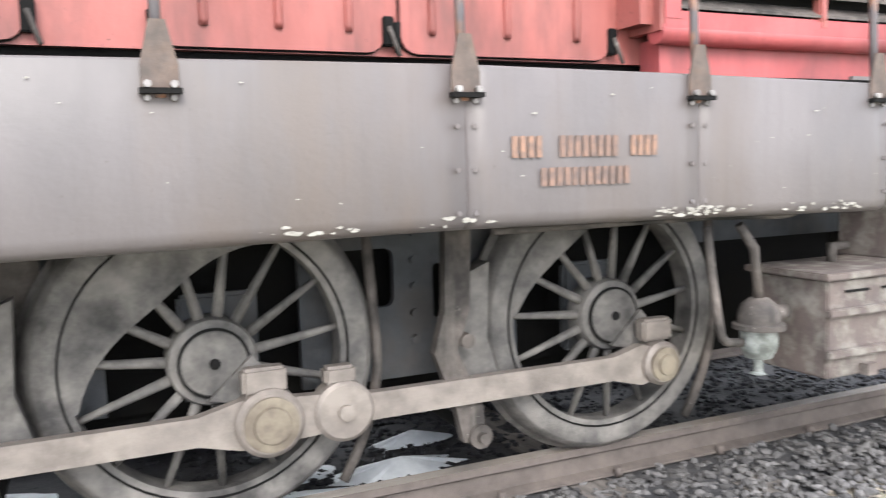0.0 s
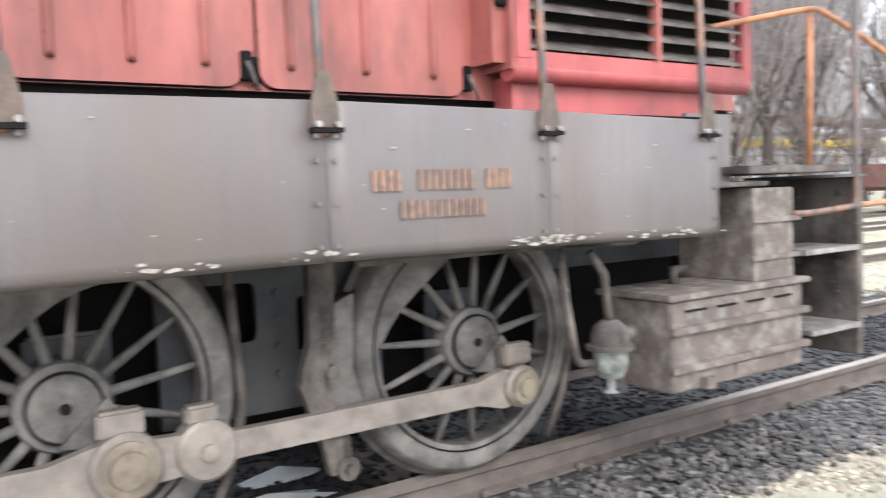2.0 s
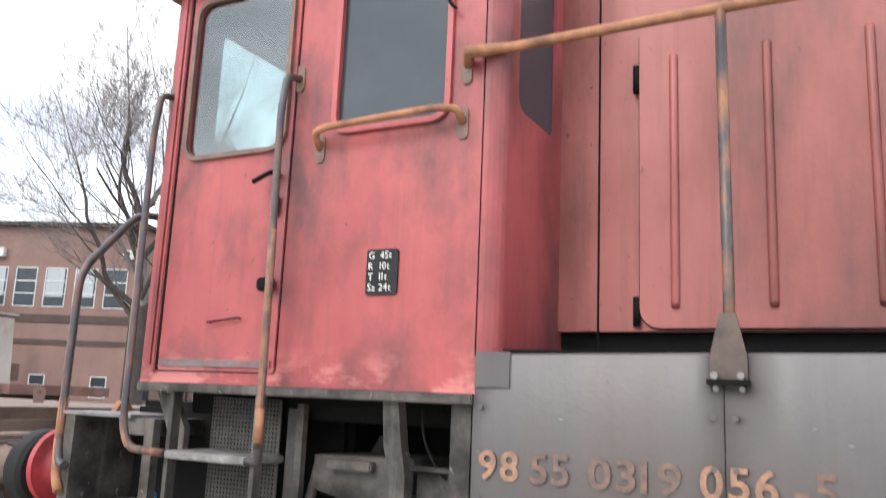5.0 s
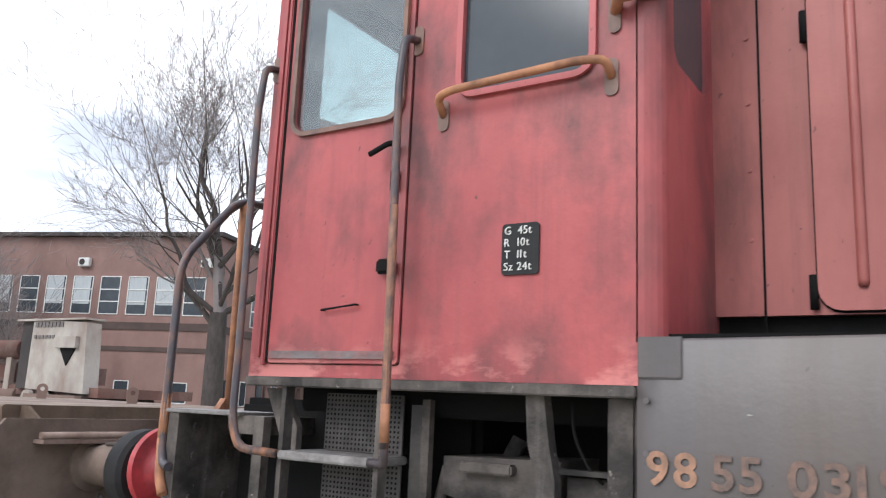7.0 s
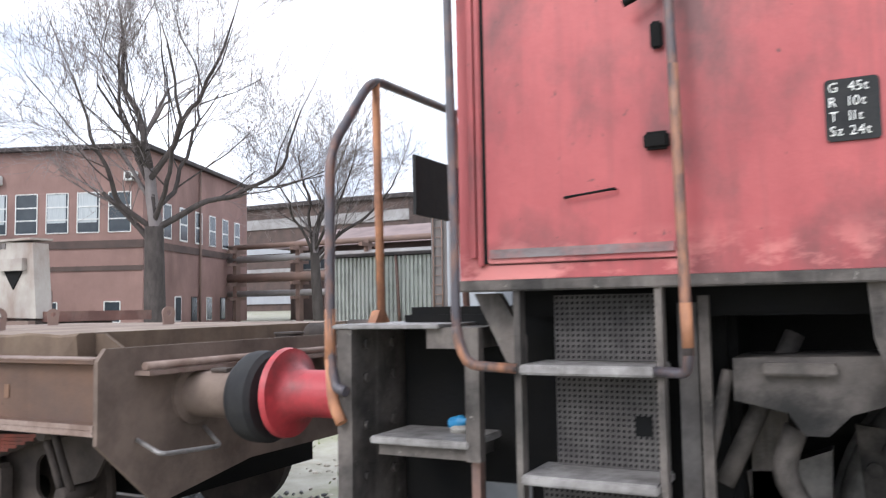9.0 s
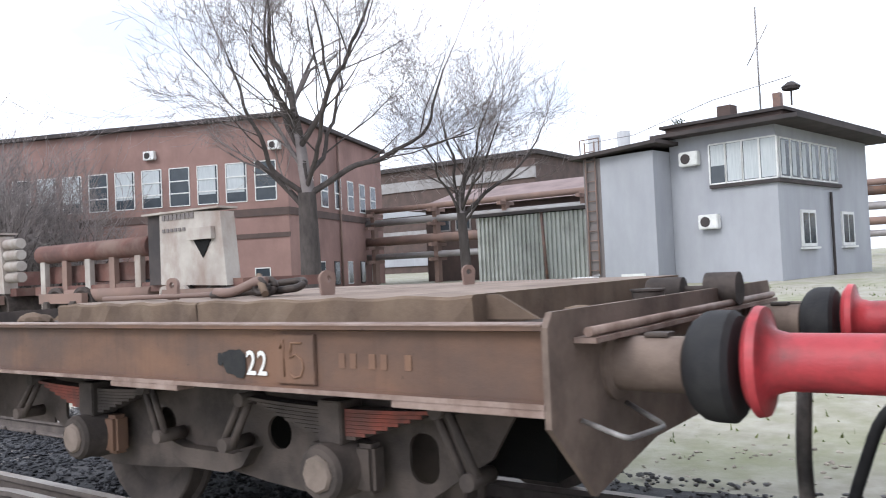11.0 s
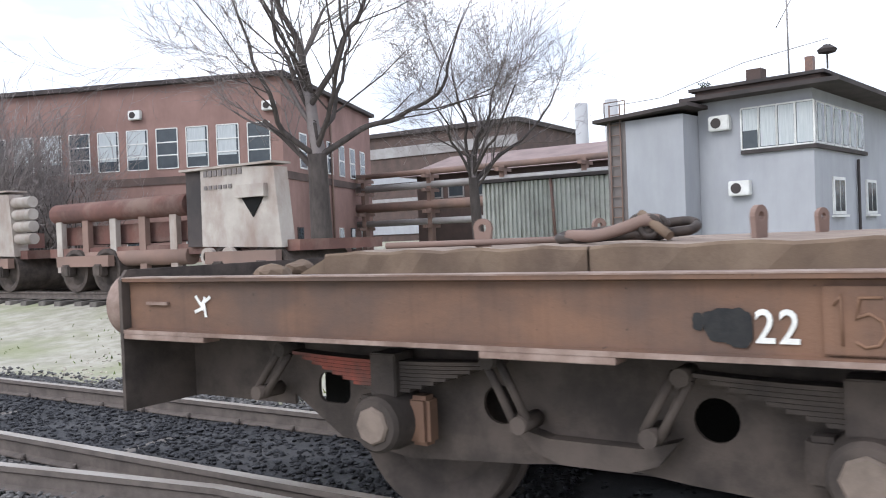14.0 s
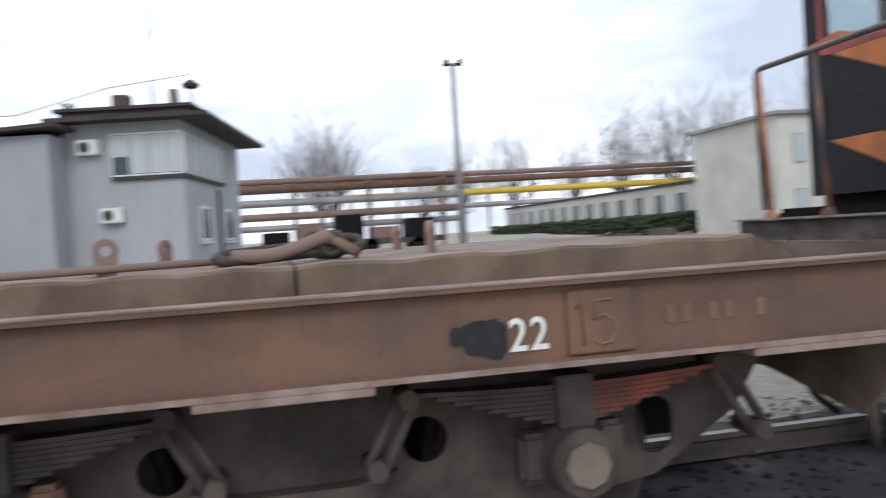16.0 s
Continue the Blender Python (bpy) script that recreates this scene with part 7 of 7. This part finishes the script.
def hopper_wagons():
    """Two rusty self-discharging wagons on the neighbouring track."""
    y = 7.75
    z = ground_z(-20, 7.3) + 0.14
    for x0, lab in ((-18.1, "dirty white hopper wagon end with a triangular chute"), (-26.5, "grimy white and rust wagon with pipes on top")):
        w = thing("hopper_wagon", lab, "wagon", (x0, y, z), group="wagons on the neighbouring track")
        part("underframe", box(B(), x0 - 5.2, x0 + 2.3, y - 1.2, y + 1.2, z + 0.75, z + 0.95), WAGONB, w)
        hb = part("white_housing", prism(B(), [(x0 - 0.02, 1.36), (x0 + 2.02, 1.30), (x0 + 1.88, 2.74), (x0 + 0.0, 2.86)], "y", y - 1.35, y - 1.0), WAGONW, w, "dirty white sheet housing")
        part("housing_edge", prism(B(), [(x0 - 0.5, 1.36), (x0 - 0.03, 1.36), (x0 - 0.01, 2.86), (x0 - 0.5, 2.82)], "y", y - 1.28, y - 0.6), ROOFD, hb)
        part("housing_cap", box(B(), x0 - 0.55, x0 + 1.88, y - 1.4, y - 0.9, 2.80, 2.84), WAGONW, hb)
        if x0 > -20:
            part("chute", prism(B(), [(x0 + 1.08, 2.23), (x0 + 1.62, 2.21), (x0 + 1.36, 1.86)], "y", y - 1.375, y - 1.352), BLACK, hb, "dark triangular chute")
            part("chute_hood", box(B(), x0 + 0.98, x0 + 1.72, y - 1.45, y - 1.352, 2.22, 2.45), WAGONW, hb)
            bm = B()
            for zz, n, wd in ((2.66, 8, 0.09), (2.42, 6, 0.08)):
                for k in range(n):
                    box(bm, x0 + 0.1 + 0.13 * k, x0 + 0.1 + 0.13 * k + wd, y - 1.37, y - 1.352, zz, zz + (0.11 if zz > 2.5 else 0.07))
            part("illegible_sign", bm, RENDER_DARK, hb, "unreadable faded lettering")
            for dx in (0.2, 0.75):
                part("roller", lathe(B(), [(0.1, 0), (0.17, 0.0), (0.17, 0.1), (0.1, 0.1)], (x0 + dx, y - 1.45, 1.17), (0, 1, 0), 18), WAGONW, w)
        else:
            for k in range(4):
                part("top_pipe", rod(B(), (x0 + 0.9, y - 1.2, 1.7 + 0.28 * k), (x0 + 2.6, y - 1.2, 1.7 + 0.28 * k), 0.13), WAGONW, w)
            part("valve_wheel", lathe(B(), [(0.2, 0), (0.24, 0.02), (0.2, 0.04)], (x0 + 0.9, y - 1.5, 2.1), (0, 1, 0), 16), WAGONB, w)
        part("gear_beam", box(B(), x0 - 5.2, x0 - 0.6, y - 1.0, y + 1.0, 1.5, 1.9), WAGONB, w)
        part("gear_pipe", rod(B(), (x0 - 5.0, y - 1.1, 2.2), (x0 - 0.6, y - 1.1, 2.2), 0.22), WAGONB, w)
        part("gear_pipe", rod(B(), (x0 - 4.5, y - 1.1, 1.2), (x0 - 0.6, y - 1.1, 1.2), 0.18), PIPERUST, w)
        for k in range(5):
            part("gear_strut", box(B(), x0 - 4.9 + 0.95 * k, x0 - 4.7 + 0.95 * k, y - 1.22, y - 1.1, 0.9 + z * 0, 2.1), PIPERUST if k % 2 else WAGONW, w)
        for x in (x0 - 3.6, x0 + 1.1):
            for dx in (-0.55, 0.55):
                ww = part("wheel", lathe(B(), [(0.0, -0.86), (0.1, -0.87), (0.3, -0.80), (0.38, -0.86), (0.46, -0.85), (0.46, 0.85), (0, 0.85)], (x + dx, 7.3, z + 0.46), (0, 1, 0), 24), DUST, w)
                part("axle_box", box(B(), x + dx - 0.14, x + dx + 0.14, 6.2, 6.4, z + 0.34, z + 0.6, 0.03), DUST, ww)
            part("solebar_spring", box(B(), x - 0.9, x + 0.9, 6.25, 6.4, z + 0.55, z + 0.78), PIPERUST, w)


hopper_wagons()

# ---------- trees ----------


def tree(name, label, at, trunk_r, limbs, seed, twig=0.007, levels=6, reach=1.5, every=0.5, facing=(0.73, 0.68)):
    """A bare tree: a tapered trunk, limbs as bent lines (sideways, away, up, in metres from the foot), and fine twigs that grow along them."""
    rng = random.Random(seed)
    t = thing(name, label, "tree", at)
    V = [[], []]
    F = [[], []]
    base, side_way, deep = Vector(at), Vector((*facing, 0)), Vector((-facing[1], facing[0], 0))

    def seg(k, a, b, ra, rb, n):
        vs, fs = V[k], F[k]
        d = (b - a).normalized()
        u = d.orthogonal().normalized()
        w = d.cross(u)
        i = len(vs)
        for c, r in ((a, ra), (b, rb)):
            for j in range(n):
                q = 2 * math.pi * j / n
                vs.append(tuple(c + r * (math.cos(q) * u + math.sin(q) * w)))
        for j in range(n):
            fs.append((i + j, i + (j + 1) % n, i + n + (j + 1) % n, i + n + j))

    def grow(p, d, length, r, level):
        if length < 0.12 or level > levels:
            return
        k = 0 if level < 3 else 1
        for s in range(3):
            d = (d + Vector((rng.gauss(0, 1), rng.gauss(0, 1), rng.gauss(0, 1))) * 0.10 + Vector((0, 0, 0.07))).normalized()
            q = p + d * (length / 3)
            r2 = max(twig, r * 0.84)
            seg(k, p, q, r, r2, 5 if level < 3 else 3)
            p, r = q, r2
            for _ in range(1 if rng.random() < 0.8 else 2):
                side = d.orthogonal().normalized()
                side.rotate(Matrix.Rotation(rng.uniform(0, 6.283), 3, d))
                grow(p, (d + side * rng.uniform(0.4, 0.9)).normalized(), length * rng.uniform(0.5, 0.82), max(twig, r * rng.uniform(0.42, 0.6)), level + 1)

    for r0, r1, line in limbs:
        pts = bent([base + side_way * u + deep * v + Vector((0, 0, z)) for u, v, z in line], 4, 0.9)
        pts = [pts[0]] + [p + 0.35 * noise.noise_vector(p * 0.8 + Vector((seed, 0, 0))) for p in pts[1:]] if r0 < trunk_r * 0.9 else pts
        r0, r1 = (r0 * 0.72, r1 * 0.8) if r0 < trunk_r * 0.9 else (r0, r1)
        total = sum((b - a).length for a, b in zip(pts, pts[1:]))
        gone, due = 0.0, total * 0.22 if r0 < trunk_r * 0.9 else total * 0.85
        for a, b in zip(pts, pts[1:]):
            step = (b - a).length
            if step < 1e-4:
                continue
            ra, rb = r0 + (r1 - r0) * gone / total, r0 + (r1 - r0) * (gone + step) / total
            seg(0, a, b, ra, rb, 9)
            d = (b - a).normalized()
            while due <= gone + step:
                p = a + d * (due - gone)
                side = d.orthogonal().normalized()
                side.rotate(Matrix.Rotation(rng.uniform(0, 6.283), 3, d))
                nd = (d * 0.7 + side * rng.uniform(0.5, 1.0) + Vector((0, 0, 0.25))).normalized()
                left = 1 - due / total
                grow(p, nd, reach * rng.uniform(0.6, 1.15) * (0.55 + 0.6 * left), max(twig, ra * rng.uniform(0.28, 0.45)), 2 if ra > 0.07 else 3)
                due += every * rng.uniform(0.6, 1.4)
            gone += step
        grow(pts[-1], (pts[-1] - pts[-2]).normalized(), reach * 0.8, r1, 3)
    for k, (nm, m) in enumerate((("trunk", BARK), ("crown", TWIG))):
        me = bpy.data.meshes.new(nm)
        me.from_pydata(V[k], [], F[k])
        me.materials.append(m)
        for pl in me.polygons:
            pl.use_smooth = True
        ob = new(nm, me)
        ob.parent = t
        ob.matrix_parent_inverse = t.matrix_basis.inverted()
    return t


def dome(height, radius, fork, seed, count, r):
    """Limbs that fan out into a rounded crown."""
    rng = random.Random(seed)
    out = [(r * 1.25, r * 0.8, [(0, 0, -0.3), (rng.uniform(-0.1, 0.1), 0, fork)])]
    for i in range(count):
        a, tilt = 2.4 * i + rng.uniform(-0.4, 0.4), (0.15 + 0.85 * i / count)
        x, y, h = math.cos(a) * radius * tilt, math.sin(a) * radius * tilt, (height - fork) * (1 - 0.55 * tilt ** 2) * rng.uniform(0.7, 0.85)
        out.append((r * 0.5, r * 0.12, [(0, 0, fork - 0.3 * rng.random()), (x * 0.45, y * 0.45, fork + h * 0.35), (x * 0.85, y * 0.85, fork + h * 0.75), (x, y, fork + h)]))
    return out


tree("tree", "tall bare tree with a dark trunk and long side limb", (-25.3, 18.0, 0.3), 0.36, [
    (0.42, 0.34, [(0.1, 0, -0.4), (0.05, 0, 0.8), (0, 0, 4.2)]),
    (0.27, 0.05, [(0, 0, 4.0), (-0.2, 0.2, 6.2), (-0.6, 0.1, 8.2), (-1.1, 0.3, 10.2), (-1.2, 0.2, 12.4)]),
    (0.17, 0.04, [(-0.15, 0.1, 6.0), (1.1, -0.4, 8.0), (2.3, -0.9, 10.0), (2.9, -1.0, 12.0)]),
    (0.18, 0.04, [(0, 0, 4.1), (1.6, 0.3, 4.9), (3.1, 0.6, 5.7), (4.7, 0.4, 6.8), (5.5, 0.2, 8.8)]),
    (0.16, 0.04, [(0, 0, 4.1), (-1.4, -0.5, 5.5), (-2.1, -0.9, 7.2), (-2.6, -0.8, 9.4)]),
    (0.15, 0.04, [(-0.1, 0.1, 5.6), (-1.0, 0.9, 7.6), (-1.5, 1.4, 9.8), (-1.4, 1.6, 12.0)]),
    (0.14, 0.04, [(0, 0, 4.4), (0.6, -1.3, 6.0), (0.9, -2.4, 8.2), (0.6, -3.0, 10.4)]),
    (0.14, 0.04, [(0, 0, 4.8), (0.7, 1.5, 6.4), (1.5, 2.6, 8.6), (1.6, 3.2, 10.8)])], 11, twig=0.006, reach=3.9, every=0.75)
tree("tree", "smaller bare rounded tree before the shed", (-22.3, 24.0, 0.4), 0.2, [
    (0.24, 0.19, [(0.1, 0, -0.4), (0, 0, 1.2), (-0.1, 0, 3.3)]),
    (0.12, 0.03, [(-0.1, 0, 3.2), (-0.4, 0.2, 5.4), (-0.7, 0.3, 7.4)]),
    (0.12, 0.03, [(-0.1, 0, 3.3), (0.5, -0.3, 5.8), (1.3, -0.5, 7.8)]),
    (0.13, 0.03, [(-0.1, 0, 3.1), (1.6, 0.3, 4.4), (2.8, 0.5, 5.6), (3.6, 0.4, 6.8)]),
    (0.10, 0.03, [(-0.1, 0, 3.1), (-1.0, -0.6, 4.5), (-1.6, -0.9, 6.2)]),
    (0.09, 0.03, [(-0.1, 0, 3.4), (0.8, 1.4, 5.2), (1.6, 2.0, 6.8)]),
    (0.09, 0.03, [(-0.1, 0, 3.4), (0.6, -1.4, 5.0), (1.2, -2.2, 6.4)])], 23, twig=0.005, reach=2.6, every=0.55)
low = tree("bare_bush", "dense bare bush at the edge of the yard", (36, 21, -0.2), 0.12, dome(6.0, 2.6, 0.6, 31, 9, 0.13), 31, twig=0.008, reach=1.9, every=0.7, levels=5)
mid = tree("tree", "bare round-crowned tree beyond the sidings", (30, 18.5, -0.2), 0.2, dome(9.0, 3.3, 2.4, 41, 10, 0.2), 41, twig=0.008, reach=2.3, every=0.65, levels=5)
_r = random.Random(9)
for _i in range(30):
    _x, _y = 26 + _i * 2.7 + _r.uniform(-1.5, 1.5), 17 + _r.uniform(0, 18)
    copy_thing(low if _i % 5 > 1 else mid, pose(_x, _y, -0.25, 0, 0, _r.uniform(0, 360)) @ Matrix.Scale(_r.uniform(0.9, 1.4), 4))
for _x, _y, _s in ((-36, 12, 1.0), (-39, 13.5, 1.1), (-42, 12, 1.1), (-45, 14, 1.2), (-34.5, 14.5, 0.8), (-48, 11, 1.2), (-41, 10.5, 0.9), (-38, 16, 1.0), (-52, 14, 1.4), (-57, 12, 1.5)):
    copy_thing(low, pose(_x, _y, 0.2, 0, 0, _r.uniform(0, 360)) @ Matrix.Scale(_s, 4))
for _i in range(20):
    copy_thing(low, pose(-35 - _i * 1.1 + _r.uniform(-1, 1), 10.5 + _r.uniform(0, 7), 0.2, 0, 0, _r.uniform(0, 360)) @ Matrix.Scale(_r.uniform(0.8, 1.4), 4))
for _x, _y, _s in ((33, 19, 1.4), (39, 21, 1.5), (46, 20, 1.5), (54, 24, 1.6), (-70, 30, 1.2), (-1, 90, 1.6), (4, 128, 1.9), (19, 132, 1.5), (26, 132, 1.6), (34, 128, 1.9), (45, 128, 1.7), (50, 120, 2.1), (62, 110, 2.2), (-85, 34, 1.4), (72, 100, 2.2), (84, 96, 2.2), (-60, 20, 1.4), (57, 116, 2.2)):
    copy_thing(mid, pose(_x, _y, 0.6, 0, 0, _r.uniform(0, 360)) @ Matrix.Scale(_s, 4))


def scrap_heap():
    s = thing("scrap_pile", "small pile of planks and scrap against the office wall", "scrap pile", (-14.5, 21.0, 0.45))
    rng = random.Random(6)
    for k in range(14):
        x, y, z = -14.6 + rng.uniform(-0.9, 0.9), 20.9 + rng.uniform(-0.3, 0.3), 0.5 + rng.uniform(0, 0.35)
        ob = part("plank", rod(B(), (x - 0.4, y, z), (x + 0.4, y + rng.uniform(-0.2, 0.2), z + rng.uniform(-0.15, 0.2)), 0.05, seg=6), rng.choice((RAILRED, SLABSIDE, ROOFD, STEP)), s)
    part("white_sheet", box(B(), -14.2, -13.4, 20.8, 20.85, 0.6, 1.0), FRAMEW, s)
    t = single("parked_trolley", box(B(), -15.7, -14.9, 20.2, 20.7, 0.75, 0.95, 0.03), FRAMEW, "white crate by the office ladder", "crate")
    part("trolley_leg", box(B(), -15.6, -15.5, 20.3, 20.6, 0.3, 0.75), ROOFD, t)


scrap_heap()


def hidden_lines():
    """A rail-borne heap of dark stock behind the office."""
    w = thing("dark_flat_wagons", "row of dark loaded flat wagons behind the office", "wagon", (-2, 44, 0.6))
    part("underframe", box(B(), -8, 3, 43, 45.5, 1.0, 1.3), ROOFD, w)
    for k in range(5):
        part("load", box(B(), -7.6 + 2.1 * k, -6.0 + 2.1 * k, 43.1, 45.4, 1.3, 2.0 + 0.4 * (k % 3), 0.05), RAILRED if k % 2 else BLACK, w)
    for k in range(4):
        part("wheel", rod(B(), (-7 + 2.8 * k, 43, 0.9), (-7 + 2.8 * k, 45.4, 0.9), 0.45, seg=16), BLACK, w)


hidden_lines()


def motions():
    """Nothing but the camera moves: the train stands."""
    walk(cam, [(t, look(eye, target, roll)) for t, eye, target, roll in PATH], EXPOSURES)


motions()
